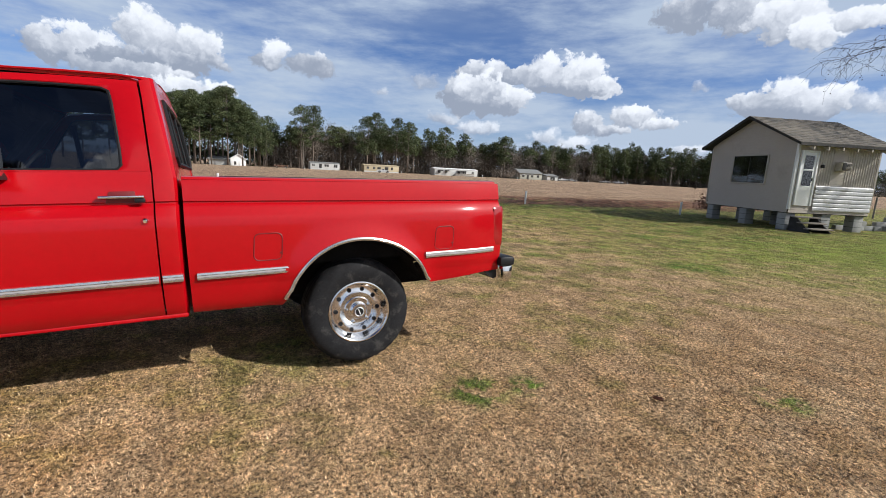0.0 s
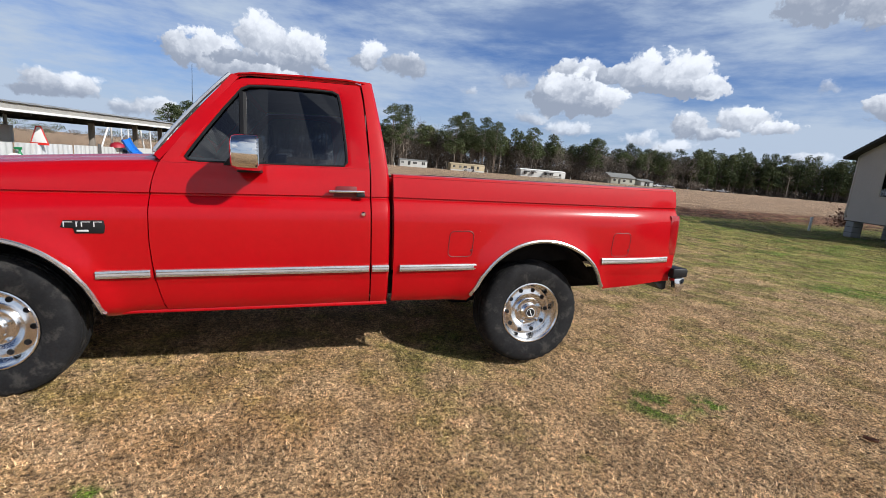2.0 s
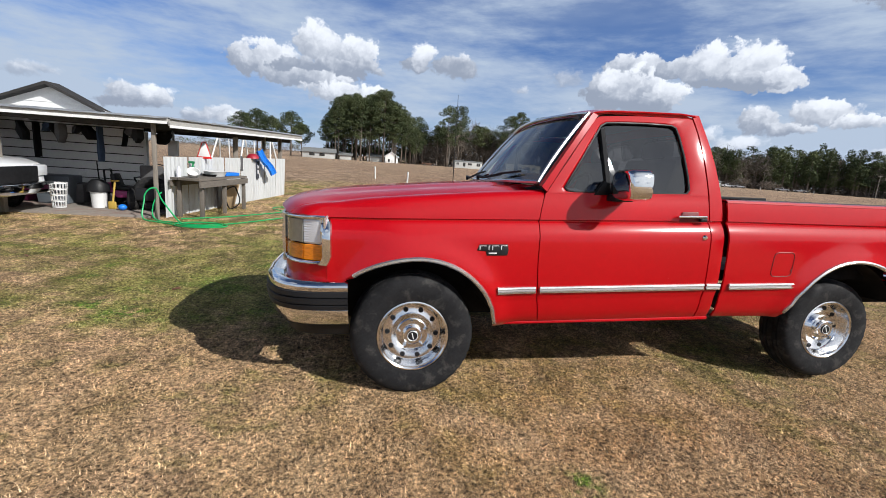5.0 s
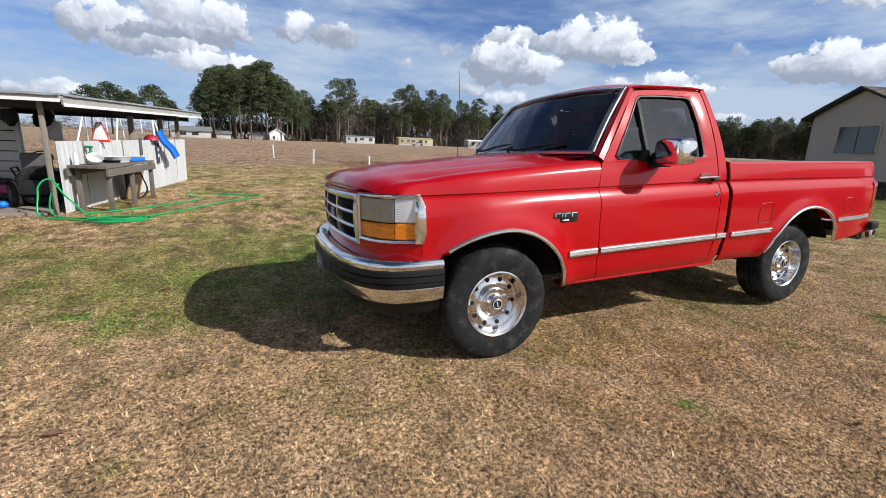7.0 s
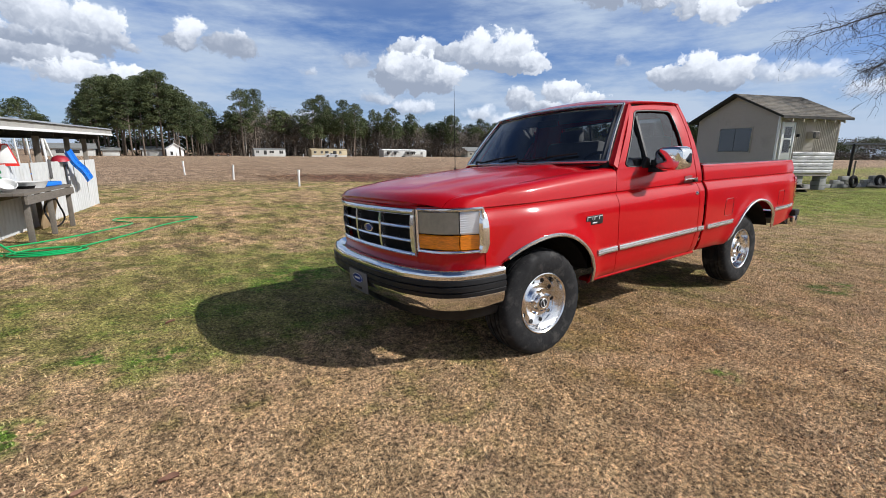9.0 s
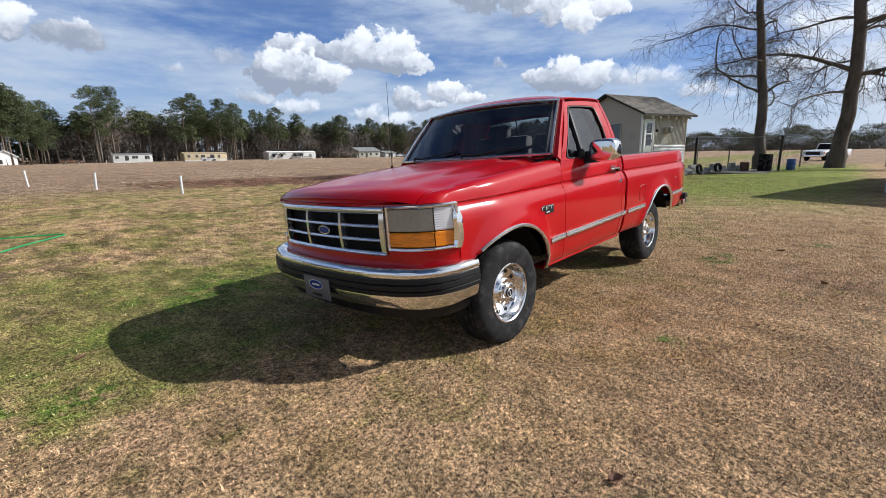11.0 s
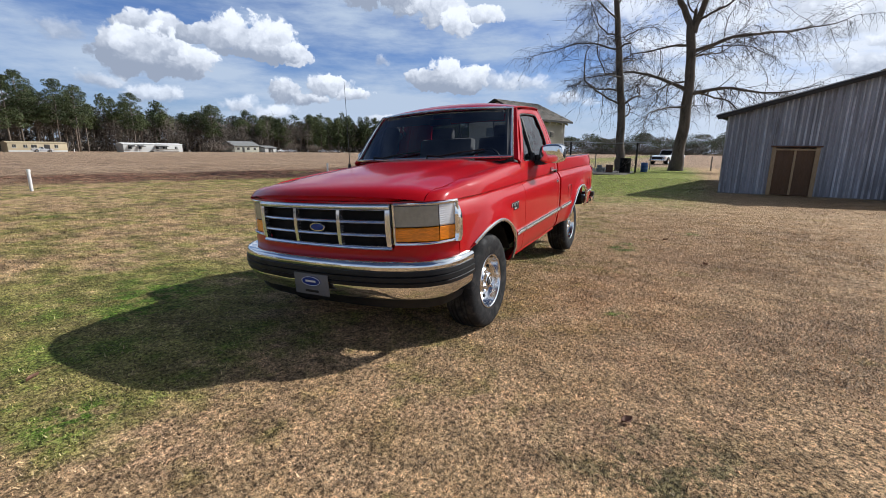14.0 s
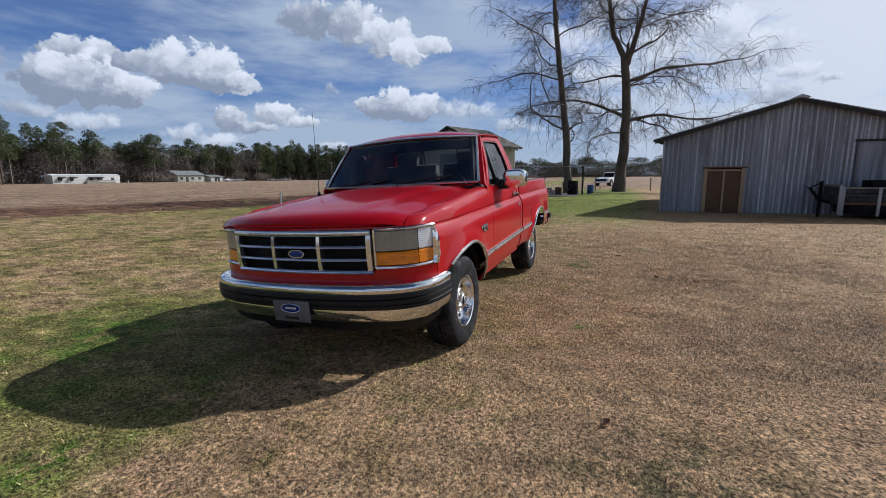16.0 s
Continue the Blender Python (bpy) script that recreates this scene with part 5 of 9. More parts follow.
# wheels: tyre with grooved tread, deep polished rim with ten round holes, hub, lugs
def wheel(c, s, swell):
    tp = [(0.205, 0.085), (0.215, 0.108), (0.250, 0.118), (0.290, 0.119), (0.318, 0.114), (0.338, 0.104), (0.348, 0.092), (0.352, 0.078), (0.3535, 0.062), (0.345, 0.060), (0.345, 0.053), (0.3545, 0.051), (0.3555, 0.030), (0.346, 0.028), (0.346, 0.020), (0.356, 0.018)]
    tp = [(r if r < 0.21 else 0.205 + (r - 0.205) * swell, h * 1.03) for r, h in tp]
    prof = [(r, -h) for r, h in tp] + [(r, h) for r, h in reversed(tp)]
    bm = revolve(prof, 72)
    # shoulder blocks: every other slice steps in a little
    for v in bm.verts:
        r = math.hypot(v.co.x, v.co.z)
        if 0.205 + 0.132 * swell < r and abs(v.co.y) > 0.07:
            k = round((math.atan2(v.co.z, v.co.x) % (2 * math.pi)) / (2 * math.pi) * 72)
            f = 1.0 if k % 2 else 0.986
            v.co.x, v.co.z = v.co.x * f, v.co.z * f
    w = part("wheel", bm, RUBBER, truck, "black all-terrain tyre on a polished alloy rim", sharp=30)
    rim = part("rim", revolve([(0.205, -0.085), (0.213, -0.100), (0.211, -0.112), (0.204, -0.114), (0.196, -0.108), (0.190, -0.085), (0.184, -0.050), (0.174, -0.036), (0.166, -0.034), (0.128, -0.040), (0.112, -0.050), (0.102, -0.068), (0.092, -0.074), (0.070, -0.070), (0.060, -0.072), (0.056, -0.095), (0.050, -0.100), (0.0, -0.100)], 48), ALLOY, w, "polished aluminium rim")
    part("rim_barrel", revolve([(0.204, 0.10), (0.190, 0.08), (0.185, -0.03)], 32), DARK, rim)
    for i in range(10):
        a = 2 * math.pi * (i + 0.3) / 10
        bm = revolve([(0.0, -0.0385), (0.0122, -0.0390), (0.0135, -0.0415), (0.0152, -0.0405), (0.0158, -0.035)], 14, (0.147 * math.cos(a), -0.0005, 0.147 * math.sin(a)))
        part("rim_hole", bm, BLACK, rim)
    for i in range(5):
        a = 2 * math.pi * i / 5
        part("lug_nut", revolve([(0, -0.098), (0.009, -0.096), (0.011, -0.088), (0.012, -0.066)], 8, (0.082 * math.cos(a), 0, 0.082 * math.sin(a))), CHROME, rim)
    part("hub_cap", revolve([(0, -0.108), (0.030, -0.108), (0.034, -0.104), (0.034, -0.098)], 20), BLACK, rim)
    part("cap_ring", btube([(0.030 * math.cos(a), -0.1085, 0.030 * math.sin(a)) for a in [2 * math.pi * i / 24 for i in range(25)]], 0.0022, 5), BRIGHT, rim)
    part("cap_bar", bbox((-0.02, -0.1105, -0.003), (0.02, -0.1075, 0.003), 0.001, Matrix.Rotation(radians(25), 4, "Y")), BRIGHT, rim)
    w.matrix_basis = Matrix.Translation(c) @ (Matrix.Rotation(math.pi, 4, "Z") if s > 0 else Matrix()) @ Matrix.Rotation(radians(random.uniform(0, 60)), 4, "Y")
    return w


for s in (-1, 1):
    wheel((0.012, s * 0.832, 0.353), s, 1.095)
    wheel((2.998, s * 0.762, 0.268), s, 1.05)


# ---- the little house on block piers ----
SIDING = mat("beige_vinyl_siding", (0.42, 0.37, 0.31), 0.55, 0.0, 0.06, 1.2, 25, second=(0.30, 0.265, 0.22), mask=(0.55, 0.8), mask_scale=1.2)
SKIRT = mat("dull_silver_skirting", (0.43, 0.43, 0.43), 0.5, 0.1, 0.12, 1.5, 20, second=(0.30, 0.29, 0.27), mask=(0.5, 0.7), mask_scale=2.0)
SHINGLE = mat("weathered_shingles", (0.140, 0.122, 0.096), 0.95, 0.0, 0.3, 2.5, 22, bump=0.5, bump_scale=30, second=(0.055, 0.052, 0.045), mask=(0.45, 0.62), mask_scale=2.2)
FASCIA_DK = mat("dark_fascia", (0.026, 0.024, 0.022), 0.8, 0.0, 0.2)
WHITE = mat("white_paint", (0.72, 0.72, 0.70), 0.5, 0.0, 0.07, 2, 30, second=(0.52, 0.51, 0.48), mask=(0.6, 0.8), mask_scale=2.0)
BLOCK = mat("grey_concrete_block", (0.30, 0.30, 0.29), 0.95, 0.0, 0.14, 4, 60, bump=0.4, bump_scale=80, piece=0.15)
HOUSE_GLASS = glass("house_window_glass", (0.70, 0.76, 0.80), 0.75, 0.03, 1.95)
RUSTY = mat("rusty_steel", (0.13, 0.07, 0.045), 0.8, 0.3, 0.3, 5, 50, bump=0.3)
OLDWOOD = mat("weathered_wood", (0.21, 0.185, 0.155), 0.9, 0.0, 0.22, 4, 60, bump=0.4, bump_scale=60, stretch=(1, 1, 0.15))
TIN = mat("galvanised_sheet", (0.33, 0.345, 0.36), 0.5, 0.35, 0.14, 0.8, 14, second=(0.19, 0.19, 0.19), mask=(0.46, 0.7), mask_scale=1.4, stretch=(1, 1, 0.25), piece=0.10)
WHITE_TIN = mat("white_corrugated_sheet", (0.52, 0.53, 0.53), 0.5, 0.15, 0.08, 1.5, 20, second=(0.42, 0.40, 0.36), mask=(0.58, 0.75), mask_scale=1.6, stretch=(1, 1, 0.3))

HLIFT = 0.14
HX, HY0, HY1, HX1, HZ0, HE, HP = 23.05, 6.45, 10.90, 26.50, 0.47, 3.00, 4.00
HOUSE_AT = Matrix.Translation((21.48, 5.77, HLIFT)) @ Matrix.Rotation(radians(-19.6), 4, "Z") @ Matrix.Translation((-HX, -HY0, 0))
HG = ground_z(HX, 8) - HLIFT
house = thing("small_house", "small beige vinyl-sided house raised on concrete block piers", "house", HOUSE_AT)
hmid = (HY0 + HY1) / 2


def lap_wall(z0, z1, step, span, place, material, parent, label="", proud=0.026, gap=0.0):
    """A wall of overlapping boards, each leaning out at its foot. span(z) gives the two ends, place(a, z, out) a point."""
    (a0, b0), (a1, b1) = span(z0), span(z1)
    back = bmesh.new()
    zs = [lerp(z0, z1, i / 24) for i in range(25)]
    grid(back, [[place(span(z)[0], z, -0.02), place(span(z)[1], z, -0.02)] for z in zs])
    # with a gap, the dark backing colours in the shade line under each board
    wall = part("wall", back, FASCIA_DK if gap else material, parent, label, smooth=False)
    z = z0
    while z < z1 - 0.01:
        t = min(z + step, z1)
        (a0, b0), (a1, b1) = span(z), span(t)
        bm = bmesh.new()
        lo = [place(a0, z, 0.0), place(b0, z, 0.0)]
        mid = [place(a0, z, proud), place(b0, z, proud)]
        hi = [place(a1, t - gap, 0.002), place(b1, t - gap, 0.002)]
        grid(bm, [lo, mid, hi])
        bmesh.ops.recalc_face_normals(bm, faces=bm.faces)
        part("siding_board", bm, material, wall, smooth=False)
        z = t
    return wall


def gable_span(z):
    if z <= HE:
        return HY0, HY1
    f = (z - HE) / (HP - HE)
    return lerp(HY0, hmid, f), lerp(HY1, hmid, f)


lap_wall(HZ0 - 0.13, HP - 0.03, 0.115, gable_span, lambda a, z, o: (HX - 0.02 - o, a, z), SIDING, house, "beige lap siding on the gable end")
lap_wall(HZ0 - 0.13, HE, 0.115, lambda z: (HX, HX1), lambda a, z, o: (a, HY0 - 0.02 - o * 0.4, z), SIDING, house)
lap_wall(HZ0, HE, 0.23, lambda z: (HX, HX1), lambda a, z, o: (a, HY1 + 0.02 + o, z), SIDING, house)
part("wall", bprism([(HY0, HZ0), (HY1, HZ0), (HY1, HE), (hmid, HP - 0.03), (HY0, HE)], "x", HX1 - 0.1, HX1), SIDING, house, smooth=False)
core = bmesh.new()
prism(core, [(HY0 + 0.01, HZ0 + 0.01), (HY1 - 0.01, HZ0 + 0.01), (HY1 - 0.01, HE), (hmid, HP - 0.05), (HY0 + 0.01, HE)], "x", HX, HX + 0.05)
for x in (HX, HX1):
    for y in (HY0, HY1):
        part("corner_trim", bbox((x - 0.05, y - 0.05, HZ0 - 0.01), (x + 0.04, y + 0.04, HE - 0.05), 0.006), WHITE if y == HY0 and x == HX else SIDING, house)
part("gable_back", core, FASCIA_DK, house, smooth=False)
part("floor_frame", bbox((HX - 0.02, HY0, HZ0 - 0.16), (HX1, HY1, HZ0), 0.0), FASCIA_DK, house, "dark timber floor frame")
# roof: two slopes with overhang, rows of shingle courses
slope = (HP - HE) / (hmid - HY0)
for s in (-1, 1):
    n = 14
    eave = 0.42
    d = hmid - HY0 + eave
    pr = [(hmid + s * d, HP - slope * d + 0.005), (hmid + s * d, HP - slope * d + 0.105), (hmid, HP + 0.105), (hmid, HP + 0.005)]
    roof = part("roof", bprism(pr, "x", HX - 0.35, HX1 + 0.29), FASCIA_DK, house, "weathered dark shingle roof", smooth=False)
    for k in range(n):
        f0, f1 = k / n, (k + 1) / n
        def rp(f, lift):
            d = lerp(hmid - HY0 + eave, 0.0, f)
            return hmid + s * d, HP - slope * d + 0.10 + lift
        (y0, z0), (y1, z1) = rp(f0, 0.022), rp(f1, 0.004)
        part("shingle_course", bprism([(y0, z0 - 0.018), (y0, z0), (y1, z1 + 0.002), (y1, z1 - 0.016)], "x", HX - 0.36, HX1 + 0.3), SHINGLE, roof, smooth=False)
    for x in [HX + 0.2 + 0.6 * i for i in range(6)]:
        part("rafter_tail", bprism([(hmid + s * d, HP - slope * d - 0.13), (hmid + s * d, HP - slope * d - 0.02), (hmid + s * (d - 0.45), HP - slope * (d - 0.45) - 0.02), (hmid + s * (d - 0.45), HP - slope * (d - 0.45) - 0.13)], "x", x, x + 0.05), SIDING if s < 0 else FASCIA_DK, roof, smooth=False)


def framed_window(parent, axis, at, a0, a1, z0, z1, panes, out, frame_mat):
    """A window let into a wall: frame, panes, dark room behind."""
    def bx(lo_a, lo_z, hi_a, hi_z, d0, d1, bev=0.004):
        lo, hi = (at + out * d0, lo_a, lo_z), (at + out * d1, hi_a, hi_z)
        if axis == "y":
            lo, hi = (lo_a, at + out * d0, lo_z), (hi_a, at + out * d1, hi_z)
        return bbox([min(p, q) for p, q in zip(lo, hi)], [max(p, q) for p, q in zip(lo, hi)], bev)
    win = part("window", bx(a0 - 0.05, z0 - 0.05, a1 + 0.05, z1 + 0.05, 0.012, 0.030), FASCIA_DK, parent, "window with dark glass")
    for lo_a, lo_z, hi_a, hi_z in ((a0 - 0.06, z1, a1 + 0.06, z1 + 0.06), (a0 - 0.06, z0 - 0.06, a1 + 0.06, z0), (a0 - 0.06, z0, a0, z1), (a1, z0, a1 + 0.06, z1)):
        part("frame", bx(lo_a, lo_z, hi_a, hi_z, 0.02, 0.055), frame_mat, win)
    n = len(panes)
    for i, (p0, p1, q0, q1) in enumerate(panes):
        g = part("pane", bx(lerp(a0, a1, p0) + 0.02, lerp(z0, z1, q0) + 0.015, lerp(a0, a1, p1) - 0.02, lerp(z0, z1, q1) - 0.015, 0.034, 0.040, 0.0), HOUSE_GLASS, win, smooth=False)
        g.visible_shadow = False
    return win


gable_window = framed_window(house, "x", HX - 0.02, 7.72, 9.50, 1.40, 2.50, [(0, 0.5, 0, 1), (0.5, 1, 0, 1)], -1, SIDING)
CURTAIN = mat("pale_blue_curtain", (0.42, 0.46, 0.50), 0.9, 0.0, 0.14, 3, 30, stretch=(1, 6, 0.2))
for y0, y1 in ((7.74, 8.58), (8.64, 9.48)):
    bm = bmesh.new()
    grid(bm, [[(HX - 0.0515 - 0.0012 * math.sin(k * 1.7), lerp(y0, y1, k / 24), z) for k in range(25)] for z in (1.42, 2.48)])
    part("curtain", bm, CURTAIN, gable_window, "pale drawn curtain")
# the door in the side wall with its glazed storm door
dx0, dx1, dz0, dz1 = 23.22, 23.81, 0.62, 2.60
door_h = part("door", bbox((dx0, HY0 - 0.075, dz0), (dx1, HY0 - 0.03, dz1), 0.006), WHITE, house, "white glazed storm door, shut")
for lo, hi in (((dx0 - 0.07, HY0 - 0.10, dz0), (dx0, HY0 - 0.02, dz1 + 0.07)), ((dx1, HY0 - 0.10, dz0), (dx1 + 0.07, HY0 - 0.02, dz1 + 0.07)), ((dx0, HY0 - 0.10, dz1), (dx1, HY0 - 0.02, dz1 + 0.07))):
    part("door_frame", bbox(lo, hi, 0.006), WHITE, door_h)
for z0, z1 in ((1.36, 1.92), (1.98, 2.48)):
    part("door_pane", bbox((dx0 + 0.10, HY0 - 0.082, z0), (dx1 - 0.10, HY0 - 0.076, z1)), HOUSE_GLASS, door_h, smooth=False)
    part("glazing_bar", bbox((dx0 + 0.12, HY0 - 0.09, z0 - 0.03), (dx1 - 0.12, HY0 - 0.072, z0), 0.003), WHITE, door_h)
part("door_handle", bbox((dx1 - 0.09, HY0 - 0.11, 1.55), (dx1 - 0.06, HY0 - 0.075, 1.66), 0.006), BLACK, door_h)
part("porch_light", bbox((24.04, HY0 - 0.16, 2.05), (24.12, HY0 - 0.04, 2.18), 0.02), BLACK, house)
# window air conditioner in a frame
ac = part("air_conditioner", bbox((24.66, HY0 - 0.30, 1.98), (25.08, HY0 - 0.03, 2.30), 0.02), SIDING, house, "beige window air conditioner")
for i in range(6):
    part("louvre", bbox((24.86, HY0 - 0.312, 1.995 + 0.048 * i), (25.06, HY0 - 0.30, 2.018 + 0.048 * i), 0.002), FASCIA_DK, ac)
part("intake", bbox((24.68, HY0 - 0.31, 2.0), (24.84, HY0 - 0.30, 2.28), 0.004), FASCIA_DK, ac)
# ribbed sheeting above the skirting
for k in range(24):
    x = 24.02 + 0.104 * k
    if 24.60 < x < 25.10:
        continue
    part("wall_rib", bprism([(x - 0.022, HY0 - 0.034), (x - 0.010, HY0 - 0.041), (x + 0.010, HY0 - 0.041), (x + 0.022, HY0 - 0.034)], "z", 1.42, HE - 0.04), SIDING, house, smooth=False)
# silvery ribbed skirting on the lower half of the side wall
for i in range(1, 7):
    z = 0.30 + i * 0.157
    bm = bmesh.new()
    grid(bm, [[(23.98, HY0 - 0.045 - o, z + h), (26.47, HY0 - 0.045 - o, z + h)] for h, o in ((0.0, 0.035), (0.03, 0.04), (0.11, 0.03), (0.155, 0.008))])
    part("skirt_board", bm, SKIRT, house, smooth=False)
# piers: stacked blocks
PIER_BLOCKS = []
for px, py in ((HX + 0.22, HY0 + 0.25), (HX + 0.22, 8.65), (HX + 0.22, HY1 - 0.25), (24.8, HY0 + 0.25), (24.8, HY1 - 0.25), (26.25, HY0 + 0.25), (26.25, HY1 - 0.25), (24.8, 8.65)):
    gz = ground_z(px, py) - 0.02 - HLIFT
    pier = part("pier", bbox((px - 0.20, py - 0.19, gz), (px + 0.20, py + 0.19, HZ0 - 0.16), 0.012), BLOCK, house, "stacked concrete block pier")
    for k in range(1, 3):
        zz = lerp(gz, HZ0 - 0.16, k / 3)
        part("joint", bbox((px - 0.203, py - 0.193, zz - 0.006), (px + 0.203, py + 0.193, zz + 0.006)), FASCIA_DK, pier, smooth=False)
# steps to the door
steps = thing("door_steps", "dark wooden steps below the storm door", "steps", HOUSE_AT)
for k in range(3):
    z = HG + 0.14 + 0.19 * k
    part("tread", bbox((23.10, HY0 - 1.05 + 0.30 * k, z), (24.05, HY0 - 0.72 + 0.30 * k, z + 0.045), 0.006), OLDWOOD, steps)
for x in (23.14, 23.98):
    part("stringer", bprism([(HY0 - 1.05, HG - 0.02), (HY0 - 0.05, HG - 0.02), (HY0 - 0.05, HG + 0.55), (HY0 - 0.35, HG + 0.52)], "x", x, x + 0.05), FASCIA_DK, steps)
bush = bmesh.new()
rgb = random.Random(8)
for i in range(260):
    c = Vector((23.4 + rgb.gauss(0, 0.28), 11.3 + rgb.gauss(0, 0.22), HG + 0.35 + abs(rgb.gauss(0.25, 0.3))))
    d = Vector((rgb.gauss(0, 1), rgb.gauss(0, 1), rgb.gauss(0.4, 1))).normalized() * 0.14
    e = d.orthogonal().normalized() * 0.05
    bush.faces.new([bush.verts.new(c - e), bush.verts.new(c + e), bush.verts.new(c + d)])
RUSSET = mat("dead_leaves", (0.13, 0.06, 0.035), 0.9, 0.0, 0.3)
solid("dead_shrub", bush, RUSSET, "withered russet shrub beside the house corner", "shrub", smooth=False).matrix_basis = HOUSE_AT

# ---- yard behind: block pile, barrels, clothesline ----
BLUE_PL = mat("blue_plastic", (0.02, 0.07, 0.22), 0.4, 0.0, 0.1)
blocks_rng = random.Random(3)
bm = bbox((-0.2, -0.1, 0), (0.2, 0.1, 0.19), 0.006)
first_block = solid("concrete_block", bm, BLOCK, "loose grey concrete block in a low stack", "concrete block", "stacked blocks")
first_block.matrix_basis = pose(25.1, 5.60, ground_z(25, 5.6), 0, 0, -20)
for row in range(3):
    for i in range(17):
        if (row and i in (2, 7, 13)) or (row == 2 and i in (1, 3, 6, 8, 11, 12, 15, 16)):
            continue
        x, y = 25.55 + i * 0.40 + 0.1 * row, 5.42 - i * 0.135 - 0.04 * row + blocks_rng.uniform(-0.03, 0.03)
        copy_thing(first_block, pose(x, y, ground_z(x, y) + 0.192 * row, 0, 0, -19 + blocks_rng.uniform(-5, 5)))
bm = btube([ (0.24 * math.cos(a), 0.24 * math.sin(a), 0.09) for a in [2 * math.pi * i / 24 for i in range(25)]], 0.082, 8)
old_tyre = solid("old_tyre", bm, RUBBER, "worn black tyre lying by the block pile", "tyre", "old tyres")
old_tyre.matrix_basis = pose(27.4, 4.45, ground_z(27.4, 4.45) + 0.31, 82, 0, -12)
copy_thing(old_tyre, pose(29.2, 3.85, ground_z(29.2, 3.85) + 0.31, 80, 0, -24))


def barrel(name, label, c, r, h, material):
    pr = [(0.0, 0.0), (r * 0.92, 0.0), (r, 0.03), (r, h * 0.3), (r * 1.03, h * 0.32), (r, h * 0.34), (r, h * 0.64), (r * 1.03, h * 0.66), (r, h * 0.68), (r, h - 0.03), (r * 0.95, h), (r * 0.9, h - 0.02), (0, h - 0.03)]
    ob = solid(name, revolve(pr, 20, (0, 0, 0), "z"), material, label, name.replace("_", " "))
    ob.matrix_basis = Matrix.Translation(c)
    return ob


barrel("blue_barrel", "blue plastic barrel standing near the clothesline", (33.0, 0.60, ground_z(33, 0.5)), 0.24, 0.66, BLUE_PL)
barrel("dark_barrel", "blackened steel drum beside the tree", (31.3, 1.72, ground_z(31, 1.7)), 0.37, 1.02, DARK)
barrel("plant_pot", "terracotta tub beside the stacked blocks", (31.2, 2.75, ground_z(31, 2.8)), 0.25, 0.58, RUSTY)
for y, x in ((1.1, 32.0), (5.4, 30.5)):
    cl = solid("clothesline_post", btube([(x, y, ground_z(x, y) - 0.05), (x, y, 2.05)], 0.07, 10), FASCIA_DK, "dark clothesline post with a cross arm", "clothesline post", "clothesline posts")
    part("cross_arm", bbox((x - 0.05, y - 0.9, 2.0), (x + 0.05, y + 0.5, 2.08), 0.01), TIN, cl)
for y in (0.4, 0.9):
    pts = [(lerp(32, 30.5, t), lerp(y, y + 4.3, t), 2.08 - 0.12 * 4 * t * (1 - t)) for t in [i / 10 for i in range(11)]]
    solid("clothesline_wire", btube(pts, 0.012, 5), TIN, "sagging wire between the clothesline posts", "wire", "clothesline wires")
for i in range(9):
    x, y = 38.5, -6.0 + i * 2.2
    solid("fence_post", btube([(x, y, ground_z(x, y) - 0.05), (x + 0.03, y, 1.15 + 0.06 * math.sin(i * 5))], 0.05, 7), OLDWOOD, "weathered wooden fence post in the field edge", "fence post", "field fence posts")
slabs = bmesh.new()
box(slabs, (28.0, 0.2, ground_z(30, 2) - 0.03), (34.0, 4.0, ground_z(30, 2) + 0.03), 0.01)
solid("patio_slab", slabs, OLDWOOD, "cracked grey concrete slab under the barrels", "slab")


# ---- the tin barn ----
PLY = mat("brown_plywood", (0.100, 0.055, 0.027), 0.8, 0.0, 0.18, 2, 40, bump=0.15, stretch=(1, 1, 0.2))
PINE = mat("raw_lumber", (0.33, 0.235, 0.13), 0.8, 0.0, 0.18, 3, 50, bump=0.15, stretch=(1, 1, 0.2))
# sheets darker, ribs paler: light and shade of the ribbing put into colour
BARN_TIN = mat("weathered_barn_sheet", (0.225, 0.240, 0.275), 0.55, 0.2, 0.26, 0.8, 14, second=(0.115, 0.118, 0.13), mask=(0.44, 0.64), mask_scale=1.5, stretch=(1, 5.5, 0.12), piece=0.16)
RIB_TIN = mat("lit_worn_rib_sheet", (0.42, 0.44, 0.48), 0.5, 0.25, 0.24, 0.8, 14, second=(0.16, 0.16, 0.17), mask=(0.46, 0.66), mask_scale=1.6, stretch=(1, 2, 0.35), piece=0.30)
BX, BY0, BPY, BY1, BE, BP_Z = 15.2, -3.19, -7.05, -14.2, 2.66, 3.78


def barn_top(y):
    return lerp(BE, BP_Z, (BY0 - y) / (BY0 - BPY)) if y > BPY else lerp(BP_Z, 1.85, (BPY - y) / (BPY - BY1))


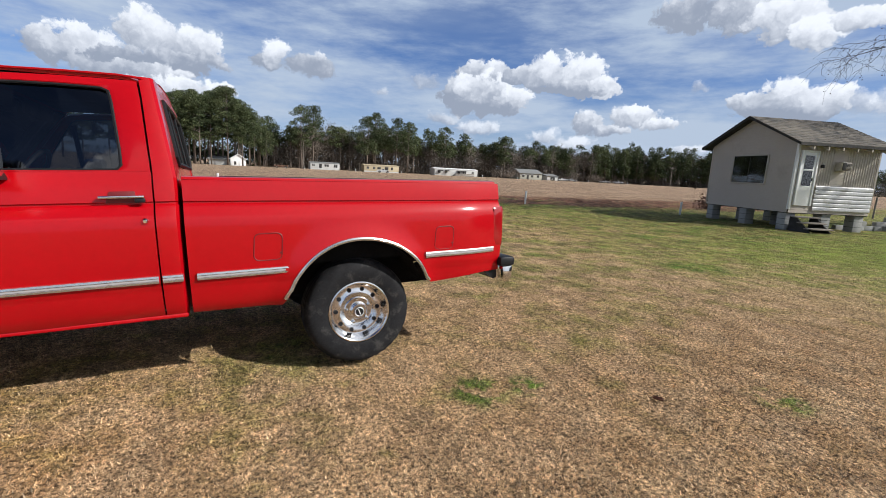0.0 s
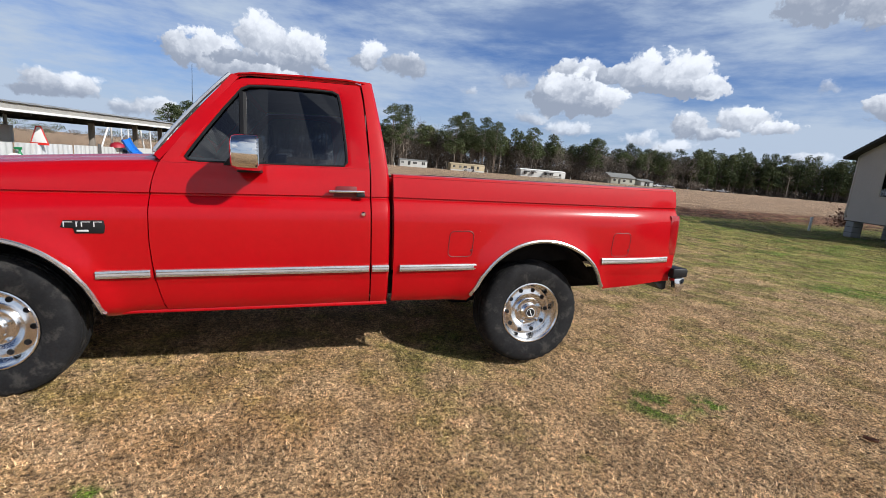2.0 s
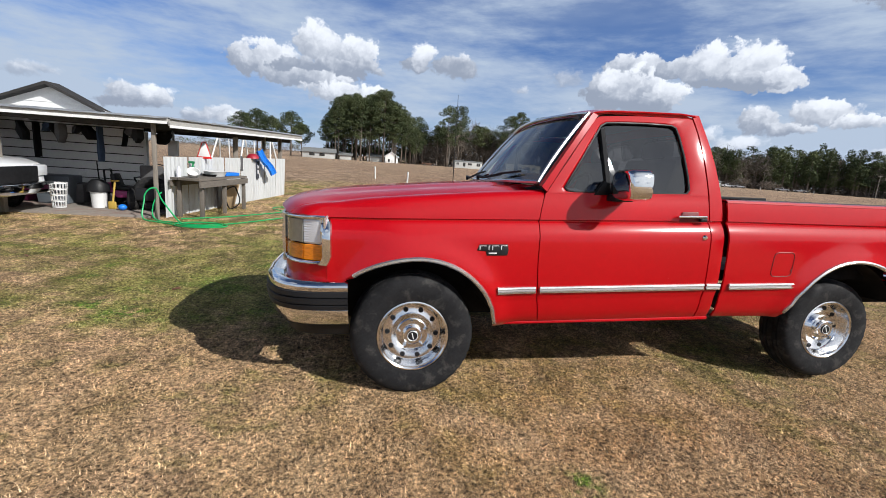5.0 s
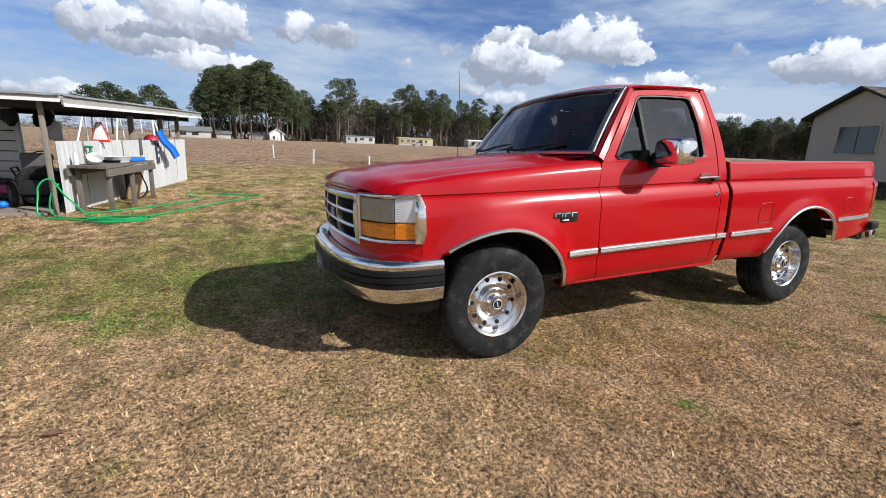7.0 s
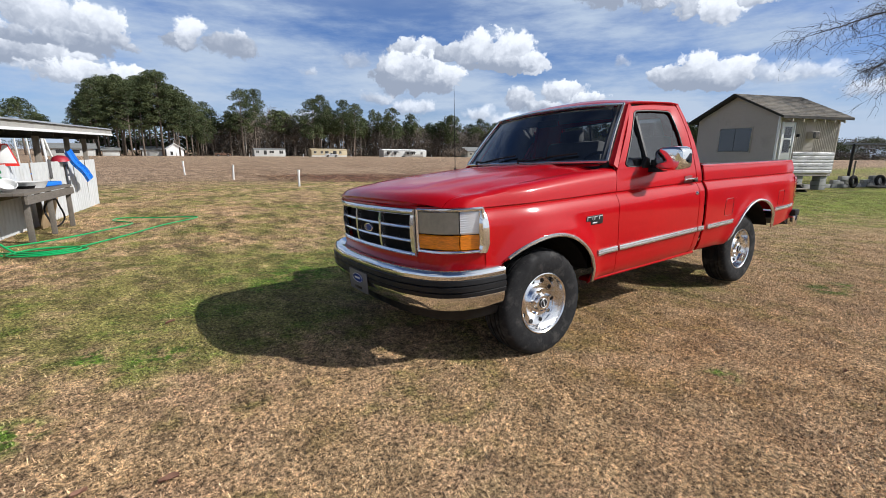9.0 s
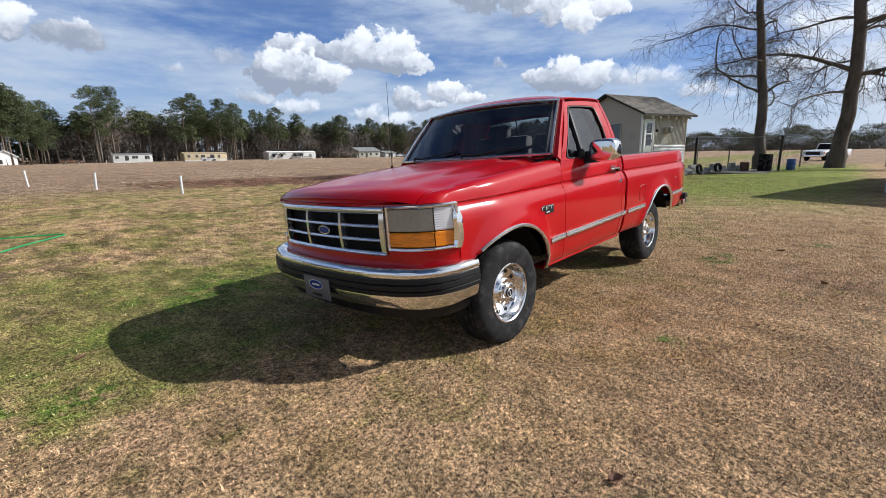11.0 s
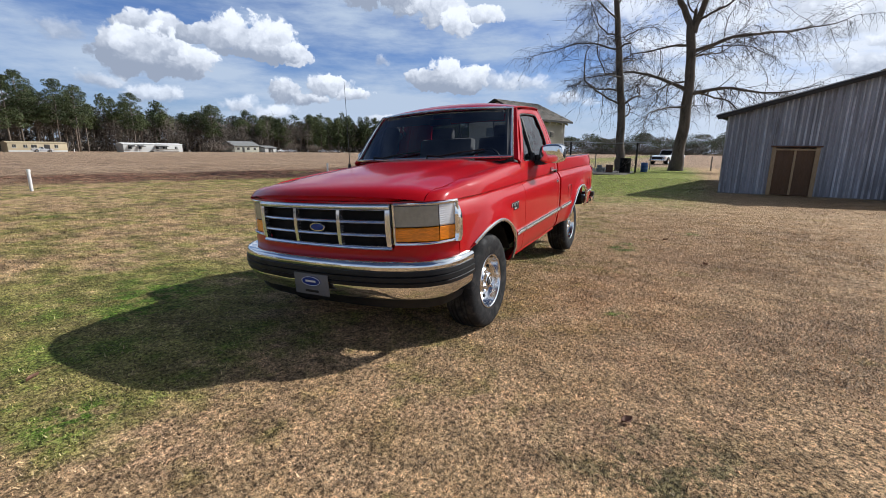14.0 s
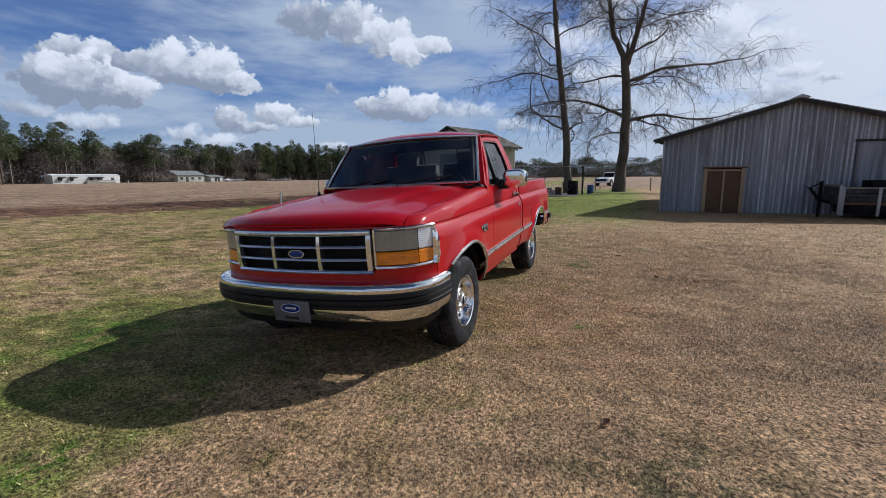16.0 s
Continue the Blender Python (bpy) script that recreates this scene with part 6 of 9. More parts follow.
barn = thing("barn", "grey galvanised tin barn with a low gable roof", "barn")
DY0, DY1, DZ1 = -4.60, -5.74, 1.56
edges = [BY0 - 0.66 * i for i in range(int((BY0 - BY1) / 0.66) + 1)] + [BY1]
for a, b in zip(edges, edges[1:]):
    cuts = [(a, b)]
    if a > DY0 > b or a > DY1 > b or (DY0 >= a and b >= DY1):
        cuts = []
        if a > DY0:
            cuts.append((a, max(b, DY0)))
        if b < DY1:
            cuts.append((min(a, DY1), b))
        cuts.append((min(a, DY0), max(b, DY1)))
    for c0, c1 in cuts:
        if c0 - c1 < 0.02:
            continue
        over = c0 <= DY0 + 1e-6 and c1 >= DY1 - 1e-6
        bm = bmesh.new()
        cols = []
        n = max(2, int(round((c0 - c1) / 0.022)))
        off = random.uniform(0, 0.012)
        for i in range(n + 1):
            y = lerp(c0, c1, i / n)
            ph = ((BY0 - y) % 0.22) / 0.22
            rib = 0.012 * math.exp(-((ph - 0.67) / 0.06) ** 2)
            z0, z1 = (DZ1 + 0.03 if over else ground_z(BX, y) + 0.02 + off), barn_top(y) - 0.02
            cols.append([(BX - 0.004 - rib - 0.002 * (off > 0.006), y, z) for z in (z0, lerp(z0, z1, 0.5), z1)])
        grid(bm, cols)
        bmesh.ops.recalc_face_normals(bm, faces=bm.faces)
        if sum(f.normal.x for f in bm.faces) > 0:
            bmesh.ops.reverse_faces(bm, faces=bm.faces)
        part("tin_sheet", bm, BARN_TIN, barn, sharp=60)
# separate rib strips in the paler tin, as if their crests caught light
rib_rng = random.Random(61)
for k in range(int((BY0 - BY1) / 0.152)):
    y = BY0 - 0.03 - 0.152 * k + rib_rng.uniform(-0.018, 0.018)
    z0 = DZ1 + 0.06 if DY1 - 0.06 < y < DY0 + 0.06 else ground_z(BX, y) + 0.03
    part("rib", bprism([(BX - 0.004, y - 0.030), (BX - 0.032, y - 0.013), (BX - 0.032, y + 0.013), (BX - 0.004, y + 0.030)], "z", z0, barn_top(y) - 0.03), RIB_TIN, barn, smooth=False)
part("frame_wall", bprism([(BY0, 0.0), (DY0, 0.0), (DY0, DZ1), (DY1, DZ1), (DY1, 0.0), (BY1, 0.0), (BY1, barn_top(BY1) - 0.05), (BPY, BP_Z - 0.05), (BY0, BE - 0.05)], "x", BX, BX + 0.10), OLDWOOD, barn, smooth=False)
part("side_wall", bprism([(BX + 0.1, BY0 - 0.02), (BX + 11, BY0 - 2.42), (BX + 11, BY0 - 2.48), (BX + 0.1, BY0 - 0.08)], "z", 0.0, BE - 0.05), BARN_TIN, barn, smooth=False)
part("back_wall", bprism([(BY0 - 2.42, 0.0), (BY1, 0.0), (BY1, barn_top(BY1) - 0.05), (BPY, BP_Z - 0.05), (BY0 - 2.42, BE - 0.05)], "x", BX + 11, BX + 11.1), TIN, barn, smooth=False)
part("side_wall", bbox((BX + 0.1, BY1, 0.0), (BX + 11, BY1 + 0.06, 1.8)), TIN, barn, smooth=False)
for y0, y1 in ((BY0 + 0.30, BPY), (BPY, BY1 - 0.4)):
    def zt(y):
        s_l = (BP_Z - BE) / (BY0 - BPY)
        s_r = (BP_Z - 1.85) / (BPY - BY1)
        return BP_Z - (y - BPY) * s_l if y > BPY else BP_Z - (BPY - y) * s_r
    pr = [(y0, zt(y0)), (y0, zt(y0) + 0.03), (y1, zt(y1) + 0.03), (y1, zt(y1))]
    sheets = bprism(pr, "x", BX - 0.30, BX + 11.2)
    # dark sheet added under the tin to stand for shade below the eave
    lining = bprism([(y0, zt(y0) - 0.05), (y0, zt(y0) - 0.003), (y1, zt(y1) - 0.003), (y1, zt(y1) - 0.05)], "x", BX - 0.26, BX + 11.1)
    for v in list(sheets.verts) + list(lining.verts):
        if v.co.y > BPY + 0.1:
            v.co.y -= 0.22 * (v.co.x - BX)
    rf = part("roof", sheets, TIN, barn, "galvanised roof sheets", smooth=False)
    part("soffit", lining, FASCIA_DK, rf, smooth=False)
    pr = [(y0, zt(y0) - 0.13), (y0, zt(y0) - 0.003), (y1, zt(y1) - 0.003), (y1, zt(y1) - 0.13)]
    part("rake_board", bprism(pr, "x", BX - 0.30, BX - 0.265, 0.004), FASCIA_DK, rf)
    for k in range(5):
        yy = lerp(y0, y1, (k + 0.3) / 5)
        part("purlin", bbox((BX - 0.26, yy - 0.04, zt(yy) - 0.12), (BX + 0.0, yy + 0.04, zt(yy) - 0.052)), OLDWOOD, rf)
part("ridge_cap", bprism([(BPY - 0.25, BP_Z - 0.01), (BPY, BP_Z + 0.09), (BPY + 0.25, BP_Z - 0.03)], "x", BX - 0.42, BX + 11.2), TIN, barn, smooth=False)
dr = part("barn_door", bbox((BX - 0.02, DY1 + 0.05, 0.03), (BX + 0.02, DY0 - 0.05, DZ1 - 0.06), 0.004), PLY, barn, "brown plywood double door in a raw lumber frame, shut")
for lo, hi in (((BX - 0.07, DY0 - 0.06, 0.0), (BX + 0.05, DY0 + 0.05, DZ1)), ((BX - 0.07, DY1 - 0.05, 0.0), (BX + 0.05, DY1 + 0.06, DZ1)), ((BX - 0.05, (DY0 + DY1) / 2 - 0.03, 0.03), (BX + 0.0, (DY0 + DY1) / 2 + 0.03, DZ1 - 0.06))):
    part("door_frame", bbox(lo, hi, 0.005), PINE, dr)
part("lintel", bbox((BX - 0.10, DY1 - 0.10, DZ1), (BX + 0.05, DY0 + 0.10, DZ1 + 0.05), 0.004), RUSTY, dr)
part("door_ledge", bbox((BX - 0.055, DY1 + 0.06, DZ1 - 0.10), (BX, DY0 - 0.06, DZ1 - 0.04), 0.004), PINE, dr)
# sliding door beside it
bm = bmesh.new()
cols = []
for i in range(95):
    y = lerp(-8.75, -10.9, i / 94)
    ph = ((BY0 - y) % 0.22) / 0.22
    rib = 0.045 * smooth(0.0, 0.14, ph) * (1 - smooth(0.20, 0.34, ph))
    cols.append([(BX - 0.06 - rib, y, z) for z in (0.06, 1.2, 2.34)])
grid(bm, cols)
bmesh.ops.recalc_face_normals(bm, faces=bm.faces)
sd = part("sliding_door", bm, BARN_TIN, barn, "ribbed tin sliding door on a dark rail", sharp=60)
thick(sd, 0.02, 0)
part("door_rail", bbox((BX - 0.12, -11.5, 2.36), (BX - 0.03, -8.68, 2.42), 0.006), FASCIA_DK, sd)

# ---- old farm trailer before the barn ----
SOOT = mat("blackened_boards", (0.030, 0.030, 0.033), 0.75, 0.1, 0.3, 3, 40, bump=0.3, second=(0.065, 0.065, 0.07), mask=(0.5, 0.66), mask_scale=4)
tr = thing("farm_trailer", "old dark farm trailer with worn side boards, parked by the barn", "trailer")
tx0, tx1, ty0, ty1 = 13.75, 14.95, -8.0, -11.6
part("bed", bbox((tx0, ty1, 0.42), (tx1, ty0, 0.50), 0.01), RUSTY, tr)
for k in range(3):
    z = 0.52 + 0.13 * k
    part("side_board", bbox((tx0 - 0.03, ty1, z), (tx0, ty0, z + 0.115), 0.006), SOOT, tr)
    part("side_board", bbox((tx1, ty1, z), (tx1 + 0.03, ty0, z + 0.115), 0.006), SOOT, tr)
part("front_board", bbox((tx0, ty0, 0.45), (tx1, ty0 + 0.04, 0.98), 0.006), SOOT, tr, "dented grey front board")
for y in (ty0 - 0.05, ty0 - 0.9, ty0 - 1.8, ty0 - 2.7):
    part("stake", bbox((tx0 - 0.07, y - 0.04, 0.1), (tx0 - 0.03, y + 0.04, 0.95), 0.006), TIN if y > ty0 - 1.0 else RUSTY, tr)
part("top_rail", bbox((tx0 - 0.06, ty1, 0.90), (tx0 - 0.02, ty0, 0.95), 0.006), OLDWOOD, tr)
part("tongue", btube([(14.35, ty0, 0.45), (14.3, ty0 + 0.35, 0.55), (14.25, ty0 + 0.62, 0.92)], 0.045, 8), DARK, tr)
part("jack", btube([(14.30, ty0 + 0.32, 0.0), (14.30, ty0 + 0.32, 1.12)], 0.05, 8), DARK, tr)
part("jack_handle", btube([(14.30, ty0 + 0.30, 1.10), (14.28, ty0 + 0.62, 0.90), (14.28, ty0 + 0.68, 0.95)], 0.022, 6), DARK, tr)
# dark filler box in place of the shadow beneath the bed
part("lower_body", bprism([(tx0 - 0.02, 0.14), (tx1, 0.14), (tx1, 0.42), (tx0 - 0.02, 0.42)], "y", ty1, ty0 - 0.25, 0.02), DARK, tr, "added dark box standing for the shade under the trailer")
part("front_rail", bbox((tx0 - 0.05, ty0 + 0.002, 0.96), (tx1, ty0 + 0.05, 1.02), 0.006), OLDWOOD, tr)
part("corner_stake", bbox((tx0 - 0.08, ty0 - 0.02, 0.12), (tx0 - 0.03, ty0 + 0.06, 1.02), 0.008), TIN, tr, "pale steel corner stake")
part("toolbox", bbox((14.1, ty0 - 1.6, 0.52), (14.8, ty0 - 0.85, 1.15), 0.03), DARK, tr)
for y in (-9.6, -10.5):
    wh = part("wheel", revolve([(0.0, -0.09), (0.17, -0.09), (0.20, -0.10), (0.30, -0.10), (0.33, -0.07), (0.33, 0.07), (0.30, 0.1), (0.0, 0.1)], 24, (tx0 - 0.12, y, 0.33), "x"), RUBBER, tr)
    part("wheel", revolve([(0.0, -0.09), (0.17, -0.09), (0.20, -0.10), (0.30, -0.10), (0.33, -0.07), (0.33, 0.07), (0.30, 0.1), (0.0, 0.1)], 24, (tx1 + 0.12, y, 0.33), "x"), RUBBER, tr)
    part("hub", revolve([(0.0, -0.14), (0.05, -0.13), (0.10, -0.10)], 12, (tx0 - 0.12, y, 0.33), "x"), RUSTY, wh)


# ---- open shed with a tin fence, bench and clutter ----
GREEN_HOSE = mat("green_hose", (0.015, 0.34, 0.10), 0.4, 0.0, 0.1)
BLUE = mat("bright_blue_plastic", (0.015, 0.16, 0.62), 0.4, 0.0, 0.08)
REDPL = mat("red_plastic", (0.55, 0.02, 0.015), 0.4, 0.0, 0.08)
PINK = mat("faded_magenta_plastic", (0.32, 0.035, 0.16), 0.45, 0.0, 0.1)
YELLOW = mat("dull_yellow_plastic", (0.42, 0.28, 0.05), 0.5, 0.0, 0.1)
# near-black colour that deepens the shade under the shed roof
SOFFIT = mat("shade_dark_boards", (0.035, 0.032, 0.028), 0.9, 0.0, 0.3, 4, 40, stretch=(1, 0.2, 1))
WHITEPL = mat("white_plastic", (0.62, 0.62, 0.61), 0.4, 0.0, 0.05)
CONC = mat("stained_concrete", (0.20, 0.175, 0.15), 0.9, 0.0, 0.2, 1.5, 40, second=(0.14, 0.075, 0.055), mask=(0.5, 0.7), mask_scale=1.5)
WORN_BOARD = mat("worn_pale_board", (0.34, 0.33, 0.31), 0.75, 0.0, 0.18, 1.5, 30, second=(0.20, 0.19, 0.175), mask=(0.5, 0.7), mask_scale=3.0)
BENCH_WOOD = mat("dark_weathered_wood", (0.125, 0.108, 0.090), 0.9, 0.0, 0.25, 4, 60, bump=0.4, bump_scale=60, stretch=(1, 0.2, 1))
SG = -0.2
FA, FB = Vector((-4.42, 6.75)), Vector((-3.22, 13.5))


def along(t, off=0.0):
    d = (FB - FA).normalized()
    p = FA.lerp(FB, t) + Vector((d.y, -d.x)) * off
    return p.x, p.y


shed = thing("open_shed", "low open-sided shed with white eaves and tin fence panels", "shed")
# fence of corrugated sheets, standing slightly out of true
n_sheet = 8
for k in range(n_sheet):
    t0, t1 = k / n_sheet, (k + 1) / n_sheet
    bm = bmesh.new()
    cols = []
    m_ = 26
    for i in range(m_ + 1):
        t = lerp(t0, t1, i / m_)
        w = 0.016 * math.sin(i * 1.35)
        lean_ = 0.03 * math.sin(k * 2.1)
        cols.append([(*along(t, w + 0.003 * (k % 2) + lean_ * h), SG - 0.02 + h * 1.28) for h in (0.0, 0.5, 1.0)])
    grid(bm, cols)
    thick(part("fence_sheet", bm, WHITE_TIN, shed, "whitish corrugated tin panel", sharp=80), 0.006, 0)
# posts
for k, (t, h) in enumerate(((0.5, 1.78), (0.78, 1.81), (0.985, 1.83))):
    x, y = along(t, -0.12)
    part("post", bbox((x - 0.055, y - 0.055, SG - 0.05), (x + 0.055, y + 0.055, h), 0.008), OLDWOOD, shed)
for x, y in ((-7.2, 6.5), (-10.2, 6.5)):
    part("post", bbox((x - 0.055, y - 0.055, SG - 0.05), (x + 0.055, y + 0.055, 1.71), 0.008), OLDWOOD, shed)
part("post", bbox((-4.50, 6.44, SG - 0.05), (-4.43, 6.51, 1.71), 0.008), OLDWOOD, shed)
# roof: eave corner near the lawn, running back along the fence and off to the west
corner, tip = Vector((-4.12, 6.28, 1.69)), Vector((-2.74, 14.1, 1.80))
west = Vector((-12.5, 6.28, 1.64))
rear_w, rear_e = Vector((-12.5, 14.0, 1.66)), Vector((-7.4, 14.1, 1.71))
bm = bmesh.new()
inner_ = Vector((-7.6, 8.6, 1.68))
rows_r = [[west, Vector((-8, 6.28, 1.665)), corner], [Vector((-12.5, 8.6, 1.65)), inner_, Vector((-3.66, 8.9, 1.75))], [rear_w, rear_e, tip]]
grid(bm, [[p + Vector((0, 0, 0.12)) for p in r] for r in rows_r])
bmesh.ops.recalc_face_normals(bm, faces=bm.faces)
if sum(f.normal.z for f in bm.faces) < 0:
    bmesh.ops.reverse_faces(bm, faces=bm.faces)
thick(part("roof", bm, TIN, shed, "tin roof", smooth=False), 0.03)
# boards added below the tin, their dark colour standing for shade
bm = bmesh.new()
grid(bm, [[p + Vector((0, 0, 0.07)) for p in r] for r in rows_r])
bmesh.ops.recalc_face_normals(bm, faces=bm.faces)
thick(part("roof_boards", bm, SOFFIT, shed, "underside boards coloured dark for the shade beneath the roof", smooth=False), 0.02)
for a, b in ((west, corner), (corner, tip)):
    d = (b - a).normalized()
    o_ = Vector((d.y, -d.x, 0)) * 0.03
    bm = bmesh.new()
    foot = 0.035 if a is west else -0.03
    grid(bm, [[q_ + Vector((0, 0, foot)), q_ + o_ + Vector((0, 0, foot)), q_ + o_ + Vector((0, 0, 0.10)), q_ + Vector((0, 0, 0.10))] for q_ in (a, b)], True, True)
    fas = part("fascia", bm, WORN_BOARD, shed, "worn pale fascia board", smooth=False)
    bm = bmesh.new()
    grid(bm, [[q_ + o_ * 1.02 + Vector((0, 0, foot - 0.03)), q_ + o_ * 1.5 + Vector((0, 0, foot - 0.03)), q_ + o_ * 1.5 + Vector((0, 0, foot + 0.02)), q_ + o_ * 1.02 + Vector((0, 0, foot + 0.02))] for q_ in (a, b)], True, True)
    part("white_edge", bm, WHITE, fas, "white edge strip", smooth=False)
    bm = bmesh.new()
    n = 60
    rows_f = []
    for i in range(n + 1):
        p = a.lerp(b, i / n) + o_ * 2.2
        z = 0.004 * math.sin(i * 1.9)
        rows_f.append([p + Vector((0, 0, 0.10 + z)), p - o_ * 3 + Vector((0, 0, 0.135 + z))])
    grid(bm, rows_f)
    thick(part("drip_edge", bm, TIN, shed, smooth=False), 0.008)
# rafters share the dark colour put in for shade
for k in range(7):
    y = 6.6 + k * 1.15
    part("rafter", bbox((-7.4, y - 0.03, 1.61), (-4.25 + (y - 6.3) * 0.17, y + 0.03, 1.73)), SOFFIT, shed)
# the white house that the shed leans on
hs = thing("white_house", "white lap-sided house behind the shed, its wall in shade", "house")
GWX0, GWX1, GWP, GWY = -13.0, -5.60, -7.50, 8.7
# gaps over a dark backing stand for the lap shadows
lap_wall(SG, 1.80, 0.20, lambda z: (GWX0, GWX1), lambda a, z, o: (a, GWY - o, z), WHITE, hs, "white lap siding", 0.030, 0.022)
part("corner_board", bbox((GWX1 - 0.03, GWY - 0.03, SG), (GWX1 + 0.03, GWY + 0.12, 1.55), 0.006), WHITE, hs)


def wg(z):
    f = (z - 1.82) / (2.42 - 1.82)
    return lerp(GWP - 1.55, GWP, f), lerp(GWP + 1.40, GWP, f)


lap_wall(1.82, 2.40, 0.12, wg, lambda a, z, o: (a, GWY + 0.02 - o, z), WHITE, hs, "white gable", 0.016)
for a, b in ((GWP - 1.6, GWP), (GWP + 1.28, GWP)):
    bm = bmesh.new()
    prism(bm, [(a, 1.80), (a, 1.85), (b, 2.50), (b, 2.43)], "y", GWY - 0.22, GWY + 0.3)
    part("roof", bm, FASCIA_DK, hs, "dark roof edge", smooth=False)
part("slab", bbox((-12.5, 6.55, SG - 0.05), (-4.62, GWY, SG + 0.045), 0.01), CONC, shed, "stained concrete floor slab")
# bench with a wooden top
bench = thing("work_bench", "weathered wooden work bench against the tin fence", "bench")
def bench_pt(t, off, z):
    return (*along(t, off), z)
for k in range(4):
    o0 = 0.08 + 0.155 * k
    bm = bmesh.new()
    c = [bench_pt(0.01, o0, 0.60), bench_pt(0.335, o0, 0.60), bench_pt(0.335, o0 + 0.145, 0.60), bench_pt(0.01, o0 + 0.145, 0.60)]
    grid(bm, [c, [(x, y, z + 0.045) for x, y, z in c]], True, True)
    bmesh.ops.recalc_face_normals(bm, faces=bm.faces)
    part("plank", bm, BENCH_WOOD, bench, smooth=False)
for t, o_b, dx in ((0.04, 0.62, 0.0), (0.18, 0.63, 0.0), (0.325, 0.63, 0.0), (0.04, 0.14, 0.0), (0.325, 0.14, 0.0)):
    x, y = along(t, o_b)
    part("leg", bprism([(x - 0.04, SG - 0.02), (x + 0.04, SG - 0.02), (x + 0.04 - dx, 0.60), (x - 0.04 - dx, 0.60)], "y", y - 0.04, y + 0.04, 0.004), BENCH_WOOD, bench)
for o_b in (0.68, 0.06):
    bm = bmesh.new()
    c = [bench_pt(0.01, o_b, 0.46), bench_pt(0.335, o_b, 0.46), bench_pt(0.335, o_b + 0.035, 0.46), bench_pt(0.01, o_b + 0.035, 0.46)]
    grid(bm, [c, [(x, y, z + 0.13) for x, y, z in c]], True, True)
    bmesh.ops.recalc_face_normals(bm, faces=bm.faces)
    part("apron", bm, BENCH_WOOD, bench, smooth=False)
# on the bench
x, y = along(0.07, 0.32)
bk = solid("white_basin", revolve([(0, 0.02), (0.14, 0.02), (0.17, 0.06), (0.20, 0.16), (0.21, 0.20), (0.19, 0.19), (0.15, 0.06), (0, 0.04)], 24, (0, 0, 0), "z"), WHITEPL, "white plastic basin tipped up on the bench", "basin")
bk.matrix_basis = pose(x + 0.02, y - 0.03, 0.685, 40, 0, 25) @ Matrix.Scale(0.62, 4)
x, y = along(0.12, 0.14)
sb = solid("spray_bottle", revolve([(0, 0), (0.055, 0), (0.06, 0.02), (0.06, 0.16), (0.02, 0.24), (0.02, 0.28), (0, 0.28)], 14, (0, 0, 0), "z"), mat("green_plastic", (0.01, 0.18, 0.06), 0.35), "green spray bottle standing on the bench", "bottle")
sb.matrix_basis = Matrix.Translation((x, y, 0.645))
part("spray_head", bbox((-0.09, -0.02, 0.28), (0.04, 0.02, 0.33), 0.008), mat("green_plastic_head", (0.01, 0.16, 0.05), 0.35), sb)
x, y = along(0.045, 0.12)
pb = solid("purple_bottle", revolve([(0, 0), (0.06, 0), (0.06, 0.24), (0.03, 0.29), (0.03, 0.33), (0, 0.33)], 14, (0, 0, 0), "z"), mat("white_bottle", (0.6, 0.6, 0.65), 0.4), "white bottle standing on the bench", "bottle")
pb.matrix_basis = Matrix.Translation((x, y, 0.645)) @ Matrix.Scale(0.7, 4)
x, y = along(0.20, 0.35)
dish = solid("dish_pan", revolve([(0, 0.0), (0.20, 0.0), (0.25, 0.10), (0.26, 0.11), (0.23, 0.10), (0, 0.03)], 20, (0, 0, 0), "z"), WHITEPL, "shallow white pan lying on the bench", "pan")
dish.matrix_basis = Matrix.Translation((x, y, 0.647))
x, y = along(0.265, 0.40)
tray = solid("blue_tray", bbox((-0.26, -0.18, 0), (0.26, 0.18, 0.08), 0.02), BLUE, "bright blue tray on the bench", "tray")
tray.matrix_basis = pose(x, y, 0.647, 0, 0, 70)
x, y = along(0.30, 0.30)
bx_ = solid("dark_box", bbox((-0.12, -0.10, 0), (0.12, 0.10, 0.07), 0.01), DARK, "small dark box on the bench", "box")
bx_.matrix_basis = pose(x, y, 0.647, 0, 0, 20)
x, y = along(0.17, 0.33)
pan2 = solid("iron_skillet", revolve([(0, 0.0), (0.13, 0.0), (0.16, 0.05), (0.15, 0.05), (0.12, 0.015), (0, 0.012)], 18, (0, 0, 0), "z"), DARK, "black iron pan on the bench", "pan")
pan2.matrix_basis = Matrix.Translation((x, y, 0.647))
# slow-vehicle triangle on the fence
x, y = along(0.215, 0.05)
tri = solid("warning_triangle", bprism([(-0.20, 0.0), (0.20, 0.0), (0.055, 0.48), (-0.055, 0.48)], "y", -0.008, 0.008, 0.003), REDPL, "red-edged white warning triangle on the fence top", "sign")
tri.matrix_basis = pose(x, y, 1.03, 0, 0, 12) @ Matrix.Scale(0.82, 4)
part("triangle_face", bprism([(-0.16, 0.06), (0.16, 0.06), (0.035, 0.45), (-0.035, 0.45)], "y", -0.0125, -0.0085, 0.001), WHITEPL, tri)
# blue slide, red shell and a dark board hanging over the fence
x, y = along(0.655, 0.06)
sl = thing("toy_slide", "bright blue plastic slide hung over the fence", "slide", pose(x, y, 0, 0, 0, 80))
bm = bmesh.new()
rows_s = []
